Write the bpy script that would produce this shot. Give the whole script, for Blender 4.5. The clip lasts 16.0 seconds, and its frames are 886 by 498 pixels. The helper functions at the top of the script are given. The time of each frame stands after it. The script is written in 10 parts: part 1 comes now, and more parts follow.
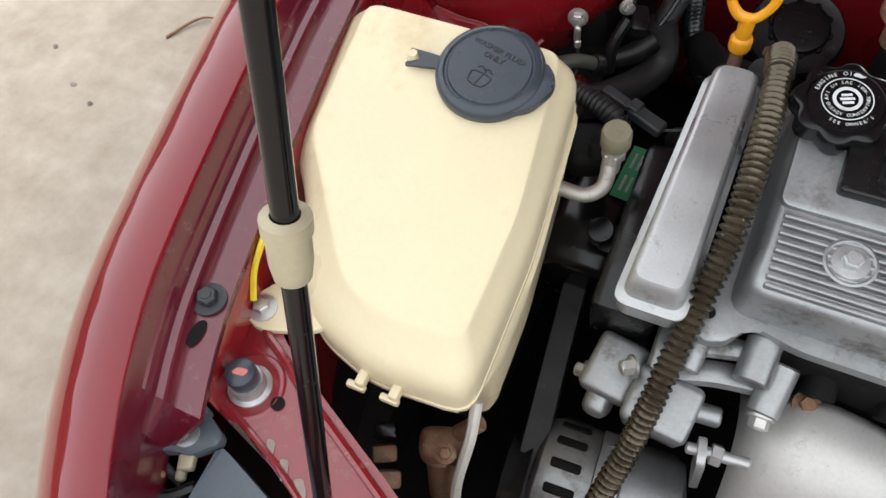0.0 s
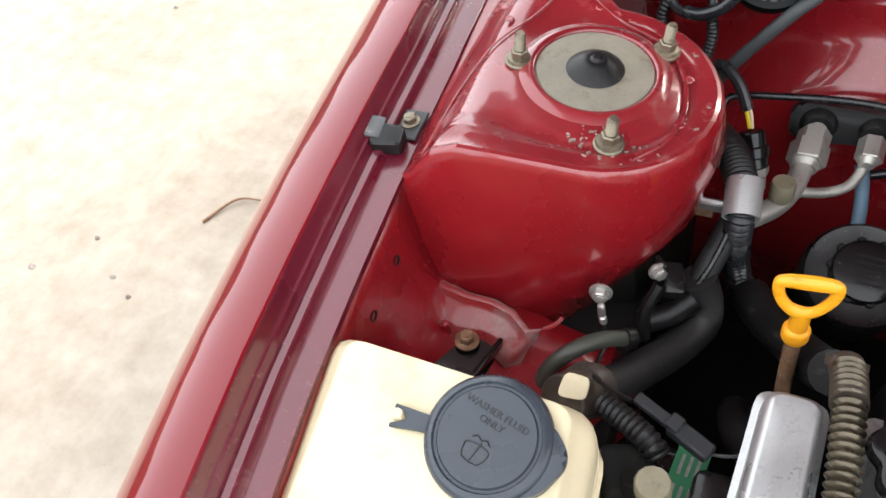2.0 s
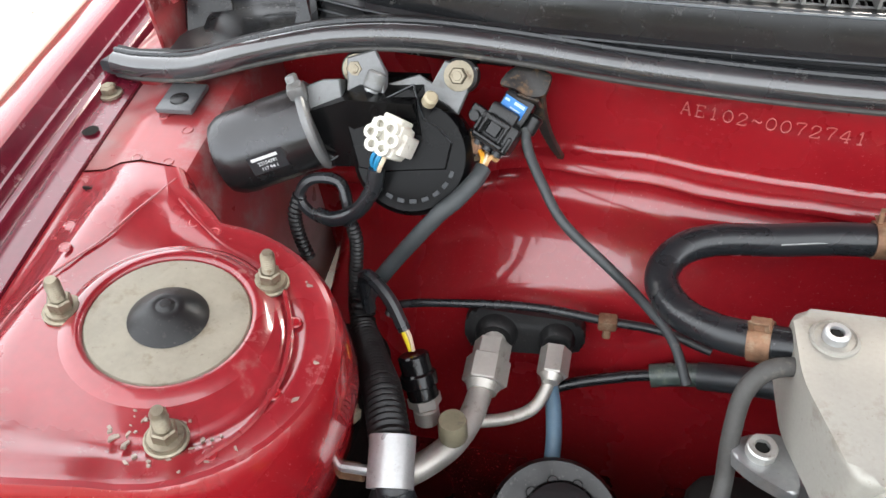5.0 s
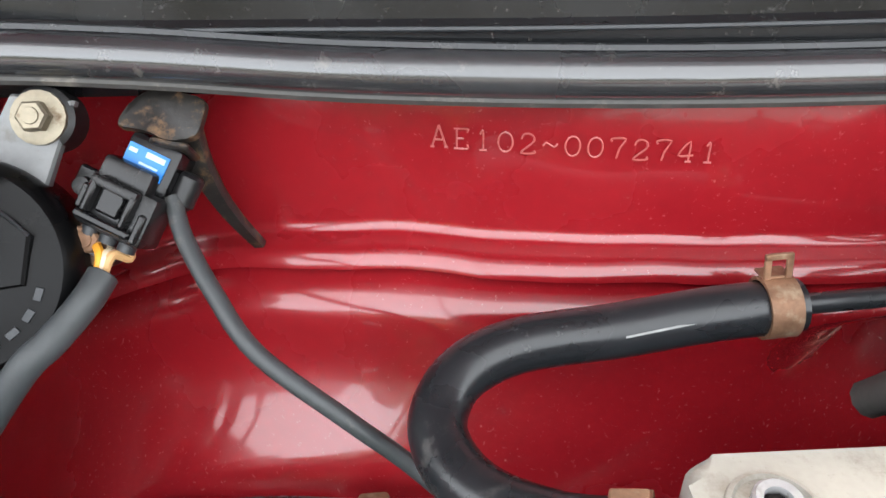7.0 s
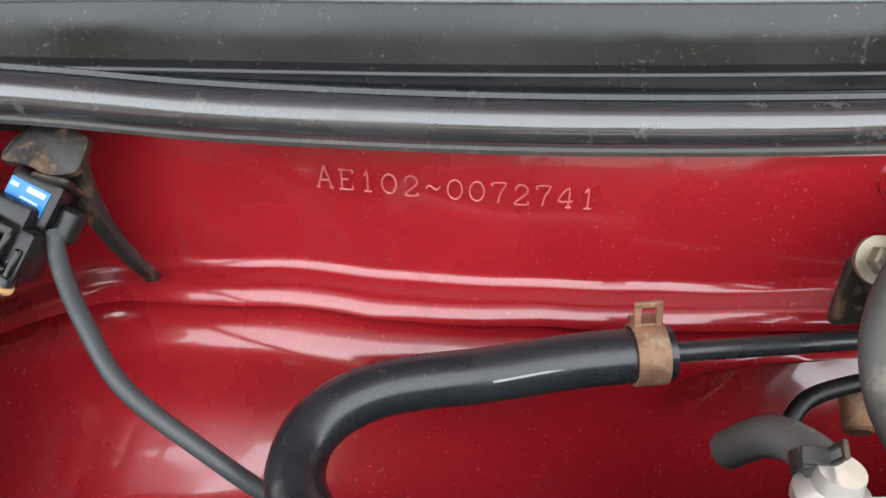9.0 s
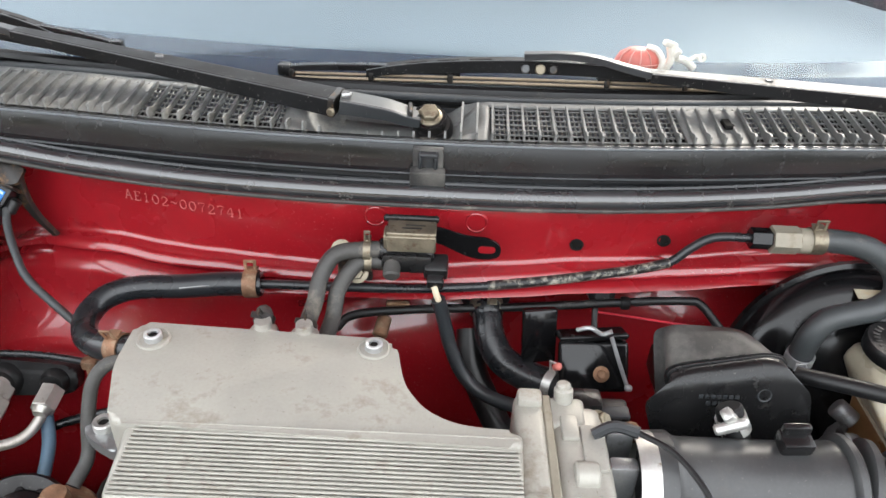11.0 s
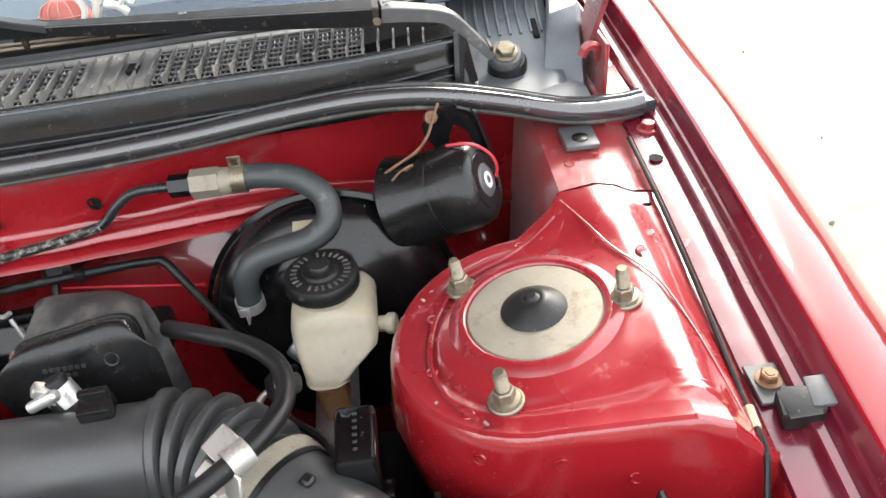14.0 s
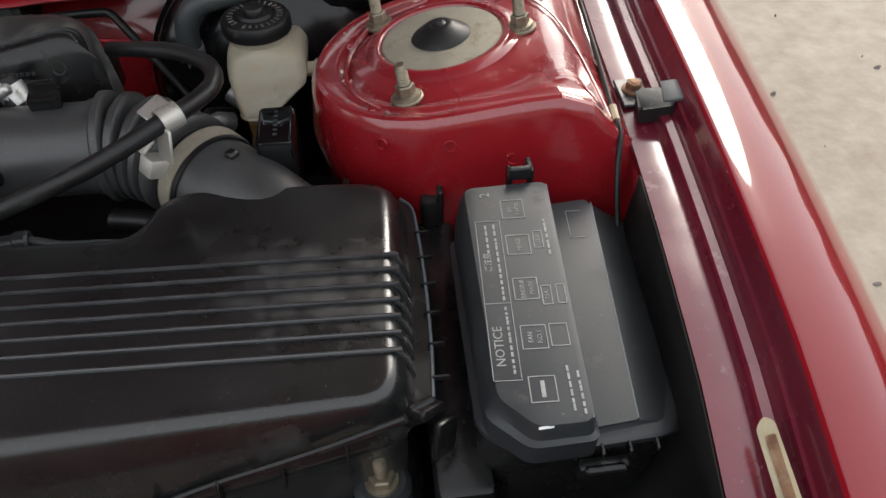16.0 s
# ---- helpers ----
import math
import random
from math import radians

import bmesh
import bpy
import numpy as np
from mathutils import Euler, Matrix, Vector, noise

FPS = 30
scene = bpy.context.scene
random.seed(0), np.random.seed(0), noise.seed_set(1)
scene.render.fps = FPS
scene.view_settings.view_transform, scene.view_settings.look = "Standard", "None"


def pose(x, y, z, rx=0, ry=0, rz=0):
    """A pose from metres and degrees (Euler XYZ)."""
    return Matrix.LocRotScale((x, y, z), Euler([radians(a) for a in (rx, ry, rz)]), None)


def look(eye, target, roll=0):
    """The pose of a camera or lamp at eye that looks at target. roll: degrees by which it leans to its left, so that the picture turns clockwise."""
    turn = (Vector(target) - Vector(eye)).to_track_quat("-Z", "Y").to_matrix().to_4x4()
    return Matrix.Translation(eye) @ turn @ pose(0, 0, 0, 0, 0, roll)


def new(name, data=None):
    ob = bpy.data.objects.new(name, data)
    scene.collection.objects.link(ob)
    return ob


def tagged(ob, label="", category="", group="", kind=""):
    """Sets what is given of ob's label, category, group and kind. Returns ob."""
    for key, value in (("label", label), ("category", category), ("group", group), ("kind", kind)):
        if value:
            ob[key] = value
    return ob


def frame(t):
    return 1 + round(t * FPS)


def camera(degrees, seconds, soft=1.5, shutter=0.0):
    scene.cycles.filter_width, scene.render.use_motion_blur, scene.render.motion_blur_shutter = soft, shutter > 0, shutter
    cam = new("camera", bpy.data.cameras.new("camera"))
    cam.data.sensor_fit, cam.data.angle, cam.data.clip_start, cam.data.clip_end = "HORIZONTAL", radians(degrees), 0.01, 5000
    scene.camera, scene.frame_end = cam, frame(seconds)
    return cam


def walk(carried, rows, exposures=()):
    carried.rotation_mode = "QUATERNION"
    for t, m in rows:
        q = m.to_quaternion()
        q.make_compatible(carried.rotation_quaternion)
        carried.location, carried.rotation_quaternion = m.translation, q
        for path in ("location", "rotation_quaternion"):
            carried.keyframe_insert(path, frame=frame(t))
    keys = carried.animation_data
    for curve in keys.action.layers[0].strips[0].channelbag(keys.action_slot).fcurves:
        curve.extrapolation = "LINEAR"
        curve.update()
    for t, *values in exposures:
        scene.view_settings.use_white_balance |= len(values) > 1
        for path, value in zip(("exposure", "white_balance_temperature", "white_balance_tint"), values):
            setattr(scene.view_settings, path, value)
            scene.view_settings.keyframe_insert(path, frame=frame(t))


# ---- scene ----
cam = camera(60.38, 16.0)
PATH = [
    (0, (-0.3720, -0.6446, 1.2230), (-0.6469, -0.1927, 0.3744), -8.41),
    (0.5, (-0.3586, -0.5926, 1.2329), (-0.6877, -0.1380, 0.4052), -11.90),
    (1, (-0.3409, -0.5367, 1.2440), (-0.7108, -0.0544, 0.4500), -13.52),
    (1.5, (-0.3733, -0.4935, 1.2546), (-0.7587, 0.0107, 0.4817), -15.87),
    (2, (-0.4042, -0.4472, 1.2446), (-0.7881, 0.0667, 0.4774), -16.52),
    (2.5, (-0.4217, -0.4138, 1.2296), (-0.7862, 0.1450, 0.4847), -14.33),
    (3, (-0.4257, -0.3571, 1.2079), (-0.7660, 0.2230, 0.4678), -14.04),
    (3.5, (-0.4197, -0.2995, 1.1986), (-0.7342, 0.3100, 0.4710), -11.19),
    (4, (-0.4122, -0.2504, 1.1837), (-0.6781, 0.4105, 0.4818), -7.19),
    (4.5, (-0.3783, -0.2309, 1.1773), (-0.6010, 0.4519, 0.4816), -5.79),
    (5, (-0.3228, -0.2314, 1.1757), (-0.5092, 0.4584, 0.4761), -5.76),
    (5.2, (-0.2977, -0.2322, 1.1730), (-0.4558, 0.4637, 0.4724), -4.42),
    (7.3, (-0.2819, -0.0476, 1.0043), (-0.2280, 0.7764, 0.4402), -1.79),
    (7.5, (-0.2813, -0.0444, 0.9994), (-0.2291, 0.7867, 0.4458), -1.83),
    (8, (-0.2801, -0.0315, 0.9934), (-0.2141, 0.8056, 0.4504), -1.26),
    (8.2, (-0.2789, -0.0326, 0.9891), (-0.2108, 0.8065, 0.4494), -1.16),
    (10.3, (-0.0852, -0.2234, 1.1530), (-0.0699, 0.5878, 0.5683), 1.58),
    (10.5, (-0.0589, -0.2616, 1.1715), (-0.0407, 0.5541, 0.5934), 1.27),
    (11, (0.0178, -0.3800, 1.2291), (0.0197, 0.4521, 0.6744), 2.81),
    (11.5, (0.0847, -0.4351, 1.2554), (0.0891, 0.4037, 0.7110), 1.54),
    (12, (0.1728, -0.4332, 1.2449), (0.1769, 0.4088, 0.7055), -0.82),
    (12.5, (0.2988, -0.3858, 1.2374), (0.3229, 0.4496, 0.6882), -0.79),
    (13, (0.4001, -0.3515, 1.2230), (0.4316, 0.4737, 0.6590), -2.70),
    (13.5, (0.4553, -0.3541, 1.2123), (0.4882, 0.4602, 0.6327), -4.93),
    (14, (0.4778, -0.3650, 1.1994), (0.5206, 0.4306, 0.5951), -5.17),
    (14.5, (0.4852, -0.3919, 1.1786), (0.5364, 0.3872, 0.5538), -3.46),
    (15, (0.4922, -0.4371, 1.1593), (0.5479, 0.3110, 0.4981), -2.42),
    (15.5, (0.4961, -0.4739, 1.1561), (0.5599, 0.2593, 0.4790), -1.56),
    (16, (0.5017, -0.5100, 1.1419), (0.5725, 0.2001, 0.4413), -1.19),
]
EXPOSURE = [(0.0, 0.85), (0.5, 0.85), (1.0, 1.45), (1.5, 1.45), (3.5, 1.5), (4.5, 1.7), (5.2, 1.9), (7.3, 2.15), (8.2, 2.15), (10.3, 1.9), (11.0, 1.82), (12.0, 1.9), (12.5, 1.95), (13.5, 1.75), (14.5, 1.7), (15.0, 0.45), (15.5, 0.42), (16.0, 0.40)]
walk(cam, [(t, look(eye, target, roll)) for t, eye, target, roll in PATH], EXPOSURE)

# ---- light ----
world = bpy.data.worlds.new("daylight")
scene.world = world
world.use_nodes = True
wn = world.node_tree
sky = wn.nodes.new("ShaderNodeTexSky")
sky.sky_type, sky.sun_disc = "NISHITA", False
sky.sun_elevation, sky.sun_rotation = radians(34), radians(30)
sky.air_density, sky.dust_density, sky.ozone_density = 1.0, 3.0, 1.0
back = wn.nodes["Background"]
back.inputs["Strength"].default_value = 0.13
haze = wn.nodes.new("ShaderNodeMix")
haze.data_type = "RGBA"
haze.inputs["Factor"].default_value = 0.6
haze.inputs[7].default_value = (11.7, 11.8, 11.7, 1)
wn.links.new(sky.outputs["Color"], haze.inputs[6])
# a hazy dome, a little brighter towards the horizon
place, split, rise, dome = (wn.nodes.new(k) for k in ("ShaderNodeTexCoord", "ShaderNodeSeparateXYZ", "ShaderNodeMapRange", "ShaderNodeVectorMath"))
rise.inputs["To Min"].default_value, rise.inputs["To Max"].default_value = 1.25, 1.05
dome.operation = "SCALE"
wn.links.new(place.outputs["Generated"], split.inputs[0])
wn.links.new(split.outputs["Z"], rise.inputs["Value"])
wn.links.new(haze.outputs[2], dome.inputs[0])
wn.links.new(rise.outputs["Result"], dome.inputs["Scale"])
wn.links.new(dome.outputs[0], back.inputs["Color"])
sun = new("sun", bpy.data.lights.new("sun", "SUN"))
sun.data.energy, sun.data.angle, sun.data.color = 2.0, radians(22), (1.0, 0.94, 0.85)
sun.matrix_world = look((2.1, 3.84, 3.63), (0, 0.2, 0.8))

# ---- materials ----
def material(name, color, rough=0.5, metal=0.0, vary=0.12, scale=18.0, bump=0.05, fine=220.0, coat=0.0,
             dirt=None, dirt_amount=0.0, dirt_scale=30.0, rough_vary=0.12, spec=0.5, transmission=0.0, wave=0.0, specks=None, coat_rough=0.06, dust=0.0):
    m = bpy.data.materials.new(name)
    m.use_nodes = True
    t = m.node_tree
    n, l = t.nodes, t.links
    p = n["Principled BSDF"]
    co = n.new("ShaderNodeTexCoord")
    big = n.new("ShaderNodeTexNoise")
    big.inputs["Scale"].default_value, big.inputs["Detail"].default_value = scale, 5
    small = n.new("ShaderNodeTexNoise")
    small.inputs["Scale"].default_value, small.inputs["Detail"].default_value = fine, 3
    for q in (big, small):
        l.new(co.outputs["Object"], q.inputs["Vector"])
    both = n.new("ShaderNodeMath")
    both.operation = "MULTIPLY_ADD"
    both.inputs[1].default_value = 0.35
    l.new(small.outputs["Fac"], both.inputs[0])
    l.new(big.outputs["Fac"], both.inputs[2])
    ramp = n.new("ShaderNodeValToRGB")
    e = ramp.color_ramp.elements
    e[0].position, e[1].position = 0.42, 0.92
    e[0].color = (*[max(0.0, c * (1 - vary)) for c in color], 1)
    e[1].color = (*[min(1.0, c * (1 + vary)) for c in color], 1)
    l.new(both.outputs[0], ramp.inputs["Fac"])
    out = ramp.outputs["Color"]
    rr = n.new("ShaderNodeMapRange")
    rr.inputs["To Min"].default_value, rr.inputs["To Max"].default_value = max(0.02, rough - rough_vary), min(1, rough + rough_vary)
    rr.inputs["From Min"].default_value, rr.inputs["From Max"].default_value = 0.3, 0.7
    l.new(big.outputs["Fac"], rr.inputs["Value"])
    rough_out = rr.outputs["Result"]
    if dirt:
        dn = n.new("ShaderNodeTexNoise")
        dn.inputs["Scale"].default_value, dn.inputs["Detail"].default_value, dn.inputs["Roughness"].default_value = dirt_scale, 8, 0.7
        l.new(co.outputs["Object"], dn.inputs["Vector"])
        dr = n.new("ShaderNodeMapRange")
        dr.inputs["From Min"].default_value, dr.inputs["From Max"].default_value = 0.62 - 0.25 * dirt_amount, 0.78 - 0.2 * dirt_amount
        l.new(dn.outputs["Fac"], dr.inputs["Value"])
        mx = n.new("ShaderNodeMix")
        mx.data_type = "RGBA"
        l.new(dr.outputs["Result"], mx.inputs["Factor"])
        l.new(out, mx.inputs[6])
        mx.inputs[7].default_value = (*dirt, 1)
        out = mx.outputs[2]
        rm = n.new("ShaderNodeMix")
        l.new(dr.outputs["Result"], rm.inputs["Factor"])
        l.new(rough_out, rm.inputs[2])
        rm.inputs[3].default_value = 0.75
        rough_out = rm.outputs[0]
    if specks:  # grains of dust and small scuffs
        sn, sr, sm = n.new("ShaderNodeTexNoise"), n.new("ShaderNodeMapRange"), n.new("ShaderNodeMix")
        sn.inputs["Scale"].default_value, sn.inputs["Detail"].default_value, sn.inputs["Roughness"].default_value = 380, 4, 0.75
        sr.inputs["From Min"].default_value, sr.inputs["From Max"].default_value = 0.64, 0.74
        sm.data_type = "RGBA"
        l.new(co.outputs["Object"], sn.inputs["Vector"])
        l.new(sn.outputs["Fac"], sr.inputs["Value"])
        l.new(sr.outputs["Result"], sm.inputs["Factor"])
        l.new(out, sm.inputs[6])
        sm.inputs[7].default_value = (*specks, 1)
        out = sm.outputs[2]
    l.new(out, p.inputs["Base Color"])
    l.new(rough_out, p.inputs["Roughness"])
    p.inputs["Metallic"].default_value = metal
    p.inputs["Specular IOR Level"].default_value = spec
    p.inputs["Coat Weight"].default_value = coat
    p.inputs["Coat Roughness"].default_value = coat_rough
    p.inputs["Transmission Weight"].default_value = transmission
    p.inputs["Sheen Weight"].default_value, p.inputs["Sheen Roughness"].default_value = dust, 0.5  # a film of fine dust that also imitates sky haze
    p.inputs["Sheen Tint"].default_value = (0.95, 0.90, 0.88, 1)
    if bump:
        b = n.new("ShaderNodeBump")
        b.inputs["Strength"].default_value, b.inputs["Distance"].default_value = bump, 0.002
        l.new(both.outputs[0], b.inputs["Height"])
        l.new(b.outputs["Normal"], p.inputs["Normal"])
        if wave:  # slow unevenness of pressed sheet metal
            slow, w = n.new("ShaderNodeTexNoise"), n.new("ShaderNodeBump")
            slow.inputs["Scale"].default_value, slow.inputs["Detail"].default_value = 13.0, 2
            w.inputs["Strength"].default_value, w.inputs["Distance"].default_value = wave, 0.004
            l.new(co.outputs["Object"], slow.inputs["Vector"])
            l.new(slow.outputs["Fac"], w.inputs["Height"])
            l.new(w.outputs["Normal"], b.inputs["Normal"])
    return m


RED = material("red_body_paint", (0.165, 0.004, 0.009), 0.20, 0, 0.10, 7, 0.004, 300, coat=1.0, spec=0.08, rough_vary=0.04, wave=0.35, coat_rough=0.035)
RED_BAY = material("red_bay_paint", (0.248, 0.0078, 0.0125), 0.26, 0, 0.14, 9, 0.02, 160, coat=1.0, rough_vary=0.07,
                   dirt=(0.30, 0.10, 0.085), dirt_amount=0.0, dirt_scale=420, wave=0.5, coat_rough=0.06)
RED_DUSTY = material("dusty_red_paint", (0.25, 0.010, 0.014), 0.34, 0, 0.2, 14, 0.03, 200, coat=0.5,
                     dirt=(0.27, 0.15, 0.145), dirt_amount=0.48, dirt_scale=26, wave=0.5, dust=0.22)
# pinkish dirt and sheen imitate the sky's haze on upward panels
RED_TOP = material("sky_hazed_red_paint", (0.215, 0.0095, 0.0150), 0.27, 0, 0.2, 12, 0.02, 200, coat=1.0, coat_rough=0.07, dust=0.04, dirt=(0.26, 0.10, 0.09), dirt_amount=0.10, dirt_scale=45, wave=0.9)
# darker, bluer red for the fender flange and the bonnet's inner frame
RED_FLANGE = material("dark_maroon_red", (0.115, 0.0075, 0.0190), 0.26, 0, 0.18, 10, 0.02, 220, coat=0.7, spec=0.5, coat_rough=0.12, dirt=(0.20, 0.09, 0.10), dirt_amount=0.06, dirt_scale=70, wave=0.5, dust=0.0)
PLASTIC = material("black_plastic", (0.009, 0.009, 0.0094), 0.27, 0, 0.25, 20, 0.08, 500, spec=0.4, dirt=(0.035, 0.033, 0.030), dirt_amount=0.05, dirt_scale=90, specks=(0.10, 0.095, 0.085))
GLOSSY = material("glossy_black_plastic", (0.0055, 0.0055, 0.0060), 0.17, 0, 0.2, 14, 0.02, 300, spec=0.4, dirt=(0.04, 0.037, 0.033), dirt_amount=0.04, dirt_scale=80)
GREY_PLASTIC = material("weathered_grey_plastic", (0.165, 0.168, 0.164), 0.55, 0, 0.3, 26, 0.10, 420, spec=0.35, dirt=(0.29, 0.28, 0.25), dirt_amount=0.28, dirt_scale=34, specks=(0.10, 0.10, 0.095))
COWL_FACE = material("faded_black_plastic", (0.0095, 0.010, 0.011), 0.23, 0, 0.3, 12, 0.03, 300, spec=0.42, dirt=(0.10, 0.098, 0.094), dirt_amount=0.03, dirt_scale=60, specks=(0.15, 0.14, 0.13))
SLATE = material("slate_grey_plastic", (0.023, 0.026, 0.029), 0.42, 0, 0.15, 22, 0.06, 500, dirt=(0.07, 0.065, 0.058), dirt_amount=0.10, dirt_scale=55, specks=(0.12, 0.115, 0.10))
RUBBER = material("black_rubber", (0.0085, 0.0085, 0.009), 0.42, 0, 0.3, 30, 0.10, 380, spec=0.38, dirt=(0.07, 0.065, 0.06), dirt_amount=0.10, dirt_scale=60, specks=(0.10, 0.09, 0.08))
SHINY_RUBBER = material("shiny_rubber", (0.014, 0.0155, 0.0175), 0.27, 0, 0.25, 24, 0.05, 300, dirt=(0.08, 0.075, 0.07), dirt_amount=0.06, dirt_scale=70)
SEAL_RUBBER = material("weathered_seal_rubber", (0.030, 0.031, 0.033), 0.22, 0, 0.35, 10, 0.015, 300, coat=1.0, spec=0.7, coat_rough=0.10, dirt=(0.13, 0.12, 0.105), dirt_amount=0.05, dirt_scale=70)
GREY_HOSE = material("grey_rubber_hose", (0.040, 0.045, 0.047), 0.50, 0, 0.18, 30, 0.08, 400, dirt=(0.16, 0.15, 0.13), dirt_amount=0.12, dirt_scale=40)
DUSTY_HOSE = material("dusty_rubber_hose", (0.055, 0.053, 0.050), 0.62, 0, 0.3, 40, 0.12, 400, dirt=(0.20, 0.18, 0.15), dirt_amount=0.3, dirt_scale=35)
ALLOY = material("cast_aluminium", (0.33, 0.338, 0.34), 0.42, 0.75, 0.2, 24, 0.16, 330, dirt=(0.12, 0.108, 0.09), dirt_amount=0.34, dirt_scale=26, specks=(0.12, 0.105, 0.085))
DARK_ALLOY = material("grey_die_casting", (0.17, 0.174, 0.174), 0.45, 0.40, 0.2, 30, 0.14, 330, dirt=(0.13, 0.12, 0.10), dirt_amount=0.25, dirt_scale=34, specks=(0.10, 0.09, 0.08))
COVER_BLACK = material("deep_black_plastic", (0.0030, 0.0030, 0.0033), 0.30, 0, 0.3, 20, 0.05, 400, spec=0.16, dirt=(0.03, 0.029, 0.027), dirt_amount=0.05, dirt_scale=70)
CAN_BLACK = material("black_lacquered_steel", (0.060, 0.060, 0.062), 0.26, 0.80, 0.25, 16, 0.03, 400, dirt=(0.08, 0.075, 0.07), dirt_amount=0.08, dirt_scale=60)
SHIELD = material("pale_heat_shield", (0.56, 0.55, 0.52), 0.48, 0.35, 0.14, 12, 0.12, 300, dirt=(0.30, 0.25, 0.19), dirt_amount=0.22, dirt_scale=18, specks=(0.16, 0.13, 0.10))
PALE_ALLOY = material("pale_cast_aluminium", (0.35, 0.338, 0.30), 0.50, 0.25, 0.12, 22, 0.14, 420, dirt=(0.19, 0.155, 0.115), dirt_amount=0.30, dirt_scale=22, specks=(0.16, 0.13, 0.10))
SHEET_STEEL = material("brushed_sheet_steel", (0.45, 0.455, 0.455), 0.38, 0.6, 0.16, 16, 0.08, 500, dirt=(0.17, 0.14, 0.10), dirt_amount=0.20, dirt_scale=30, specks=(0.16, 0.13, 0.10))
PLATED = material("yellow_plated_steel", (0.245, 0.215, 0.16), 0.46, 0.8, 0.25, 90, 0.1, 500, dirt=(0.14, 0.09, 0.055), dirt_amount=0.3, dirt_scale=120)
STEEL = material("bright_steel", (0.55, 0.545, 0.52), 0.42, 0.8, 0.15, 60, 0.05, 500, dirt=(0.22, 0.15, 0.09), dirt_amount=0.18, dirt_scale=90)
RUST = material("rusty_steel", (0.22, 0.12, 0.07), 0.62, 0.45, 0.4, 90, 0.25, 500, dirt=(0.33, 0.25, 0.17), dirt_amount=0.4, dirt_scale=110)
TUBE = material("aluminium_tube", (0.50, 0.48, 0.44), 0.48, 0.7, 0.12, 40, 0.06, 400, dirt=(0.27, 0.23, 0.18), dirt_amount=0.22, dirt_scale=60)
CREAM = material("cream_translucent_plastic", (0.70, 0.605, 0.40), 0.36, 0, 0.06, 8, 0.03, 260, dirt=(0.58, 0.44, 0.25), dirt_amount=0.24, dirt_scale=9)
CAPBLUE = material("blue_grey_plastic_cap", (0.036, 0.045, 0.058), 0.32, 0, 0.15, 24, 0.06, 500)
YELLOW = material("orange_yellow_plastic", (0.85, 0.36, 0.015), 0.35, 0, 0.08, 40, 0.04, 400)
BEIGE = material("beige_nylon", (0.40, 0.345, 0.235), 0.5, 0, 0.12, 60, 0.05, 400)
WHITE = material("white_nylon", (0.66, 0.64, 0.57), 0.45, 0, 0.12, 60, 0.05, 400, dirt=(0.36, 0.31, 0.24), dirt_amount=0.15, dirt_scale=120)
BLUE = material("blue_label", (0.012, 0.17, 0.52), 0.4, 0, 0.05, 40, 0)
GREEN = material("green_label", (0.012, 0.17, 0.07), 0.45, 0, 0.12, 60, 0)
DUSTY_PLASTIC = material("dusty_black_plastic", (0.030, 0.030, 0.030), 0.5, 0, 0.3, 16, 0.08, 400, dirt=(0.12, 0.115, 0.105), dirt_amount=0.6, dirt_scale=16, specks=(0.16, 0.15, 0.13))
PEELED = material("peeling_black_paint", (0.010, 0.010, 0.010), 0.35, 0.1, 0.3, 40, 0.15, 400, dirt=(0.42, 0.39, 0.32), dirt_amount=0.55, dirt_scale=120)
AIRBOX = material("dull_black_plastic", (0.0105, 0.011, 0.0112), 0.32, 0, 0.4, 9, 0.06, 420, spec=0.7, dirt=(0.052, 0.052, 0.050), dirt_amount=0.46, dirt_scale=6.5, specks=(0.12, 0.12, 0.115), rough_vary=0.16)
PIPE_PLASTIC = material("dusty_smooth_plastic", (0.042, 0.043, 0.044), 0.42, 0, 0.25, 18, 0.05, 400, spec=0.6, dirt=(0.075, 0.072, 0.066), dirt_amount=0.25, dirt_scale=20, specks=(0.14, 0.13, 0.12))
# base lighter than the lid: worn ribs plus a painted sky highlight
RIB_PLASTIC = material("worn_rib_with_sheen", (0.030, 0.032, 0.034), 0.16, 0, 0.25, 40, 0.03, 400, spec=0.8)
INK = material("white_print", (0.62, 0.63, 0.63), 0.6, 0, 0.15, 120, 0)
PALE_INK = material("pale_worn_print", (0.24, 0.244, 0.24), 0.6, 0, 0.3, 160, 0)
DARK_INK = material("dark_moulded_mark", (0.012, 0.013, 0.015), 0.5, 0, 0.2, 160, 0)
PLATE = material("dusty_zinc_plate", (0.265, 0.24, 0.19), 0.62, 0.25, 0.16, 40, 0.18, 260, dirt=(0.19, 0.15, 0.10), dirt_amount=0.3, dirt_scale=60, specks=(0.12, 0.09, 0.06))
BARE = material("chipped_bare_metal", (0.30, 0.24, 0.20), 0.6, 0.4, 0.3, 80, 0.2, 400)
# near-black that paints deep shade in holes, gaps and the lower bay, lightly grimed
SHADOW = material("shade_and_grime_black", (0.006, 0.0055, 0.005), 0.75, 0, 0.5, 30, 0.2, 160, spec=0.2, dirt=(0.025, 0.022, 0.018), dirt_amount=0.15, dirt_scale=28)
OLIVE = material("olive_grey_plastic", (0.21, 0.185, 0.125), 0.42, 0, 0.15, 60, 0.05, 400, dirt=(0.12, 0.10, 0.07), dirt_amount=0.2, dirt_scale=90)
WIRE_WHITE = material("pale_wire", (0.60, 0.50, 0.36), 0.5, 0, 0.1, 60, 0)
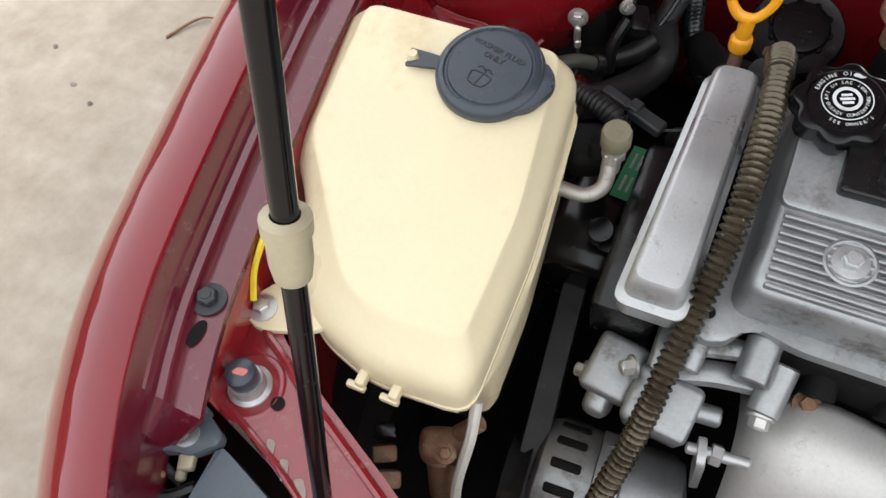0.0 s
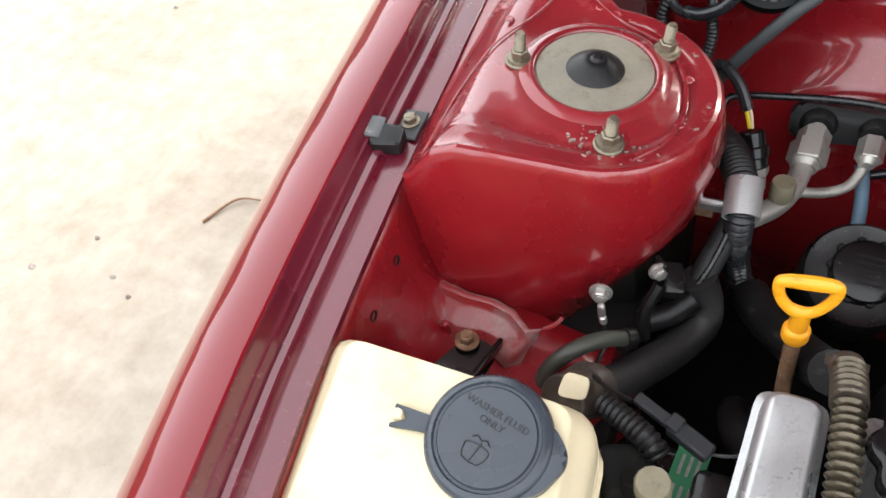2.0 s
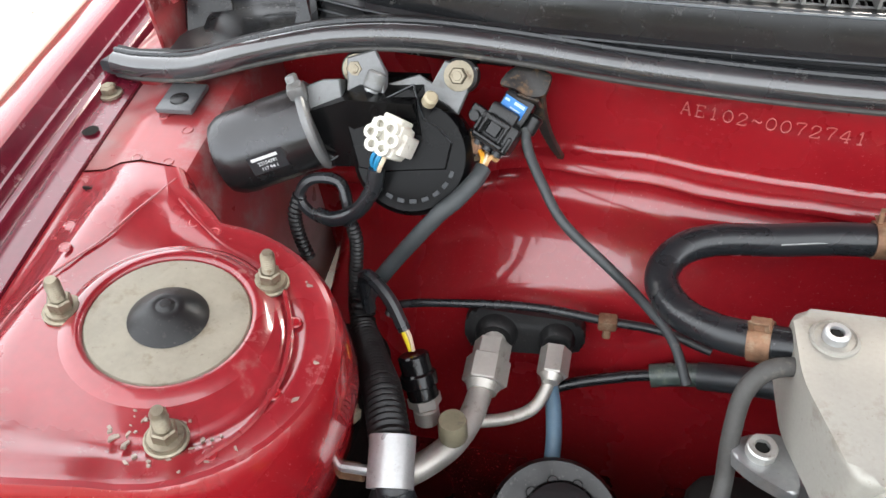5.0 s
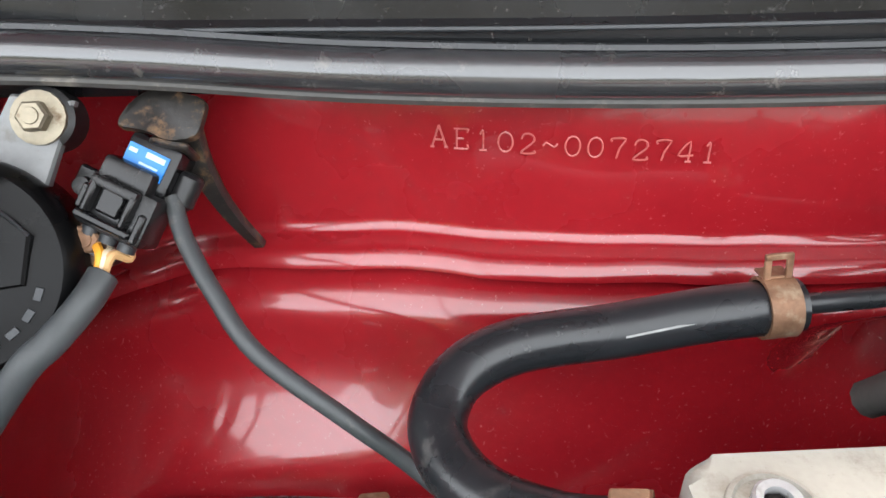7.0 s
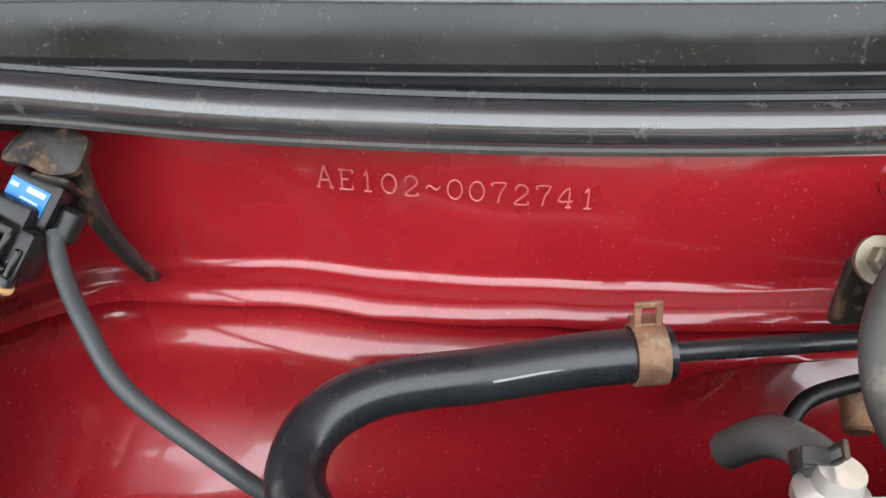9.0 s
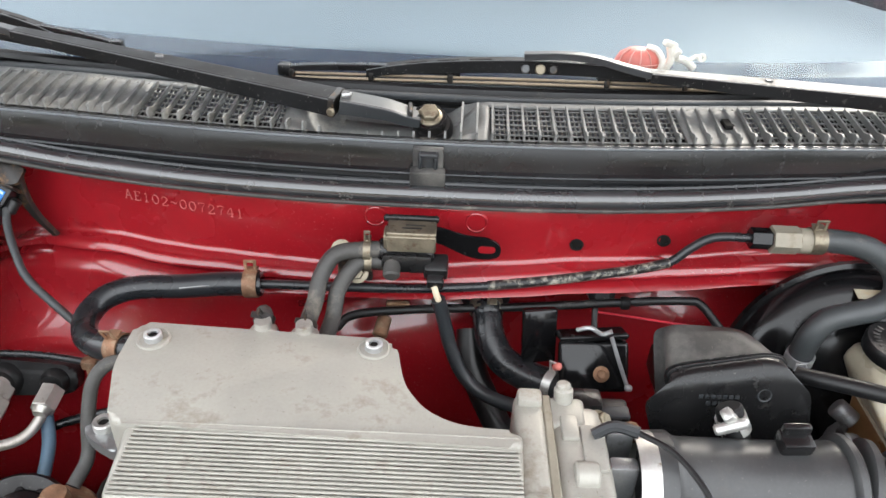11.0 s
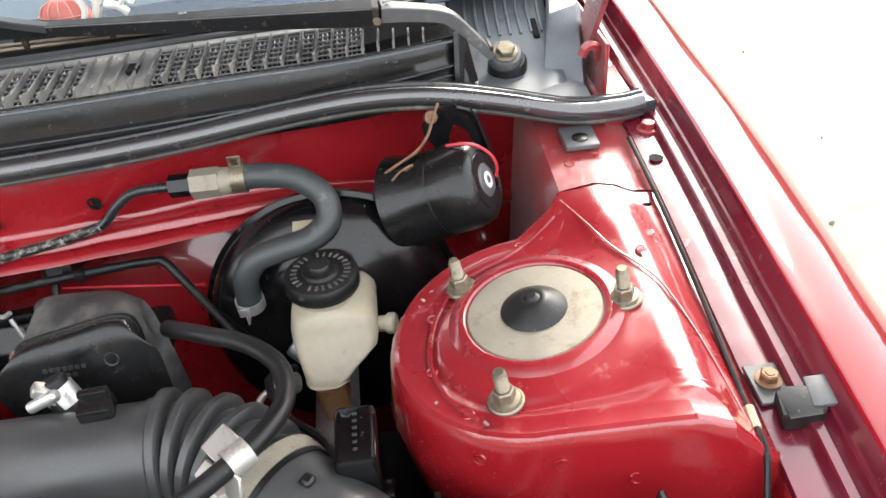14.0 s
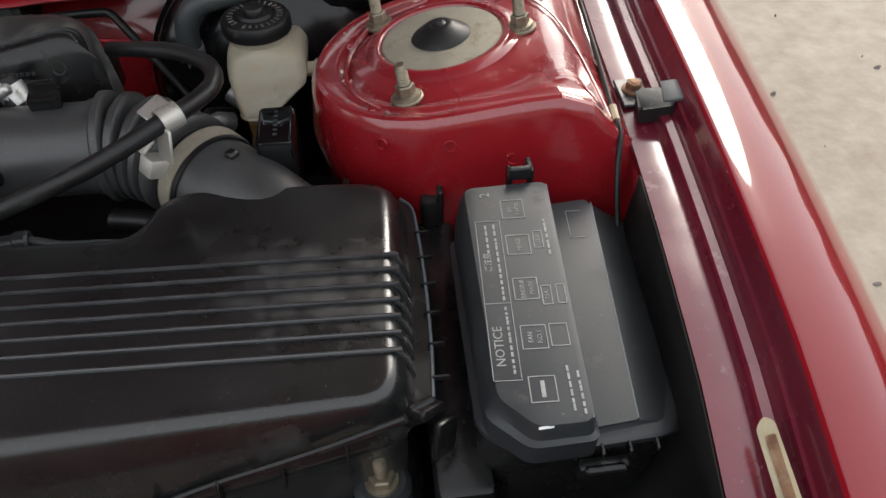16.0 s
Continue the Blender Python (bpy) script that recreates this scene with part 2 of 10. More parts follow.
WIRE_ORANGE = material("orange_wire", (0.75, 0.33, 0.03), 0.45, 0, 0.1, 60, 0)
WIRE_RED = material("red_wire", (0.55, 0.02, 0.04), 0.45, 0, 0.1, 60, 0)
WIRE_BLUE = material("blue_wire", (0.02, 0.22, 0.42), 0.45, 0, 0.1, 60, 0)
WIRE_YELLOW = material("yellow_wire", (0.75, 0.55, 0.02), 0.45, 0, 0.1, 60, 0)
HINGE_DUST = material("dusty_pink_primer", (0.42, 0.32, 0.27), 0.6, 0, 0.2, 30, 0.1, 300, dirt=(0.30, 0.10, 0.09), dirt_amount=0.35, dirt_scale=45)
# weathered plastic whose pale blue-grey base holds the reflected sky
SCUTTLE_END = material("sky_tinted_weathered_plastic", (0.105, 0.118, 0.128), 0.38, 0, 0.25, 22, 0.06, 400, dirt=(0.06, 0.062, 0.066), dirt_amount=0.25, dirt_scale=28, specks=(0.09, 0.09, 0.09))
# grey for worn edges; its lightness also paints sky sheen on the wiper head
ARM_GREY = material("worn_sky_sheen_grey", (0.10, 0.104, 0.108), 0.42, 0.2, 0.2, 30, 0.05, 400, dirt=(0.30, 0.28, 0.25), dirt_amount=0.15, dirt_scale=60)
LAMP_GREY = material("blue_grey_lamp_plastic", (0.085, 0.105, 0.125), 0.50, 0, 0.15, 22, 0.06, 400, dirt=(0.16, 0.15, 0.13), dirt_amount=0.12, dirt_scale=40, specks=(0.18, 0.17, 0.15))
SOOTY = material("sooty_brown_rubber", (0.055, 0.045, 0.036), 0.42, 0, 0.35, 40, 0.12, 400, dirt=(0.14, 0.11, 0.08), dirt_amount=0.3, dirt_scale=40)
DULL_HOSE = material("dull_dusty_black_hose", (0.020, 0.020, 0.021), 0.55, 0, 0.3, 30, 0.15, 300, dirt=(0.075, 0.068, 0.060), dirt_amount=0.25, dirt_scale=30, specks=(0.12, 0.11, 0.10))
OLIVE_HOSE = material("olive_grey_hose", (0.050, 0.054, 0.044), 0.42, 0, 0.2, 30, 0.06, 300)
FLUID = material("amber_fluid_plastic", (0.30, 0.16, 0.07), 0.35, 0, 0.15, 20, 0.02, 200)
MILKY = material("milky_plastic", (0.36, 0.325, 0.245), 0.30, 0, 0.12, 22, 0.02, 200, dirt=(0.42, 0.30, 0.16), dirt_amount=0.25, dirt_scale=24)
SCABBY = material("rust_scabbed_black_steel", (0.016, 0.0145, 0.013), 0.40, 0.1, 0.4, 40, 0.25, 300, dirt=(0.17, 0.095, 0.045), dirt_amount=0.42, dirt_scale=110)
PALE_BLUE = material("pale_blue_print", (0.40, 0.58, 0.75), 0.5, 0, 0.1, 60, 0)
WIRE_TAN = material("tan_wire", (0.50, 0.30, 0.13), 0.5, 0, 0.1, 60, 0)
TOY_RED = material("faded_red_plastic", (0.55, 0.155, 0.125), 0.5, 0, 0.12, 50, 0)
DASH = material("dashboard_vinyl", (0.15, 0.18, 0.235), 0.6, 0, 0.06, 6, 0)
CERAMIC = material("black_glass_border", (0.014, 0.026, 0.068), 0.15, 0, 0.1, 20, 0)


def glass_material():
    m = bpy.data.materials.new("windscreen_glass")
    m.use_nodes = True
    n, l = m.node_tree.nodes, m.node_tree.links
    n.remove(n["Principled BSDF"])
    clear, shine, dust = n.new("ShaderNodeBsdfTransparent"), n.new("ShaderNodeBsdfGlossy"), n.new("ShaderNodeBsdfDiffuse")
    clear.inputs["Color"].default_value = (0.72, 0.82, 0.82, 1)
    shine.inputs["Color"].default_value = (0.84, 0.94, 1.0, 1)
    shine.inputs["Roughness"].default_value = 0.10
    # pale diffuse film, a painted stand-in for part of the sky's reflection
    dust.inputs["Color"].default_value = (0.60, 0.68, 0.72, 1)
    fres, twice = n.new("ShaderNodeFresnel"), n.new("ShaderNodeMath")
    fres.inputs["IOR"].default_value = 1.52
    twice.operation, twice.use_clamp = "MULTIPLY", True
    twice.inputs[1].default_value = 1.0
    l.new(fres.outputs[0], twice.inputs[0])
    first, last = n.new("ShaderNodeMixShader"), n.new("ShaderNodeMixShader")
    l.new(twice.outputs[0], first.inputs[0])
    l.new(clear.outputs[0], first.inputs[1])
    l.new(shine.outputs[0], first.inputs[2])
    co, spots, amount = n.new("ShaderNodeTexCoord"), n.new("ShaderNodeTexNoise"), n.new("ShaderNodeMapRange")
    spots.inputs["Scale"].default_value, spots.inputs["Detail"].default_value = 5.0, 4
    amount.inputs["To Min"].default_value, amount.inputs["To Max"].default_value = 0.06, 0.10
    l.new(co.outputs["Object"], spots.inputs["Vector"])
    l.new(spots.outputs["Fac"], amount.inputs["Value"])
    l.new(amount.outputs["Result"], last.inputs[0])
    l.new(first.outputs[0], last.inputs[1])
    l.new(dust.outputs[0], last.inputs[2])
    l.new(last.outputs[0], n["Material Output"].inputs["Surface"])
    return m


GLASS = glass_material()


def ground_material():
    m = bpy.data.materials.new("pale_worn_concrete")
    m.use_nodes = True
    n, l = m.node_tree.nodes, m.node_tree.links
    p = n["Principled BSDF"]
    co = n.new("ShaderNodeTexCoord")
    outs = []
    for s, d in ((1.7, 6), (14.0, 8), (160.0, 4)):
        q = n.new("ShaderNodeTexNoise")
        q.inputs["Scale"].default_value, q.inputs["Detail"].default_value, q.inputs["Roughness"].default_value = s, d, 0.62
        l.new(co.outputs["Object"], q.inputs["Vector"])
        outs.append(q.outputs["Fac"])
    ramp = n.new("ShaderNodeValToRGB")
    e = ramp.color_ramp.elements
    e[0].position, e[1].position = 0.33, 0.68
    e[0].color, e[1].color = (0.230, 0.190, 0.148, 1), (0.375, 0.332, 0.275, 1)
    mid = n.new("ShaderNodeMath")
    mid.operation = "MULTIPLY_ADD"
    mid.inputs[1].default_value = 0.55
    l.new(outs[1], mid.inputs[0])
    sc = n.new("ShaderNodeMath")
    sc.operation = "MULTIPLY"
    sc.inputs[1].default_value = 0.45
    l.new(outs[0], sc.inputs[0])
    l.new(sc.outputs[0], mid.inputs[2])
    l.new(mid.outputs[0], ramp.inputs["Fac"])
    speck = n.new("ShaderNodeMapRange")
    speck.inputs["From Min"].default_value, speck.inputs["From Max"].default_value = 0.66, 0.74
    l.new(outs[2], speck.inputs["Value"])
    mx = n.new("ShaderNodeMix")
    mx.data_type = "RGBA"
    l.new(speck.outputs["Result"], mx.inputs["Factor"])
    l.new(ramp.outputs["Color"], mx.inputs[6])
    mx.inputs[7].default_value = (0.20, 0.16, 0.13, 1)
    l.new(mx.outputs[2], p.inputs["Base Color"])
    p.inputs["Roughness"].default_value = 0.88
    b = n.new("ShaderNodeBump")
    b.inputs["Strength"].default_value, b.inputs["Distance"].default_value = 0.5, 0.006
    l.new(outs[1], b.inputs["Height"])
    l.new(b.outputs["Normal"], p.inputs["Normal"])
    return m


CONCRETE = ground_material()


# ---- mesh tools ----
def thing(name, at, label, category, group="", kind=""):
    ob = new(name)
    ob.location = at
    ob.empty_display_size = 0.02
    return tagged(ob, label, category, group, kind)


def origin_of(ob):
    v = Vector((0, 0, 0))
    while ob:
        v += ob.location
        ob = ob.parent
    return v


def part(name, bm, mat, parent=None, label="", thick=0.0, sharp=38):
    me = bpy.data.meshes.new(name)
    bmesh.ops.recalc_face_normals(bm, faces=bm.faces)
    bm.to_mesh(me)
    bm.free()
    ob = new(name, me)
    if parent:
        me.transform(Matrix.Translation(-origin_of(parent)))
        ob.parent = parent
    me.materials.append(mat)
    me.shade_smooth()
    me.set_sharp_from_angle(angle=radians(sharp))
    if thick:
        mod = ob.modifiers.new("sheet", "SOLIDIFY")
        mod.thickness, mod.offset = thick, -1
    if label:
        tagged(ob, label)
    return ob


def merge(*bms):
    a = bms[0]
    for b in bms[1:]:
        me = bpy.data.meshes.new("tmp")
        b.to_mesh(me)
        b.free()
        a.from_mesh(me)
        bpy.data.meshes.remove(me)
    return a


def moved(bm, m):
    bmesh.ops.transform(bm, matrix=m, verts=bm.verts)
    return bm


def frame_at(p, axis, up=(0, 0, 1)):
    """A pose at p whose z points along axis."""
    z = Vector(axis).normalized()
    u = Vector(up)
    if abs(z.dot(u.normalized())) > 0.97:
        u = Vector((0, 1, 0))
    x = u.cross(z).normalized()
    y = z.cross(x)
    m = Matrix((x, y, z)).transposed().to_4x4()
    m.translation = p
    return m


def box(c, s, bev=0.002, seg=2, turn=(0, 0, 0)):
    bm = bmesh.new()
    bmesh.ops.create_cube(bm, size=1)
    bmesh.ops.transform(bm, matrix=Matrix.Diagonal((*s, 1)), verts=bm.verts)
    if bev:
        bmesh.ops.bevel(bm, geom=bm.edges[:], offset=min(bev, 0.45 * min(s)), segments=seg, affect="EDGES", profile=0.5)
    return moved(bm, pose(*c, *turn))


def prism(poly, z0, z1, bev=0.0, seg=2, taper=0.0, m=None, bottom=False):
    """A flat outline (x, y), pulled from z0 up to z1; taper draws the top in."""
    bm = bmesh.new()
    cx, cy = sum(p[0] for p in poly) / len(poly), sum(p[1] for p in poly) / len(poly)
    lo = [bm.verts.new((x, y, z0)) for x, y in poly]
    hi = []
    for x, y in poly:
        d = Vector((x - cx, y - cy))
        k = 1 - taper / max(d.length, 1e-6)
        hi.append(bm.verts.new((cx + d.x * k, cy + d.y * k, z1)))
    n = len(poly)
    for i in range(n):
        bm.faces.new((lo[i], lo[(i + 1) % n], hi[(i + 1) % n], hi[i]))
    top = bm.faces.new(hi)
    bot = bm.faces.new(lo[::-1])
    if bev:
        edges = list(top.edges) + (list(bot.edges) if bottom else [])
        bmesh.ops.bevel(bm, geom=edges, offset=bev, segments=seg, affect="EDGES", profile=0.5)
    return moved(bm, m) if m else bm


def rounded(x0, y0, x1, y1, r, n=5):
    """The outline of a rectangle with round corners."""
    out = []
    for cx, cy, a in ((x1 - r, y1 - r, 0), (x0 + r, y1 - r, 90), (x0 + r, y0 + r, 180), (x1 - r, y0 + r, 270)):
        for k in range(n + 1):
            w = radians(a + 90 * k / n)
            out.append((cx + r * math.cos(w), cy + r * math.sin(w)))
    return out


def soft_outline(pts, r, n=4):
    """An outline with every corner rounded by about r."""
    out = []
    N = len(pts)
    for i in range(N):
        p, a, b = Vector(pts[i]), Vector(pts[i - 1]), Vector(pts[(i + 1) % N])
        da, db = a - p, b - p
        ra, rb = min(r, da.length * 0.45), min(r, db.length * 0.45)
        s, e = p + da.normalized() * ra, p + db.normalized() * rb
        for k in range(n + 1):
            t = k / n
            q = s * (1 - t) ** 2 + p * 2 * t * (1 - t) + e * t * t
            out.append((q.x, q.y))
    return out


def lathe(profile, seg=28, m=None):
    bm = bmesh.new()
    rings = []
    for r, h in profile:
        if r < 1e-6:
            rings.append([bm.verts.new((0, 0, h))])
        else:
            rings.append([bm.verts.new((r * math.cos(2 * math.pi * k / seg), r * math.sin(2 * math.pi * k / seg), h)) for k in range(seg)])
    for a, b in zip(rings, rings[1:]):
        for k in range(seg):
            q = (k + 1) % seg
            if len(a) == 1 and len(b) == 1:
                continue
            if len(a) == 1:
                bm.faces.new((a[0], b[k], b[q]))
            elif len(b) == 1:
                bm.faces.new((a[k], a[q], b[0]))
            else:
                bm.faces.new((a[k], a[q], b[q], b[k]))
    if len(rings[0]) > 2 and len(rings[-1]) > 2:  # a band, open in the middle
        for k in range(seg):
            bm.faces.new((rings[-1][k], rings[-1][(k + 1) % seg], rings[0][(k + 1) % seg], rings[0][k]))
    else:
        for ring in (rings[0], rings[-1]):
            if len(ring) > 2:
                bm.faces.new(ring)
    return moved(bm, m) if m else bm


def rod(p0, p1, r, r1=None, seg=14, bev=0.0015):
    p0, p1 = Vector(p0), Vector(p1)
    h = (p1 - p0).length
    r1 = r if r1 is None else r1
    bev = min(bev, r * 0.4, r1 * 0.4, h * 0.3)
    return lathe([(0, 0), (r - bev, 0), (r, bev), (r1, h - bev), (r1 - bev, h), (0, h)], seg, frame_at(p0, p1 - p0))


def glide(pts, per=8):
    """A smooth line through the points."""
    P = [Vector(p) for p in pts]
    P = [2 * P[0] - P[1], *P, 2 * P[-1] - P[-2]]
    out = []
    for i in range(1, len(P) - 2):
        a, b, c, d = P[i - 1:i + 3]
        for k in range(per):
            t = k / per
            out.append(0.5 * (2 * b + (c - a) * t + (2 * a - 5 * b + 4 * c - d) * t * t + (3 * b - 3 * c + d - a) * t ** 3))
    out.append(P[-2])
    return out


def tube(pts, r, seg=12, per=8, ridge=0.0, pitch=0.006, flat=1.0):
    """A pipe along a smooth line; ridge and pitch make it corrugated; r may be a function of the way along (0 to 1)."""
    line = glide(pts, per)
    if ridge:
        fine = [line[0]]
        total = 0
        for a, b in zip(line, line[1:]):
            steps = max(1, round((b - a).length / (pitch / 4)))
            for k in range(1, steps + 1):
                fine.append(a.lerp(b, k / steps))
        line = fine
    bm = bmesh.new()
    rings = []
    up = Vector((0, 0, 1))
    tang = [(line[min(i + 1, len(line) - 1)] - line[max(i - 1, 0)]).normalized() for i in range(len(line))]
    if abs(tang[0].dot(up)) > 0.9:
        up = Vector((1, 0, 0))
    side = tang[0].cross(up).normalized()
    for i, (p, t) in enumerate(zip(line, tang)):
        side = (side - t * side.dot(t)).normalized()
        top = side.cross(t)
        w = i / (len(line) - 1)
        rad = r(w) if callable(r) else r
        if ridge:
            rad += ridge * (1, 0.35, -1, 0.35)[i % 4]
        ring = []
        for k in range(seg):
            a = 2 * math.pi * k / seg
            ring.append(bm.verts.new(p + side * rad * math.cos(a) + top * rad * flat * math.sin(a)))
        rings.append(ring)
    for a, b in zip(rings, rings[1:]):
        for k in range(seg):
            bm.faces.new((a[k], a[(k + 1) % seg], b[(k + 1) % seg], b[k]))
    bm.faces.new(rings[0])
    bm.faces.new(rings[-1][::-1])
    return bm


def sheet(rows):
    """A skin through rows of points, all of one length."""
    bm = bmesh.new()
    V = [[bm.verts.new(p) for p in row] for row in rows]
    for a, b in zip(V, V[1:]):
        for k in range(len(a) - 1):
            bm.faces.new((a[k], a[k + 1], b[k + 1], b[k]))
    return bm


def loft(rings, caps=True):
    """A closed body through rings of points."""
    bm = bmesh.new()
    V = [[bm.verts.new(p) for p in ring] for ring in rings]
    n = len(V[0])
    for a, b in zip(V, V[1:]):
        for k in range(n):
            bm.faces.new((a[k], a[(k + 1) % n], b[(k + 1) % n], b[k]))
    if caps:
        bm.faces.new(V[0][::-1])
        bm.faces.new(V[-1])
    return bm


def hexagon(p, axis, r, h, seg=6, cham=0.001):
    return lathe([(0, 0), (r, 0), (r, h - cham), (r - cham, h), (0, h)], seg, frame_at(p, axis))


def words(text, size, m, depth=0.0002, align="CENTER"):
    """The letters of a text as a bmesh, with their middle at the pose m."""
    cu = bpy.data.curves.new("text", "FONT")
    cu.body, cu.size, cu.extrude = text, size, depth
    cu.align_x, cu.align_y = align, "CENTER"
    cu.resolution_u = 2
    ob = bpy.data.objects.new("text", cu)
    scene.collection.objects.link(ob)
    bpy.context.view_layer.update()
    me = ob.to_mesh()
    bm = bmesh.new()
    bm.from_mesh(me)
    ob.to_mesh_clear()
    bpy.data.objects.remove(ob)
    bpy.data.curves.remove(cu)
    return moved(bm, m)


def bolt(parent, p, axis=(0, 0, 1), r=0.0055, h=0.005, washer=0.0085, mat=None, name="bolt", label=""):
    """A hexagon head on a washer, in one mesh."""
    a = Vector(axis).normalized()
    bm = lathe([(0, -0.001), (washer, -0.001), (washer, 0.001), (r, 0.0018), (0, 0.0018)], 18, frame_at(p, a))
    bm = merge(bm, hexagon(Vector(p) + a * 0.0012, a, r, h))
    bm = merge(bm, lathe([(0, 0), (r * 0.55, 0), (r * 0.5, 0.0008), (0, 0.0008)], 12, frame_at(Vector(p) + a * (h + 0.001), a)))
    return part(name, bm, mat or PLATED, parent, label)


def ring_clamp(parent, p, axis, r, width=0.010, mat=None, ears=True, up=(0, 0, 1), label="", name="hose_clamp"):
    """A spring band round a hose, with an upright tab that has a window."""
    m = frame_at(Vector(p) - Vector(axis).normalized() * width / 2, axis, up)
    bm = lathe([(r, 0), (r + 0.0014, 0), (r + 0.0014, width), (r, width)], 22)
    if ears:
        for c in (0.16, 0.84):
            bm = merge(bm, box((0, r + 0.0055, width * c), (0.0016, 0.0110, width * 0.22), 0.0004, 1))
        bm = merge(bm, box((0, r + 0.0102, width * 0.5), (0.0016, 0.0026, width * 0.9), 0.0004, 1), box((0.0042, r + 0.0014, width * 0.5), (0.0085, 0.0014, width * 0.9), 0.0004, 1))
    return part(name, moved(bm, m), mat or RUST, parent, label)

# ---- ground ----
def build_ground():
    bm = bmesh.new()
    steps = [-300, -80, -20, -6, -3, -2, -1.5, -1, -0.5, 0, 0.5, 1, 1.5, 2, 3, 6, 20, 80, 300]
    V = [[bm.verts.new((x, y, 0.012 * noise.noise((x * 1.3, y * 1.3, 2)) if abs(x) < 7 and abs(y) < 7 else 0)) for x in steps] for y in steps]
    for a, b in zip(V, V[1:]):
        for k in range(len(a) - 1):
            bm.faces.new((a[k], a[k + 1], b[k + 1], b[k]))
    g = part("ground", bm, CONCRETE)
    tagged(g, "pale worn concrete ground with faint stains and grit", "ground", kind="structure")
    rnd = random.Random(5)
    bm = bmesh.new()
    for _ in range(70):
        s = rnd.choice((-1, 1))
        x, y, r = s * rnd.uniform(1.0, 2.6), rnd.uniform(-1.2, 2.4), rnd.uniform(0.003, 0.011)
        q = bmesh.ops.create_icosphere(bm, subdivisions=1, radius=r, matrix=Matrix.LocRotScale((x, y, r * 0.25), Euler((rnd.random() * 6, rnd.random() * 6, 0)), (1.2, 0.8, 0.55)))
    tagged(part("pebbles", bm, material("grey_pebble", (0.24, 0.21, 0.19), 0.9, 0, 0.3, 60, 0.2)), "small grey pebbles scattered on the concrete ground", "pebbles", kind="stuff")
    tw = thing("dry_twig", (-1.55, 0.35, 0.0), "thin curled dry twig lying on the concrete", "twig")
    part("stem", tube([(-1.62, 0.30, 0.006), (-1.57, 0.38, 0.012), (-1.50, 0.40, 0.006)], lambda w: 0.004 - 0.002 * w, 6), RUST, tw)


build_ground()


def build_backdrop():
    bm = bmesh.new()
    n = 300
    lo, hi = [], []
    for k in range(n):
        a = 2 * math.pi * k / n
        r = 16 + 2 * noise.noise((math.cos(a) * 2, math.sin(a) * 2, 0))
        h = 3.0 + 1.6 * noise.noise((math.cos(a) * 3, math.sin(a) * 3, 4)) + 1.6 * noise.noise((math.cos(a) * 14, math.sin(a) * 14, 9))
        lo.append(bm.verts.new((r * math.cos(a), r * math.sin(a), -0.1)))
        hi.append(bm.verts.new(((r + 0.6) * math.cos(a), (r + 0.6) * math.sin(a), max(0.8, h))))
    for k in range(n):
        bm.faces.new((lo[k - 1], lo[k], hi[k], hi[k - 1]))
    far = material("far_trees", (0.07, 0.068, 0.045), 0.9, 0, 0.6, 0.5, 0, 4.0)
    tagged(part("backdrop", bm, far), "far line of tall dull green trees round the yard", "backdrop", kind="structure")


build_backdrop()


# ---- car body ----
def rail_x(y):
    """Half distance between the fender flanges."""
    y = min(y, 0.29)
    return 0.6876 + 0.0714 * y - 0.1215 * y * y


def rail_z(y):
    return 0.842 + 0.073 * (y + 0.07) - (0.10 * (y + 0.45) ** 2 if y < -0.45 else 0)


def spread(y):
    """How far the flange has widened towards the front, 0 to 1."""
    return min(1.0, max(0.0, -y / 0.3))


def wall_y(x):
    """The upper firewall's line."""
    return 0.184 + 0.42 * min(abs(x), 0.5) ** 2 + 0.25 * max(0, abs(x) - 0.5)


def tower_z(x, y):
    return 0.8425 + 0.155 * (abs(x) - 0.511) - 0.0175 * (y - 0.055)


def top_z(x, y):
    """Height of a tower's top, which falls to the rail at its outer side."""
    x = abs(x)
    w = min(1.0, max(0.0, (x - 0.626) / 0.046))
    w = w * w * (3 - 2 * w)
    r, o = (math.hypot(x - 0.553, y - 0.006) - 0.070) / 0.048, (x - 0.566) / 0.040
    r, o = min(1.0, max(0.0, r)), min(1.0, max(0.0, o))
    lift = 0.0085 * r * r * (3 - 2 * r) * o * o * (3 - 2 * o)
    return (tower_z(x, y) + lift) * (1 - w) + (rail_z(y) - 0.0035) * w


FENDER = [(-0.0150, -0.0045), (-0.0138, -0.0010), (-0.007, 0.0000), (0.000, 0.0006), (0.0045, 0.0004), (0.0060, 0.0024), (0.0072, 0.0072), (0.0085, 0.0084), (0.0135, 0.0090), (0.0148, 0.0072), (0.0162, 0.0086), (0.0174, 0.0128),
          (0.0182, 0.0150), (0.0200, 0.0158), (0.0212, 0.0180), (0.0232, 0.0262), (0.0246, 0.0290), (0.0262, 0.0300), (0.0280, 0.0303), (0.037, 0.0300), (0.050, 0.0278), (0.066, 0.0222), (0.082, 0.0125), (0.097, -0.003), (0.110, -0.026), (0.122, -0.065), (0.131, -0.13), (0.136, -0.24), (0.134, -0.38), (0.122, -0.50)]

body = thing("car_body", (0, 0, 0), "dark red car body with open, dusty engine bay", "car body", kind="structure")


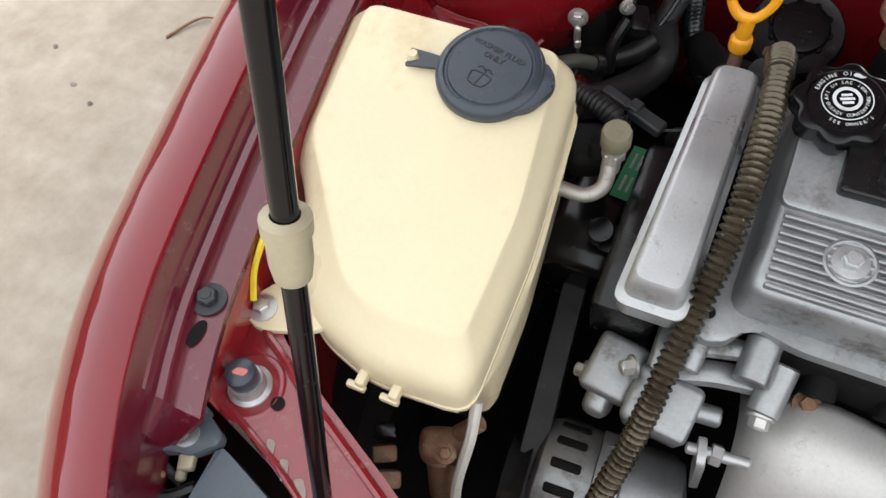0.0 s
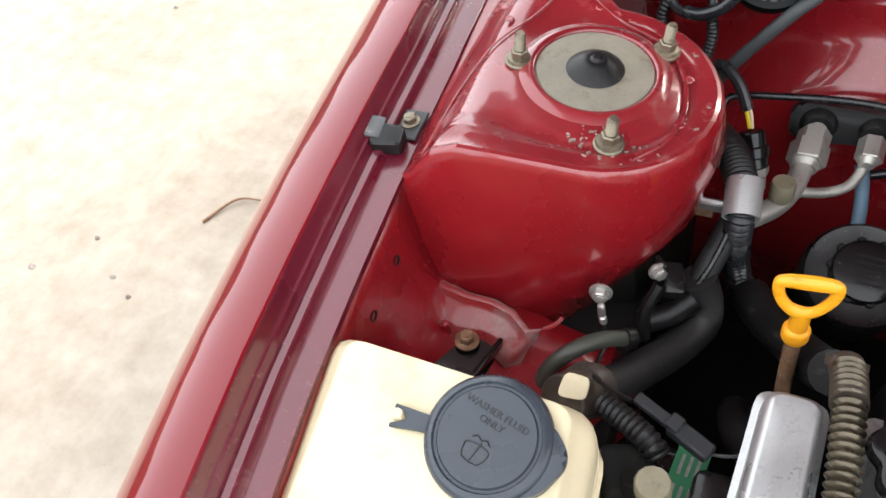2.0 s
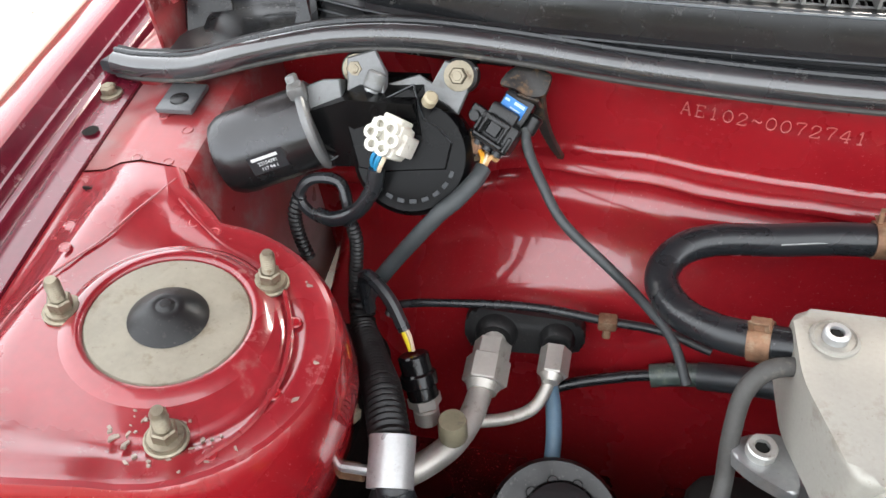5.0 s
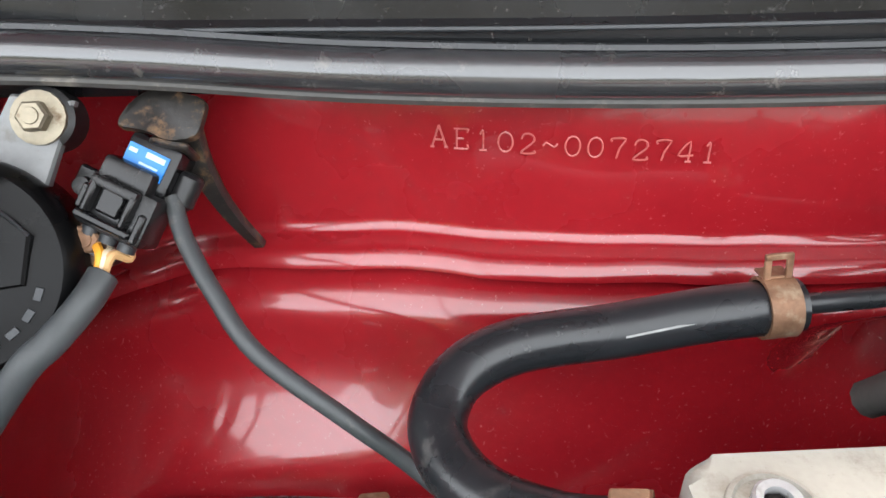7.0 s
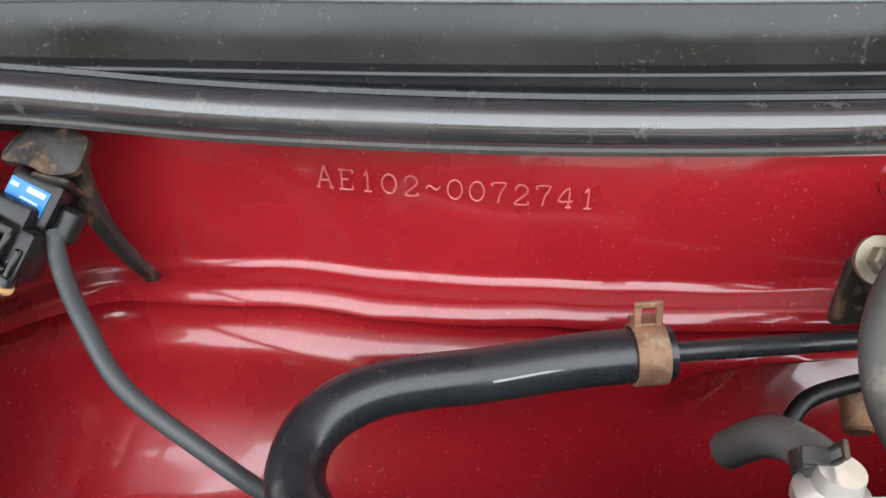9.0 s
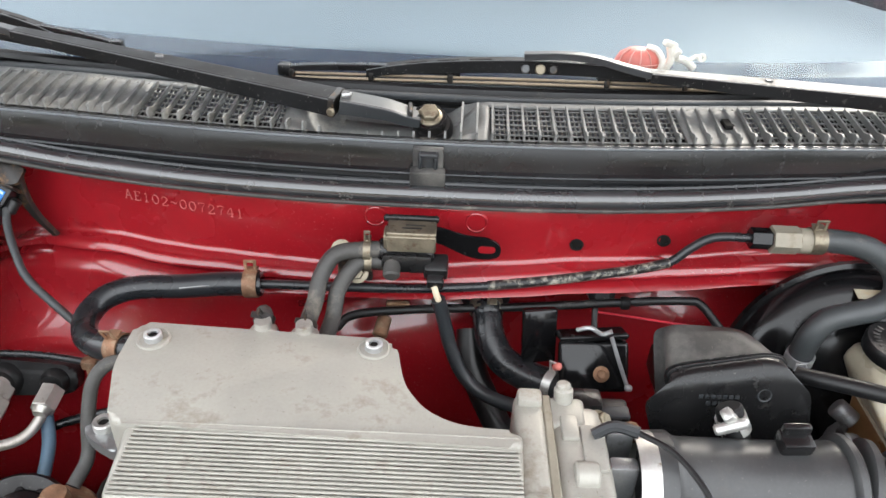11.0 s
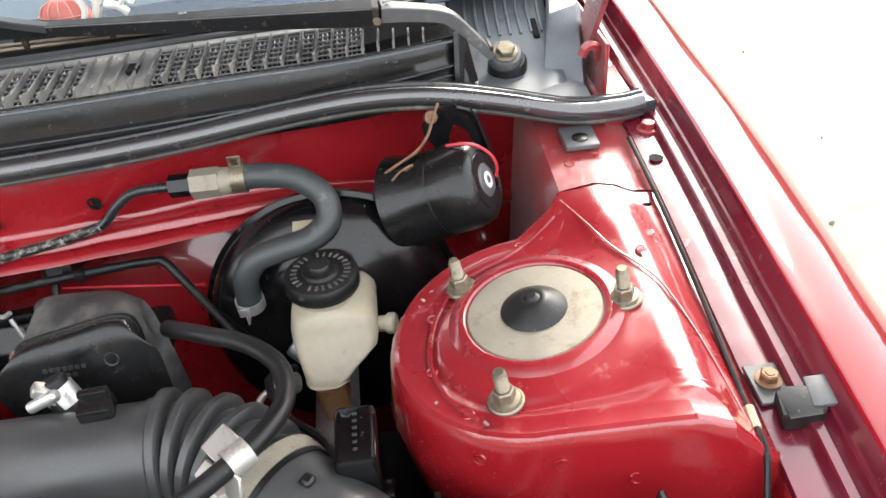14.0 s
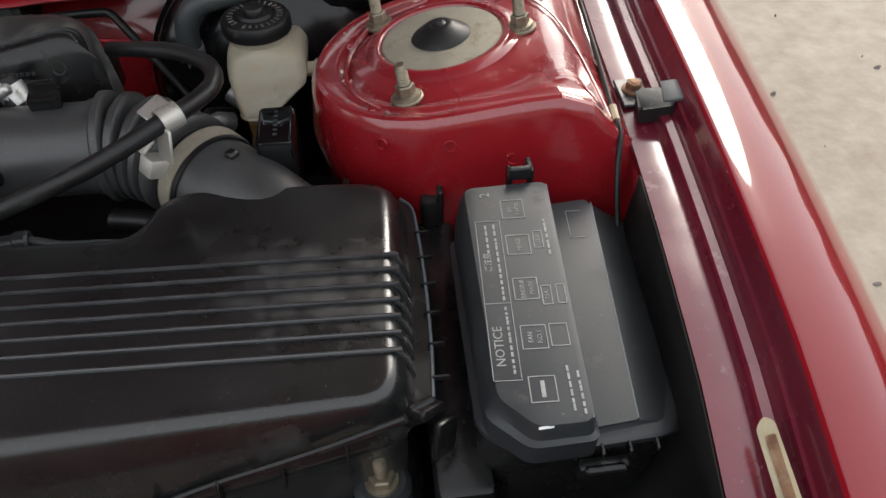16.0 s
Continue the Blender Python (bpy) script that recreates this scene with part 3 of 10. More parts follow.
def build_fender(s):
    ys = [-0.80 + 0.02 * k for k in range(55)] + [0.35, 0.45, 0.6, 0.8, 1.0, 1.25]
    rows = []
    for y in ys:
        nose = max(0.0, -0.50 - y)
        if y < -0.585:  # no flange beside the headlamp
            prof = [(0.0240 - 0.0002 * (16 - k), 0.0290 - 0.0043 * (16 - k)) if k < 16 else q for k, q in enumerate(FENDER)]
        else:
            prof = FENDER
        rows.append([(s * (rail_x(y) + dx + 0.010 * spread(y) * min(1, max(0, (0.16 - dx) / 0.09)) - 1.2 * nose ** 2), y, rail_z(y) + dz) for dx, dz in prof])
    f = part("fender", sheet(rows), RED, body, "glossy dark red front fender with a darker maroon inner flange", 0.0012, 30)
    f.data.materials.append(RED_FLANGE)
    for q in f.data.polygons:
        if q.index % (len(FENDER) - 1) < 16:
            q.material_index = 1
    return f


def build_apron(s):
    # vertical inner wall and the sloping well floor in front of the tower
    rows = []
    for y in [-0.565, *(-0.54 + 0.03 * k for k in range(15))]:
        x, z = rail_x(y) - 0.012 + 0.010 * spread(y), rail_z(y) - 0.003
        dent = 0.006 * noise.noise((y * 9, s, 0))
        if y < -0.36:
            rows.append([(s * x, y, z - q) for q in (0, 0.02, 0.07, 0.11, 0.15, 0.2, 0.26, 0.34, 0.42)])
            continue
        near = 1 - 0.55 * min(1, max(0, (-0.19 - y) / 0.08))
        rows.append([(s * x, y, z), (s * (x - 0.002), y, z - 0.02), (s * (x - 0.006 + dent), y, z - 0.07), (s * (x - 0.016), y, z - 0.11),
                     (s * (x - 0.045), y, z - 0.135 + dent), (s * (x - 0.045 - 0.055 * near), y, z - 0.145), (s * (x - 0.045 - 0.12 * near), y, z - 0.165), (s * (x - 0.045 - 0.145 * near), y, z - 0.22), (s * (x - 0.045 - 0.155 * near), y, z - 0.42)])
    a = part("inner_apron", sheet(rows), RED_BAY, body, "dusty red inner wheel apron", 0.0012)
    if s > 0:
        # added black sheet: paints the gap beside the fuse box as deep shade
        shade_rows = [[(q[0] - 0.003, q[1], q[2] + 0.003) for q in r] for r in rows if r[0][1] < -0.135]
        part("splash_liner", sheet(shade_rows), SHADOW, body, "added black sheet that shades the apron gap", 0.001)
    if s < 0:  # pressed foot of the tower with a folded step
        fold = [[(-0.676, -0.126, 0.728), (-0.650, -0.130, 0.7245), (-0.625, -0.134, 0.7225), (-0.600, -0.134, 0.7215), (-0.582, -0.138, 0.719), (-0.566, -0.149, 0.714), (-0.556, -0.143, 0.710)]]
        for dy, dz in ((-0.004, 0.0012), (-0.008, 0.0002), (-0.010, -0.004), (-0.016, -0.0065), (-0.032, -0.010), (-0.050, -0.020)):
            fold.append([(x + 0.25 * dy, y + dy * (1 - 0.08 * k), z + dz + 0.001 * noise.noise((x * 60, y * 60, 3))) for k, (x, y, z) in enumerate(fold[0])])
        part("folded_foot", sheet(fold), RED_DUSTY, body, "dusty folded step at the tower foot", 0.001, 50)
        part("crease", tube([(-0.672, -0.128, 0.728), (-0.664, -0.140, 0.724), (-0.664, -0.152, 0.712), (-0.670, -0.160, 0.700)], 0.0024, 6, 6), RED_DUSTY, body)
        part("crease", tube([(-0.556, -0.143, 0.710), (-0.548, -0.139, 0.713), (-0.543, -0.132, 0.716)], 0.0018, 6, 5), RED_DUSTY, body)
    for y in (-0.165, -0.215, -0.262):
        x = rail_x(y) - 0.012 + 0.010 * spread(y) - 0.0045
        part("hole", lathe([(0.0038, -0.0004), (0.0046, 0.0008), (0.0034, 0.0009), (0.003, -0.0004), (0, -0.0004)], 14, frame_at((s * x, y, rail_z(y) - 0.042), (-s, 0, 0.05))), SHADOW, a)
    # flat rail behind the tower, up to the cowl
    rows = []
    for y in [0.10 + 0.02 * k for k in range(13)]:
        z = rail_z(y) - 0.004
        rows.append([(s * (rail_x(y) - 0.012), y, z), (s * 0.655, y, z - 0.001), (s * 0.62, y, z - 0.001), (s * 0.605, y, z - 0.002), (s * 0.598, y, z - 0.010), (s * 0.594, y, z - 0.08), (s * 0.585, y, z - 0.25)])
    part("rear_rail", sheet(rows), RED_DUSTY, body, "dusty red rail panel with spot welds", 0.0012)
    part("panel_seam", box((s * 0.634, 0.114, rail_z(0.114) - 0.0025), (0.074, 0.0022, 0.003), 0.0006, 1, (0, 0, s * 4)), SHADOW, body)
    for x, y in ((0.622, 0.150), (0.648, 0.152), (0.622, 0.185), (0.648, 0.20)):
        part("spot_weld", lathe([(0, 0), (0.0028, 0), (0.0034, 0.0006), (0.0042, 0.0006), (0.0048, -0.0004), (0, -0.0004)], 14, pose(s * x, y, rail_z(y) - 0.0049)), RED_DUSTY, body)


def tower_outline(s, grow=0.0, flat=None):
    """Corner points (x, y) of a tower's top, all at a distance grow outwards."""
    cx, cy, R = 0.553, 0.002, 0.093 + grow
    pts = [(0.672, -0.116 - grow), (0.662, -0.1145 - grow), (0.651, -0.113 - grow), (0.64, -0.112 - grow), (0.62, -0.108 - grow), (0.60, -0.1045 - grow)]
    for k in range(0, 21):
        a = radians(268 - k * 9.1)
        pts.append((cx + R * math.cos(a), cy + R * math.sin(a)))
    pts += [(0.575 - grow, 0.108 + grow * 0.3), (0.590 - grow, 0.117 + grow * 0.1), (0.600 - grow, 0.132)]
    pts += [(0.628, 0.132), (0.645, 0.132), (0.660, 0.132), (0.682, 0.132), (0.682, 0.06), (0.680, 0.0), (0.676, -0.06)]
    return [(s * x, y) for x, y in pts]


def build_tower(s):
    t = part("strut_tower", tower_mesh(s), RED_BAY, body, "red strut tower with a rounded shoulder", 0, 24)
    t.data.materials.append(RED_TOP)
    # upward faces get the red with sky haze put in
    for q in t.data.polygons:
        if q.normal.z > 0.75:
            q.material_index = 1
    z = top_z
    # raised ring round the mount, and the second pressed ridge
    tilt = s * -math.degrees(math.atan(0.155))
    m = pose(s * 0.556, 0.013, z(0.556, 0.013), -1.0, tilt, 0)
    part("pressed_ring", lathe([(0.0462, -0.001), (0.0470, 0.0020), (0.0480, 0.0032), (0.050, 0.0038), (0.053, 0.0034), (0.057, 0.0016), (0.062, -0.0016)], 56, m), RED_TOP, t)
    ridge = []
    for x, y in ((0.505, -0.068), (0.488, -0.042), (0.482, -0.011), (0.485, 0.012), (0.492, 0.034), (0.508, 0.060), (0.528, 0.071), (0.549, 0.079), (0.570, 0.092), (0.590, 0.107)):
        ridge.append((s * x, y, z(x, y) + 0.0002))
    part("pressed_ridge", tube(ridge, 0.0018, 6, 6), RED_TOP, t)
    edge = [(0.599, 0.122), (0.612, 0.085), (0.622, 0.058), (0.636, 0.031), (0.645, 0.011), (0.651, -0.023), (0.654, -0.05), (0.657, -0.10)]
    part("weld_edge", tube([(s * x, y, z(x, y) - 0.0001) for x, y in edge], 0.0009, 6, 4), RED_DUSTY, t)
    for x, y in ((0.487, 0.03), (0.482, -0.02), (0.50, -0.062), (0.575, 0.092), (0.560, 0.088), (0.64, 0.05), (0.655, 0.075)):
        part("spot_weld", lathe([(0, -0.0001), (0.0024, -0.0001), (0.0030, 0.0004), (0.0036, 0.0003), (0.0042, -0.0006), (0, -0.0006)], 14, pose(s * x, y, z(x, y) + 0.0005, 0, tilt, 0)), RED_BAY, t)
    for x, y, h in ((0.503, -0.0842, 0.828), (0.549, -0.0985, 0.832), (0.590, -0.1095, 0.826), (0.626, -0.1165, 0.820)) if s > 0 else ():
        part("weld_ring", lathe([(0.0034, -0.001), (0.0038, 0.0002), (0.0042, 0.0002), (0.0046, -0.001)], 18, frame_at((s * x, y - 0.0006, h), (s * 3.2 * min(0, x - 0.553) / 0.3, -1, 0.12))), RED_BAY, t)
    return t


def paint_chips(s):
    rnd = random.Random(12 + s)
    spots = []
    if s < 0:
        for _ in range(34):
            a, d = rnd.uniform(0, 6.28), rnd.uniform(0.013, 0.030)
            spots.append((0.524 + d * math.cos(a), -0.059 + 0.8 * d * math.sin(a)))
    for _ in range(6):
        a = rnd.uniform(1.9, 4.6)
        spots.append((0.553 + 0.086 * math.cos(a), 0.002 + 0.086 * math.sin(a)))
    for x, y in spots:
        if y < -0.092 or math.hypot(x - 0.556, y - 0.013) < 0.05:
            continue
        w, h = rnd.uniform(0.0007, 0.0030), rnd.uniform(0.0005, 0.0014)
        q = soft_outline([(-w, -h * rnd.random()), (w * rnd.random(), -h), (w, h * rnd.random()), (-w * 0.3, h)], 0.0003, 2)
        part("paint_chip", prism(q, -0.001, 0.0005, 0, m=pose(s * x, y, tower_z(x, y), 0, s * -8.8, rnd.uniform(0, 180))), BARE, body)


def tower_mesh(s):
    rnd = random.Random(3)
    levels = [(-0.012, 0.0), (-0.005, 0.0002), (-0.0015, 0.0012), (0.0015, 0.0004), (0.0042, -0.0035), (0.0055, -0.009), (0.008, -0.04), (0.0125, -0.09), (0.018, -0.15), (0.02, -0.30)]
    rings = []
    for g, dz in levels:
        ring = []
        for x, y in tower_outline(s, g):
            zz = top_z(x, y)
            dent = 0.0028 * noise.noise((x * 22, y * 22, dz * 30)) * (1 if dz < -0.02 else 0)
            inner = max(0.0, 0.575 - abs(x)) / 0.11
            draw = inner * (0.22 * max(0, -dz - 0.045) + 0.32 * max(0, -dz - 0.085))
            ring.append((x + s * (dent + draw), y + dent + (0.25 * draw if y < 0 else 0), zz + dz))
        rings.append(ring)
    bm = loft(rings[::-1], caps=False)
    top = [v for v in bm.verts][-len(rings[0]):]
    # dished top between the edge and the mount
    cx, cy = s * 0.549, -0.001
    for w, dz in ((0.06, 0.0), (0.12, 0.0), (0.18, -0.0002), (0.24, -0.0005), (0.30, -0.0009), (0.36, -0.0013), (0.42, -0.0018), (0.48, -0.0022), (0.54, -0.0025), (0.62, -0.0026), (0.72, -0.0022), (0.82, -0.0014), (0.92, -0.0005), (1.0, 0.0)):
        ring = []
        for x, y in tower_outline(s, -0.012):
            a = math.atan2(y - cy, x - cx)
            px, py = x + (cx + 0.060 * math.cos(a) - x) * w, y + (cy + 0.060 * math.sin(a) - y) * w
            zz = top_z(px, py)
            ring.append(bm.verts.new((px, py, zz + dz + 0.0008 * noise.noise((px * 30, py * 30, 7)) * (w < 1))))
        for k in range(len(ring)):
            bm.faces.new((top[k - 1], top[k], ring[k], ring[k - 1]))
        top = ring
    f = bm.faces.new(top)
    bmesh.ops.triangulate(bm, faces=[f])
    return bm


def build_strut_mount(s):
    c = Vector((s * 0.556, 0.013, tower_z(0.556, 0.013)))
    tilt = s * -math.degrees(math.atan(0.155))
    up = Matrix.Rotation(radians(tilt), 3, "Y") @ Vector((0, 0, 1))
    at = thing("strut_mount", c, "strut mount with dusty zinc plate, rubber cap and three studs", "strut mount", "strut mounts")
    m = pose(*c, -1, tilt, 0)
    part("mounting_plate", lathe([(0, 0.0026), (0.041, 0.0026), (0.0455, 0.0020), (0.0466, 0.0008), (0.0466, -0.002)], 48, m), PLATE, at, "round dusty zinc mounting plate")
    part("dust_cap", lathe([(0, 0.0150), (0.003, 0.0148), (0.0042, 0.0135), (0.0055, 0.0128), (0.0075, 0.0132), (0.011, 0.0118), (0.017, 0.0075), (0.0215, 0.0045), (0.0228, 0.0030), (0.0222, 0.0024), (0, 0.0024)], 40, m), RUBBER, at, "domed black rubber dust cap")
    for x, y in ((0.511, 0.055), (0.524, -0.059), (0.615, 0.004)):
        p = Vector((s * x, y, tower_z(x, y)))
        part("washer", lathe([(0, 0), (0.0115, 0), (0.0115, 0.0014), (0.0105, 0.0022), (0, 0.0022)], 22, frame_at(p, up)), PLATED, at)
        n = part("nut", merge(lathe([(0, 0.002), (0.0096, 0.002), (0.0092, 0.0040), (0.0070, 0.0046), (0, 0.0046)], 20, frame_at(p, up)), hexagon(p + up * 0.004, up, 0.0070, 0.0080)), PLATED, at, "yellow plated flange nut")
        prof = [(0, 0.004)]
        for k in range(12):
            prof += [(0.0039, 0.005 + k * 0.0017), (0.0045, 0.0058 + k * 0.0017)]
        prof += [(0.0038, 0.0260), (0.0032, 0.0275), (0, 0.0275)]
        part("stud", lathe(prof, 12, frame_at(p, up)), PLATED, at, "threaded plated stud")


STROKES = {"A": [[(-0.5, -0.5), (-0.05, 0.5), (0.05, 0.5), (0.5, -0.5)], [(-0.3, -0.12), (0.3, -0.12)], [(-0.62, -0.5), (-0.36, -0.5)], [(0.36, -0.5), (0.62, -0.5)]],
           "E": [[(0.45, 0.32), (0.45, 0.5), (-0.5, 0.5)], [(-0.3, 0.5), (-0.3, -0.5)], [(-0.5, -0.5), (0.45, -0.5), (0.45, -0.3)], [(-0.3, 0.02), (0.2, 0.02)]],
           "1": [[(-0.22, 0.32), (0.0, 0.5), (0.0, -0.5)], [(-0.25, -0.5), (0.25, -0.5)]],
           "0": [[(0.5 * math.sin(a / 12 * 2 * math.pi), 0.5 * math.cos(a / 12 * 2 * math.pi)) for a in range(13)]],
           "2": [[(-0.42, 0.22), (-0.3, 0.44), (0.05, 0.5), (0.38, 0.36), (0.4, 0.1), (-0.05, -0.2), (-0.45, -0.5), (0.45, -0.5), (0.45, -0.36)]],
           "7": [[(-0.45, 0.34), (-0.45, 0.5), (0.45, 0.5), (0.1, 0.0), (-0.05, -0.5)]],
           "4": [[(0.2, -0.5), (0.2, 0.5), (-0.5, -0.18), (0.5, -0.18)], [(0.02, -0.5), (0.4, -0.5)]],
           "~": [[(-0.5, -0.06), (-0.25, 0.1), (0.25, -0.1), (0.5, 0.06)]]}


LIP = [(-0.64, 0.70), (-0.50, 0.735), (-0.465, 0.7632), (-0.43, 0.784), (-0.40, 0.8012), (-0.37, 0.812), (-0.32, 0.8200), (-0.26, 0.8240), (-0.225, 0.8205), (-0.195, 0.8226), (-0.13, 0.8225), (-0.07, 0.8234), (0.03, 0.8276), (0.13, 0.835), (0.235, 0.833), (0.32, 0.830), (0.38, 0.824), (0.46, 0.80), (0.55, 0.76), (0.64, 0.73)]


def lip_z(x):
    """Height of the folded seam across the firewall."""
    for (a, p), (b, q) in zip(LIP, LIP[1:]):
        if x <= b:
            w = (x - a) / (b - a)
            return p + (q - p) * w
    return LIP[-1][1]


def build_firewall():
    xs = [-0.62 + 0.008 * k for k in range(156)]
    rows = []
    wob = lambda x, k: 0.0030 * noise.noise((x * 15, k, 1)) + 0.0008 * noise.noise((x * 70, k, 4))
    for x in xs:
        y = wall_y(x)
        lz = sum(lip_z(x + 0.012 * (k - 2)) for k in range(5)) / 5 + 0.0012 * noise.noise((x * 26, 3, 8))
        d = 1 if abs(x) < 0.52 else 0.4
        swell = lambda z: 0.006 * math.exp(-((x + 0.28) / 0.10) ** 2 - ((z - 0.785) / 0.025) ** 2) + 0.004 * math.exp(-((x + 0.40) / 0.06) ** 2 - ((z - 0.745) / 0.03) ** 2)
        def low(z):
            if abs(x) > 0.56:
                return y
            w = min(1, max(0, (z - (lz - 0.092)) / 0.056))
            w = w * w * (3 - 2 * w)
            r = min(1, max(0, (x + 0.12) / 0.30))
            r = r * r * (3 - 2 * r)
            deep = min(1, max(0, (x + 0.16) / 0.14))
            deep = 0.075 * deep * deep * (3 - 2 * deep)
            base = 0.036 * r + deep * 0.4 + 0.170 + 0.10 * x * x - 0.20 * (0.82 - z)
            up = min(1.0, max(0.19, 1 - (lz - z - 0.006) / 0.018))
            upper = y - 0.010 * d - 0.018 * math.sqrt(1 - up * up) - 0.20 * max(0, lz - z - 0.0206) + deep * min(1, max(0, (lz - z - 0.012) / 0.03))
            return min(y - 0.004 + 0.014 * r + deep, base + (upper - base) * w) - 0.4 * swell(z)
        sag = 0.022 * min(1, max(0, (abs(x) - 0.5) / 0.05))
        row = [(x, y + 0.030, 0.898 - sag), (x, y + 0.008, 0.899 - sag), (x, y + 0.002, 0.896 - sag), (x, y + 0.0004, 0.8945 - sag), (x, y, 0.893 - sag), (x, y, 0.875), (x, y - 0.0004, lz + 0.0135), (x, y - 0.0014, lz + 0.0085), (x, y - 0.0042 * d, lz + 0.0072),
               (x, y - 0.010 * d, lz + 0.0064), (x, y - 0.0135 * d + wob(x, 2), lz + 0.0056), (x, y - 0.0158 * d + wob(x, 2), lz + 0.0036), (x, y - 0.0180 * d + wob(x, 2), lz + 0.0008), (x, y - 0.0186 * d + wob(x, 2), lz - 0.0014),
               (x, y - 0.0135 * d, lz - 0.0026), (x, y - 0.0105 * d, lz - 0.0040)]
        z = lz - 0.0040
        for level in (lz - 0.0062, lz - 0.0074, lz - 0.0092, lz - 0.0115, lz - 0.0142, lz - 0.0172, lz - 0.0205, lz - 0.025, lz - 0.032, lz - 0.041, lz - 0.051, lz - 0.062, lz - 0.074, 0.74, 0.71, 0.66, 0.60, 0.45):
            z = min(level, z - 0.001)
            row.append((x, low(z) - 0.002, z))
        rows.append(row)
    w = part("firewall", sheet(rows), RED_BAY, body, "dark red firewall with a folded seam", 0.0014, 78)
    # holes, plugs and the stamped number
    for x, z in ((0.138, 0.861), (0.218, 0.862)):
        part("hole", lathe([(0.0052, -0.001), (0.0062, 0.0012), (0.0046, 0.0014), (0.0042, -0.0008), (0, -0.0008)], 20, frame_at((x, wall_y(x) - 0.0020, z), (-0.8 * x, -1, 0))), SHADOW, w)
    for x, z in ((-0.041, 0.884), (0.047, 0.882)):
        part("plug", lathe([(0, 0.0008), (0.0082, 0.0008), (0.0088, 0.0016), (0.0098, 0.0012), (0.0102, -0.001), (0, -0.001)], 26, frame_at((x, wall_y(x), z), (-0.8 * x, -1, 0))), RED_BAY, w)
    for k, ch in enumerate("AE102~0072741"):
        u = k / 12
        x = -0.267 + 0.105 * u
        z = 0.8775 - 0.0035 * u
        m = Matrix.Translation((x, wall_y(x) - 0.0017, z)) @ Euler((radians(88), 0, math.atan(0.84 * x))).to_matrix().to_4x4() @ Matrix.Diagonal((0.0058, 0.0086, 1, 1))
        strokes = [tube([m @ Vector((a, b, 0)) for a, b in line], 0.00042, 5, 3) for line in STROKES[ch]]
        part("stamped_character", merge(*strokes), material_stamp, w)


material_stamp = material("stamped_paint_edge", (0.42, 0.10, 0.09), 0.35, 0, 0.1, 60, 0)


def build_support():
    # the beam that carries the tank and the rubber stop, running to the front
    top = [(-0.648, -0.50), (-0.640, -0.478), (-0.622, -0.472), (-0.606, -0.484), (-0.592, -0.505), (-0.570, -0.516), (-0.548, -0.530), (-0.482, -0.564), (-0.40, -0.612), (-0.40, -0.672), (-0.47, -0.632), (-0.532, -0.5935), (-0.578, -0.571), (-0.6175, -0.557), (-0.634, -0.5465)]
    b = part("front_support", prism(soft_outline(top, 0.010), 0.66, 0.765, 0.004, 3), RED_TOP, body, "red front support beam with chipped paint", 0, 30)
    part("hole", lathe([(0.0042, 0.0004), (0.0048, 0.0008), (0, 0.0006)], 16, pose(-0.5715, -0.546, 0.7652)), SHADOW, b)
    part("pressed_edge", tube([(-0.617, -0.486, 0.7655), (-0.604, -0.505, 0.7660), (-0.586, -0.516, 0.7665), (-0.560, -0.532, 0.7665), (-0.487, -0.571, 0.7660), (-0.42, -0.608, 0.7655)], 0.0034, 8, 6), RED_TOP, b)
    part("pressed_edge", tube([(-0.628, -0.548, 0.7652), (-0.600, -0.560, 0.7655), (-0.545, -0.584, 0.7655), (-0.48, -0.622, 0.7652)], 0.0024, 8, 6), RED_TOP, b)
    part("pressed_pad", lathe([(0, 0.0004), (0.019, 0.0004), (0.021, 0.0012), (0.0235, 0.0006), (0.025, -0.001), (0, -0.001)], 30, pose(-0.5945, -0.5425, 0.7648)), RED_TOP, b)
    rnd = random.Random(8)
    for k in range(6):
        q = soft_outline([(0, 0), (0.008 + rnd.random() * 0.010, 0.001), (0.010 + rnd.random() * 0.006, 0.005), (0.002, 0.006)], 0.002, 2)
        part("paint_chip", prism(q, 0, 0.0004, 0, m=pose(-0.566 + 0.014 * k, -0.568 - 0.008 * k, 0.7654, 0, 0, -75 + rnd.random() * 50)), BARE, b)


for side in (-1, 1):
    build_fender(side)
    build_apron(side)
    build_tower(side)
    build_strut_mount(side)
    paint_chips(side)
build_firewall()
build_support()
# rails and floor carry the bay's deep shade in their black colour
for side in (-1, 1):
    part("chassis_rail", merge(box((side * 0.565, -0.12, 0.56), (0.16, 0.60, 0.20), 0.012, 2), box((side * 0.545, 0.03, 0.66), (0.10, 0.20, 0.10), 0.02, 2)), SHADOW, body, "grimy chassis rail block, coloured black as deep shade")
part("bay_floor", box((0, -0.2, 0.40), (1.16, 0.9, 0.02), 0.004), SHADOW, body, "grimy engine bay floor, coloured black as deep shade")
front_panel = part("front_panel", box((0.02, -0.74, 0.60), (1.15, 0.05, 0.34), 0.01), RED_DUSTY, body, "dusty red front panel")


# ---- cowl, seal and windscreen ----
def cowl_y(x):
    return 0.200 + 0.23 * x * x + 0.9 * max(0, abs(x) - 0.4) ** 2


def cowl_drop(x):
    return 0.012 * max(0, (abs(x) - 0.30) / 0.24) ** 1.5


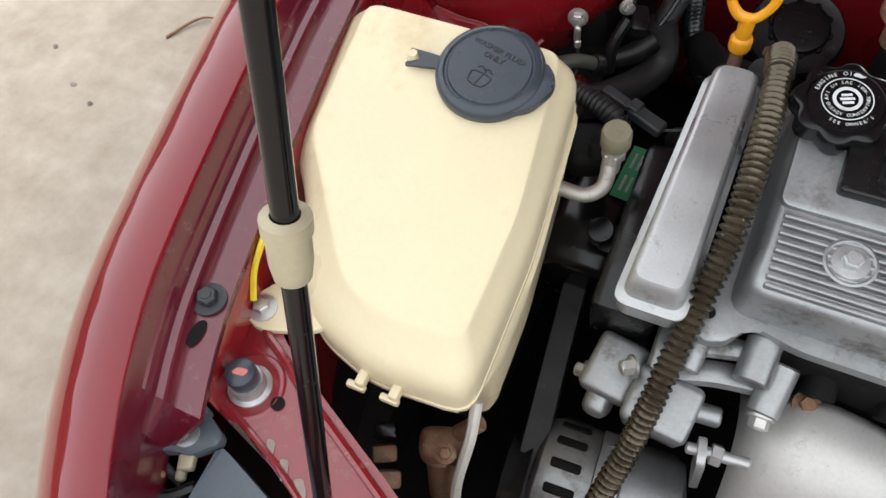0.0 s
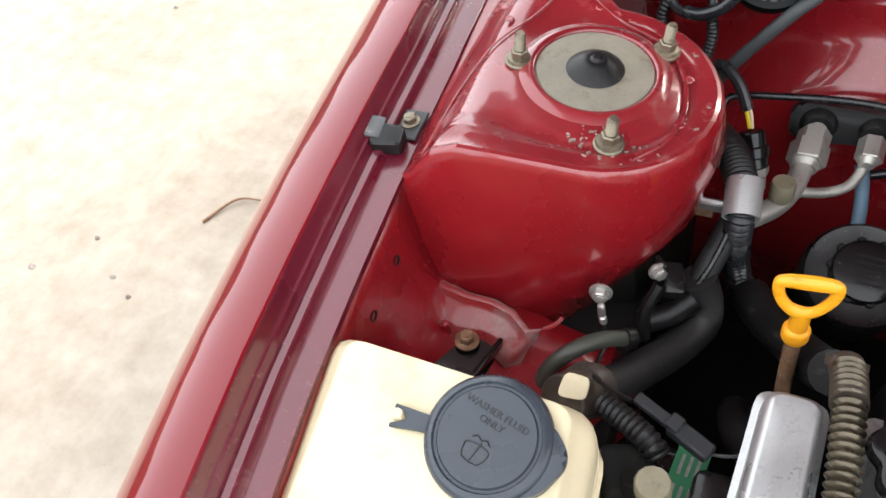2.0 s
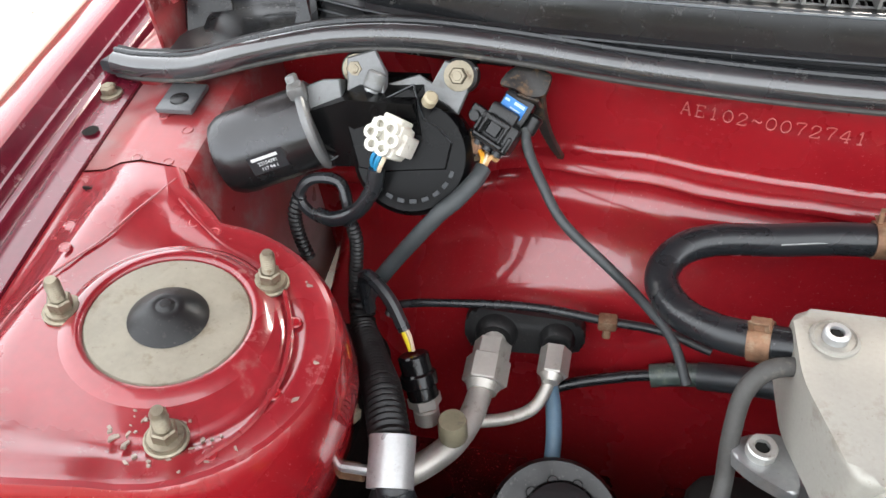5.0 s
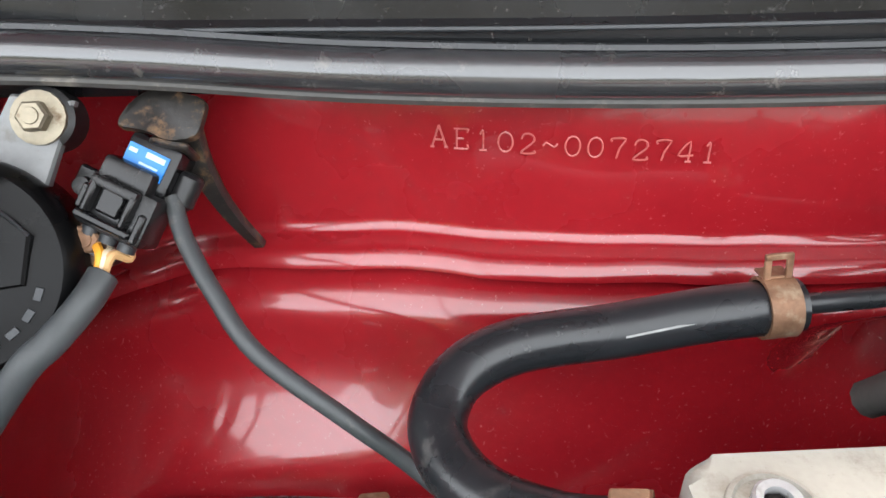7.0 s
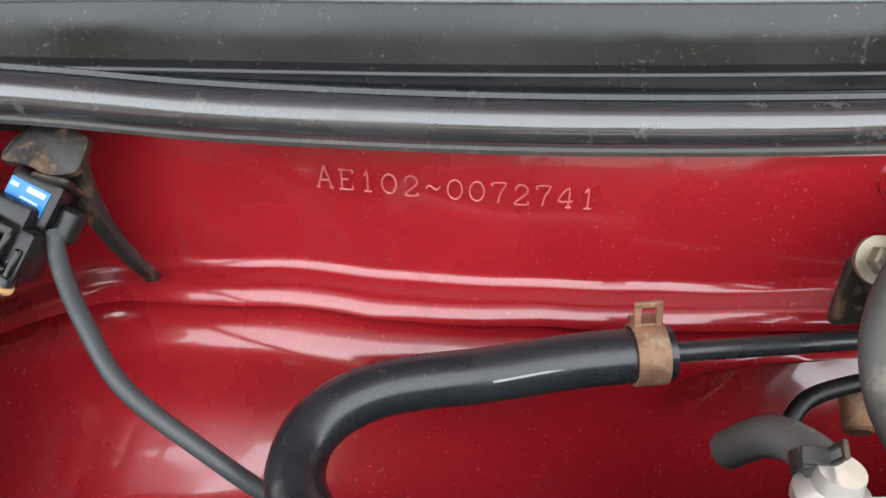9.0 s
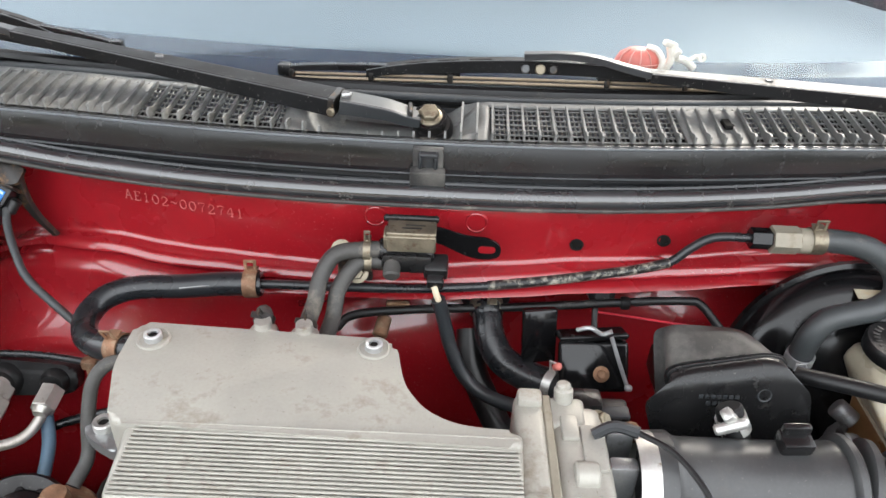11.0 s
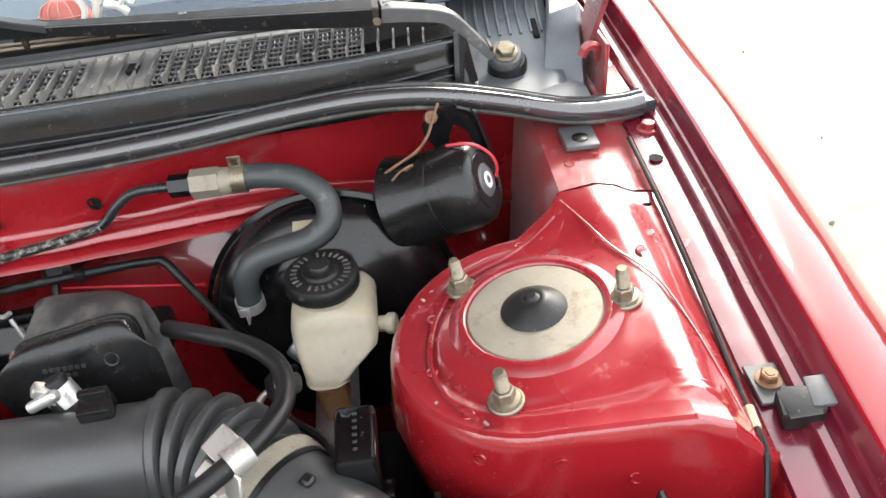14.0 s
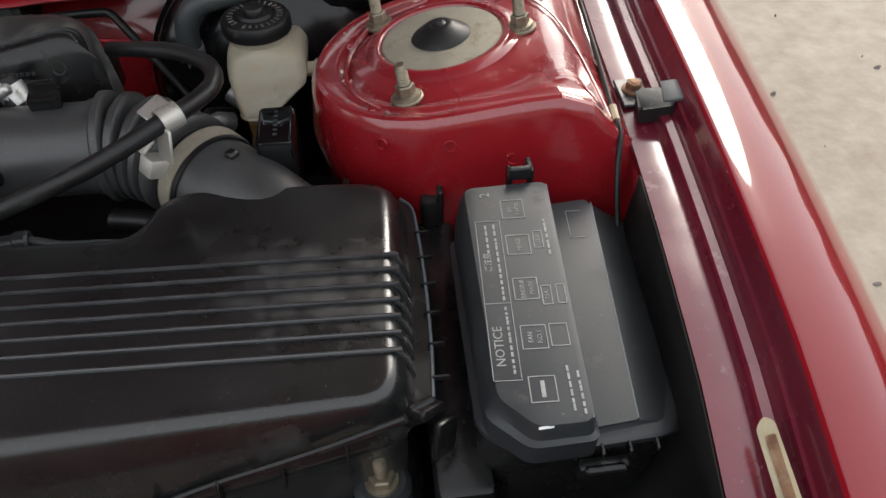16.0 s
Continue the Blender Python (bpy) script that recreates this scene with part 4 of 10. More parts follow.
def build_cowl():
    c = thing("scuttle_grille", (0, 0.22, 0.92), "weathered grey plastic scuttle grille below the windscreen", "grille")
    xs = [-0.54 + 0.0108 * k for k in range(101)]
    face = []
    for x in xs:
        y = cowl_y(x)
        fall = 0.010 * max(0, (abs(x) - 0.30) / 0.2) ** 1.5
        face.append([(x, y + 0.006, 0.9505 - cowl_drop(x)), (x, y + 0.001, 0.9500 - cowl_drop(x)), (x, y - 0.001, 0.947 - cowl_drop(x)), (x, y - 0.001 - 0.002, 0.932 - fall * 0.3), (x, y - 0.004, 0.926 - fall * 0.4), (x, y - 0.008, 0.9235 - fall * 0.5),
                     (x, y - 0.008, 0.917 - fall * 0.6), (x, y - 0.011, 0.914 - fall * 0.7), (x, y - 0.011, 0.900 - fall)])
    part("front_face", sheet(face), COWL_FACE, c, "black plastic front face of the cowl", 0.002)
    part("clip", merge(box((0.003, 0.193, 0.937), (0.017, 0.008, 0.016), 0.0015), box((0.003, 0.1885, 0.943), (0.015, 0.006, 0.004), 0.001, 1, (12, 0, 0)), *[box((0.003 + q, 0.1885, 0.936), (0.0025, 0.006, 0.012), 0.0008, 1, (12, 0, 0)) for q in (-0.0065, 0.0065)]), SLATE, c, "slate grey plastic clip")
    part("clip_base", merge(box((0.003, 0.1885, 0.9225), (0.030, 0.009, 0.016), 0.002, 2, (14, 0, 0)), box((0.003, 0.1935, 0.936), (0.026, 0.006, 0.024), 0.002, 2)), DUSTY_PLASTIC, c, "dusty moulded clip base")
    # lighter tubes paint the highlight streaks on the face's moulded edges
    for dy, z, fk, r in ((-0.0010, 0.9482, 0.0, 0.0011), (-0.0086, 0.9236, 0.5, 0.0011), (-0.0092, 0.9165, 0.6, 0.0009)):
        part("moulded_edge", tube([(x, cowl_y(x) + dy, z - (cowl_drop(x) if fk == 0 else fk * 0.010 * max(0, (abs(x) - 0.30) / 0.2) ** 1.5)) for x in xs[::4]], r, 6, 2), SCUTTLE_END if fk == 0 else SLATE, c)
    # top skin with open grilles
    top = lambda x, w: (x, cowl_y(x) + 0.004 + w * 0.066, 0.9495 + w * 0.006 - cowl_drop(x))
    def dip(p):
        """The hollow that the centre wiper's pivot and head lie in."""
        u = min(1, max(0, (p[0] + 0.070) / 0.074))
        f = 1 - math.hypot(p[0] - (-0.070 + 0.074 * u), p[1] - (0.247 + 0.005 * u)) / 0.050
        f = min(1, max(0, f * 1.6))
        return (p[0], p[1], p[2] - 0.024 * f * f * (3 - 2 * f))
    solid = [(-0.54, -0.255), (-0.125, 0.055), (0.225, 0.285)]
    for a, b in solid:
        n = int((b - a) / 0.006)
        rows = [[dip(top(a + (b - a) * k / n, w / 12)) for w in range(13)] for k in range(n + 1)]
        part("solid_panel", sheet(rows), GREY_PLASTIC, c, "", 0.002)
    for w0, w1 in ((0, 0.06), (0.94, 1.15)):
        rows = [[dip(top(x, w0 + (w1 - w0) * q / 4)) for q in range(5)] for x in xs]
        part("grille_border", sheet(rows), GREY_PLASTIC, c, "", 0.002)
    basin = [[top(x, 0.0 + 0.05) + (), (x, cowl_y(x) + 0.02, 0.925), (x, cowl_y(x) + 0.03, 0.922), (x, cowl_y(x) + 0.075, 0.925)] for x in xs]
    part("drain_channel", sheet(basin), SHADOW, c, "", 0.001)
    # raised slats that lean, each with a low foot
    k = 0
    x = -0.52
    me = None
    while x < 0.525:
        lean = 0.004
        ln = min(1.0, max(0.25, 1.0 - max(0, (x - 0.40)) * 5.5))
        a, b = Vector(top(x, 0.03)), Vector(top(x + lean * 0.4, 0.03 + 0.93 * ln))
        d = (b - a)
        bm = bmesh.new()
        if -0.12 < x < 0.028:  # low ribs under the wiper pivot
            b = Vector(dip(a.lerp(b, 0.25)))
            a = Vector(dip(a))
            d = b - a
        prof = [(0, 0), (d.length, 0), (d.length, 0.0045), (0.014, 0.0055), (0.004, 0.0095), (0, 0.0085)]
        L = [bm.verts.new((-0.0009, u, v)) for u, v in prof]
        R = [bm.verts.new((0.0009, u, v)) for u, v in prof]
        for i in range(6):
            bm.faces.new((L[i], L[(i + 1) % 6], R[(i + 1) % 6], R[i]))
        bm.faces.new(L[::-1])
        bm.faces.new(R)
        ang = math.atan2(-d.x, d.y)
        part("slat", moved(bm, Matrix.Translation(a - Vector((0, 0, 0.001))) @ Euler((math.asin(d.z / d.length), 0, ang)).to_matrix().to_4x4()), GREY_PLASTIC, c)
        x += 0.0134
    for a, b in ((-0.255, -0.125), (0.055, 0.225), (0.285, 0.46)):
        for w in (0.12, 0.25, 0.38, 0.51, 0.64, 0.77, 0.90):
            n = 10
            part("cross_bar", tube([Vector(top(a + (b - a) * q / n, w)) - Vector((0, 0, 0.002)) for q in range(n + 1)], 0.0010, 5, 1), GREY_PLASTIC, c)
        x = a
        while x < b - 0.002:
            p, q = Vector(top(x, 0.05)), Vector(top(x, 0.95))
            part("mesh_bar", tube([p - Vector((0, 0, 0.003)), q - Vector((0, 0, 0.003))], 0.0008, 4, 1), GREY_PLASTIC, c)
            x += 0.0042
    part("drain_hole", box((0.268, cowl_y(0.268) + 0.038, 0.9545), (0.009, 0.016, 0.004), 0.0008, 1), SHADOW, c)
    # smooth strip behind the grille
    strip = [[(x, cowl_y(x) + 0.0752, 0.9545 - cowl_drop(x)), (x, cowl_y(x) + 0.0775, 0.9590 - cowl_drop(x)), (x, cowl_y(x) + 0.0800, 0.9600 - cowl_drop(x)), (x, cowl_y(x) + 0.0835, 0.9580 - cowl_drop(x)), (x, cowl_y(x) + 0.0850, 0.945 - cowl_drop(x))] for x in xs[4:-4]]
    part("rear_strip", sheet(strip), SLATE, c, "smooth slate rear strip of the scuttle", 0.001)
    # sunk ends beside the wiper pivot, with the upright corner piece
    for s in (1, -1):
        # right end is coloured lighter for its sky reflection, left end stays black
        grey = SCUTTLE_END if s > 0 else COWL_FACE
        rows = []
        for k in range(10):
            x = 0.541 + 0.0112 * k
            front = 0.9005 - 0.24 * max(0, x - 0.565)
            rows.append([(s * x, 0.238, front), (s * x, 0.262, front - 0.004), (s * x, 0.290, 0.890), (s * x, 0.311, 0.890), (s * x, 0.319, 0.894), (s * x, 0.36, 0.911), (s * x, 0.402 - 0.35 * max(0, x - 0.60), 0.927), (s * x, 0.412 - 0.35 * max(0, x - 0.60), 0.936)])
        part("sunk_end", sheet(rows), grey, c, "weathered plastic end of the scuttle", 0.002)
        ends = [(s * 0.543, 0.280, 0.944), (s * 0.551, 0.284, 0.936), (s * 0.559, 0.281, 0.897), (s * 0.556, 0.262, 0.893), (s * 0.540, 0.262, 0.90)]
        bm = bmesh.new()
        A = [bm.verts.new(q) for q in ends]
        B = [bm.verts.new((q[0] - s * 0.004, q[1] + 0.003, q[2])) for q in ends]
        bm.faces.new(A)
        bm.faces.new(B[::-1])
        for k in range(5):
            bm.faces.new((A[k], A[k - 1], B[k - 1], B[k]))
        part("end_cap", bm, COWL_FACE, c)
        post = loft([[(s * 0.624, 0.300, 0.880), (s * 0.657, 0.270, 0.866), (s * 0.667, 0.30, 0.866), (s * 0.664, 0.37, 0.88), (s * 0.640, 0.37, 0.89)],
                     [(s * 0.628, 0.312, 0.905), (s * 0.660, 0.300, 0.903), (s * 0.667, 0.31, 0.903), (s * 0.666, 0.38, 0.91), (s * 0.643, 0.38, 0.91)],
                     [(s * 0.633, 0.324, 0.932), (s * 0.662, 0.336, 0.933), (s * 0.668, 0.345, 0.934), (s * 0.668, 0.39, 0.937), (s * 0.646, 0.395, 0.937)],
                     [(s * 0.635, 0.327, 0.935), (s * 0.661, 0.339, 0.936), (s * 0.666, 0.346, 0.937), (s * 0.666, 0.389, 0.940), (s * 0.648, 0.393, 0.940)]])
        part("corner_post", post, grey, c, "weathered plastic corner piece")
        part("front_apron", prism(soft_outline([(s * 0.600, 0.233), (s * 0.655, 0.237), (s * 0.657, 0.272), (s * 0.625, 0.302)], 0.004), -0.002, 0.002, 0.001, 1, m=Matrix.Translation((0, 0, 0.884))), grey, c)
        for k in range(8):
            x = 0.560 + 0.0105 * k
            part("slat", tube([(s * x, 0.352, 0.9085), (s * x, 0.380, 0.9225), (s * (x + 0.002), 0.402 - 0.35 * max(0, x - 0.60), 0.934), (s * (x + 0.006), 0.409 - 0.35 * max(0, x - 0.60), 0.942)], 0.0017, 6, 3), grey, c)
        part("slot", box((s * 0.627, 0.356, 0.9105), (0.006, 0.026, 0.004), 0.001, 1, (22, 0, 0)), SHADOW, c)
    return c


def build_seal():
    t = thing("bonnet_seal", (0, 0.19, 0.90), "shiny black rubber bonnet seal along the firewall", "rubber seal")
    half = [(0.0, 0.186, 0.9065), (0.1, 0.187, 0.9068), (0.2, 0.193, 0.9080), (0.30, 0.206, 0.9100), (0.38, 0.219, 0.9140), (0.45, 0.226, 0.9165), (0.51, 0.228, 0.9125), (0.57, 0.229, 0.8990), (0.63, 0.231, 0.8815), (0.675, 0.233, 0.8780), (0.70, 0.237, 0.8785)]
    pts = [(-x, y, z) for x, y, z in half[:0:-1]] + half
    part("bulb", tube(pts, 0.0085, 14, 5, flat=1.05), SEAL_RUBBER, t, "rounded rubber bulb")
    part("upper_lip", tube([(x, y + 0.0045, z + 0.0088) for x, y, z in pts], 0.0020, 6, 5), SHINY_RUBBER, t, "thin shiny upper lip")
    part("lower_lip", tube([(x, y - 0.0030, z - 0.0082) for x, y, z in pts], 0.0030, 8, 5), DUSTY_HOSE, t, "dirty lower lip")
    part("flange", tube([(x, y + 0.010, z + 0.003) for x, y, z in pts], 0.0042, 8, 5, flat=1.6), RUBBER, t)
    part("lower_lip", tube([(x, y + 0.004, z - 0.0088) for x, y, z in pts], 0.0030, 8, 5), RUBBER, t)
    for s in (-1, 1):
        part("end_flap", merge(prism([(s * 0.64, 0.236), (s * 0.67, 0.228), (s * 0.711, 0.232), (s * 0.705, 0.250), (s * 0.66, 0.256)], 0.871, 0.883, 0.003, 2)), SLATE, t, "flat rubber end of the seal")
    return t


def build_windscreen():
    t = thing("windscreen", (0, 0.335, 0.94), "curved windscreen with black border reflecting the sky", "windscreen")
    def at(x, w):
        y0 = 0.305 + 0.22 * x * x
        return (x, y0 + w * 0.86, 0.957 + 0.52 * w - 0.045 * (x * x) * w)
    xs = [-0.66 + 0.04 * k for k in range(34)]
    g = part("pane", sheet([[at(x, w) for w in (0.0, 0.15, 0.3, 0.5, 0.75, 1.0)] for x in xs]), GLASS, t, "clear curved glass")
    g.visible_shadow = False
    part("black_border", sheet([[(p[0], p[1] + 0.001, p[2] - 0.007) for p in (at(x, -0.01), at(x, 0.045))] for x in xs]), CERAMIC, t, "", 0.001)
    part("moulding", tube([(p[0], p[1] - 0.006, p[2] - 0.002) for p in (at(x, 0) for x in xs)], 0.006, 8, 2), RUBBER, t)
    part("water_gutter", sheet([[(x, cowl_y(x) + 0.078, 0.955), (x, cowl_y(x) + 0.09, 0.944), (x, 0.300 + 0.22 * x * x, 0.944), (x, 0.306 + 0.22 * x * x, 0.956)] for x in [-0.52 + 0.04 * k for k in range(27)]]), PLASTIC, t, "", 0.002)
    part("white_strip", sheet([[(x, y, z), (x, y + 0.0075, z + 0.0045)] for x, y, z in [(p[0], p[1], p[2] + 0.0012) for p in (at(0.530 + 0.0085 * k, 0.024) for k in range(10))]]), PALE_BLUE, t, "narrow pale paper strip", 0.0003)
    d = thing("dashboard", (0, 0.55, 0.93), "blue grey dashboard seen through the windscreen", "dashboard")
    part("top_pad", sheet([[(x, 0.335 + 0.2 * x * x, 0.945), (x, 0.42, 0.952), (x, 0.62, 0.958), (x, 0.80, 0.95), (x, 0.86, 0.90), (x, 0.87, 0.6)] for x in [-0.664 + 0.0664 * k for k in range(21)]]), DASH, d, "", 0.004)
    c = thing("cabin", (0, 1.4, 0.9), "dark closed cabin behind the windscreen", "cabin", kind="structure")
    side = [(0.42, 0.5), (0.42, 0.95), (1.19, 1.46), (1.95, 1.46), (1.95, 0.5)]
    walls = [prism(side, -0.01, 0.01, 0, 1, m=Matrix.Translation((q, 0, 0)) @ Matrix(((0, 0, 1, 0), (1, 0, 0, 0), (0, 1, 0, 0), (0, 0, 0, 1)))) for q in (-0.675, 0.675)]
    # unseen lining in shade black keeps stray sky out of the cabin
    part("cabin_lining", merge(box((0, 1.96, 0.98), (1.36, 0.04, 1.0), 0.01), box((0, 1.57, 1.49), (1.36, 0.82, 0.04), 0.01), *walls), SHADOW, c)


def build_shell():
    side = [(0.50, 0.22), (0.50, 0.97), (1.19, 1.49), (2.02, 1.52), (2.05, 0.22)]
    for s in (-1, 1):
        turn = Matrix.Translation((s * 0.70, 0, 0)) @ Matrix(((0, 0, 1, 0), (1, 0, 0, 0), (0, 1, 0, 0), (0, 0, 0, 1)))
        part("body_side", prism(side, -0.012, 0.012, 0.004, 1, m=turn), RED, body, "dark red body side")
        for y in (-0.30,):
            part("tyre", lathe([(0.17, -0.09), (0.27, -0.09), (0.295, -0.07), (0.30, 0.0), (0.295, 0.07), (0.27, 0.09), (0.17, 0.09)], 40, frame_at((s * 0.66, y, 0.30), (1, 0, 0))), SHADOW, body, "black front tyre")
    part("roof", prism(rounded(-0.70, 1.17, 0.70, 2.04, 0.06, 4), 1.485, 1.515, 0.008, 2), RED, body, "dark red roof skin")
    part("rear_panel", box((0, 2.04, 0.86), (1.40, 0.02, 1.28), 0.005, 1), RED, body, "dark red closing panel behind the cabin")


build_shell()


def build_hood():
    h = thing("bonnet", (0, 0.32, 0.97), "dark red bonnet, propped open above the engine bay", "bonnet")
    ang = radians(49)
    u = Vector((0, -math.cos(ang), math.sin(ang)))
    nrm = Vector((0, math.sin(ang), math.cos(ang)))
    rows = []
    for k in range(25):
        x = -0.665 + 0.0554 * k
        f = abs(x) / 0.665
        base = Vector((x, 0.335 - 0.030 * f * f, 1.062 - 0.09 * f ** 2.2))
        rows.append([base + u * d + nrm * (0.03 * (1 - f * f)) for d in (0, 0.02, 0.05, 0.2, 0.4, 0.6, 0.8, 0.95)])
    part("outer_skin", sheet(rows), RED, h, "glossy dark red outer skin", 0.0014)
    inner = [[p - nrm * q for p, q in zip(r, (0.003, 0.004, 0.007, 0.022, 0.022, 0.022, 0.022, 0.004))] for r in rows[1:-1]]
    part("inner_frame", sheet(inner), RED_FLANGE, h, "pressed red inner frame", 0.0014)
    for s in (-1, 1):
        flat = Matrix(((0, 0, 1, s * 0.668), (1, 0, 0, 0), (0, 1, 0, 0), (0, 0, 0, 1)))
        strap = prism(soft_outline([(0.331, 0.914), (0.311, 0.906), (0.299, 0.913), (0.262, 0.962), (0.222, 1.022), (0.180, 1.085), (0.205, 1.100), (0.248, 1.040), (0.288, 0.985), (0.322, 0.935)], 0.009), -0.0025, 0.0025, 0.0012, 2, m=flat)
        g = part("hinge", strap, RED_DUSTY, h, "red painted hinge strap")
        plate = prism(soft_outline([(0.352, 0.954), (0.340, 0.951), (0.318, 0.969), (0.288, 0.977), (0.258, 1.012), (0.214, 1.074), (0.232, 1.086), (0.272, 1.040), (0.300, 1.010), (0.336, 0.985), (0.350, 0.966)], 0.008), 0, 0.003, 0.001, 2, m=Matrix.Translation((-s * 0.018 if s > 0 else 0.005, 0, 0)) @ flat)
        part("hinge_plate", plate, HINGE_DUST, g, "dusty pale hinge plate")
        bolt(g, (s * (0.649 if s > 0 else 0.6585), 0.298, 0.989), (-s, -0.25, 0.15), 0.0085, 0.006, 0.0125, RED_DUSTY)
        bolt(g, (s * (0.649 if s > 0 else 0.6585), 0.262, 1.034), (-s, -0.25, 0.15), 0.0085, 0.006, 0.0125, RED_DUSTY)
    return h


build_cowl()
build_seal()
build_windscreen()
build_hood()


def hinge_post(s):
    t = part("hinge_post", prism(soft_outline([(s * 0.665, 0.235), (s * 0.70, 0.235), (s * 0.705, 0.40), (s * 0.668, 0.40)], 0.006), 0.80, 0.872, 0.003, 2), RED_DUSTY, body, "dusty red hinge post")
    part("hinge_plate", box((s * 0.674, 0.325, 0.895), (0.004, 0.12, 0.06), 0.001, 1), RED_DUSTY, body, "dusty red upright hinge plate")
    part("hook_tab", tube([(s * 0.672, 0.285, 0.905), (s * 0.668, 0.280, 0.917), (s * 0.658, 0.276, 0.920), (s * 0.654, 0.276, 0.912)], 0.0045, 8, 5), RED_DUSTY, body, "red hooked tab")
    bolt(body, (s * 0.699, 0.215, rail_z(0.215) + 0.001), (0, 0, 1), 0.0065, 0.006, 0.0095, PLATED if s < 0 else RED_DUSTY)
    part("hole", lathe([(0.0055, 0.0006), (0.0062, 0.001), (0, 0.0008)], 18, pose(s * 0.692, 0.170, rail_z(0.170) + 0.0008)), SHADOW, body)
    k = thing("cowl_clip", (s * 0.637, 0.215, rail_z(0.215)), "grey metal retaining tab with a push pin", "clip", "cowl clips")
    part("tab", merge(box((s * 0.637, 0.214, rail_z(0.21) + 0.001), (0.030, 0.034, 0.005), 0.0015, 2, (3, 0, 0))), ARM_GREY, k)
    part("pin", lathe([(0, 0.002), (0.004, 0.002), (0.007, 0.0012), (0.0075, 0), (0, 0)], 18, pose(s * 0.637, 0.210, rail_z(0.21) + 0.0032)), PLASTIC, k)


def bump_stop(s):
    y = -0.07
    x, z = rail_x(y), rail_z(y)
    t = thing("bonnet_stop", (s * x, y, z), "folded black plastic bonnet stop bolted to the flange", "bonnet stop", "bonnet stops")
    part("plate", box((s * x, y, z + 0.0022), (0.022, 0.030, 0.0025), 0.0008, 1, (4, 0, 0)), SLATE, t)
    part("block", merge(prism(soft_outline([(-0.012, -0.011), (0.012, -0.0085), (0.012, 0.010), (-0.012, 0.011)], 0.003), 0, 0.012, 0.003, 2, m=pose(s * (x + 0.007), y - 0.024, z + 0.002, 8, s * -6, s * -10))), RUBBER, t, "worn black rubber block")
    part("lip", box((s * (x + 0.018), y - 0.021, z + 0.0155), (0.014, 0.021, 0.0035), 0.0014, 2, (6, s * -12, s * -10)), ARM_GREY, t)
    bolt(t, (s * x, y + 0.002, z + 0.0035), (0, 0, 1), 0.0058, 0.0055, 0.0080, RUST if s > 0 else PLATED)


for side in (-1, 1):
    hinge_post(side)
    bump_stop(side)


# ---- wipers ----
def channel(way, widths, heights, bev=0.0016):
    """An upside-down pressed channel along a line: flat top, two sides."""
    rings = []
    for i, p in enumerate(way):
        q = (way[min(i + 1, len(way) - 1)] - way[max(i - 1, 0)]).normalized()
        n = Vector((0, 0, 1)).cross(q).normalized()
        k = q.cross(n).normalized()
        k = k if k.z > 0 else -k
        f = i / (len(way) - 1)
        w, h = widths(f), heights(f)
        rings.append([p + n * w - k * h, p + n * w - k * bev, p + n * (w - bev), p - n * (w - bev), p - n * w - k * bev, p - n * w - k * h])
    edges = [[r[1] + (r[2] - r[1]) * 0.5 for r in rings], [r[4] + (r[3] - r[4]) * 0.5 for r in rings]]
    return loft(rings), edges


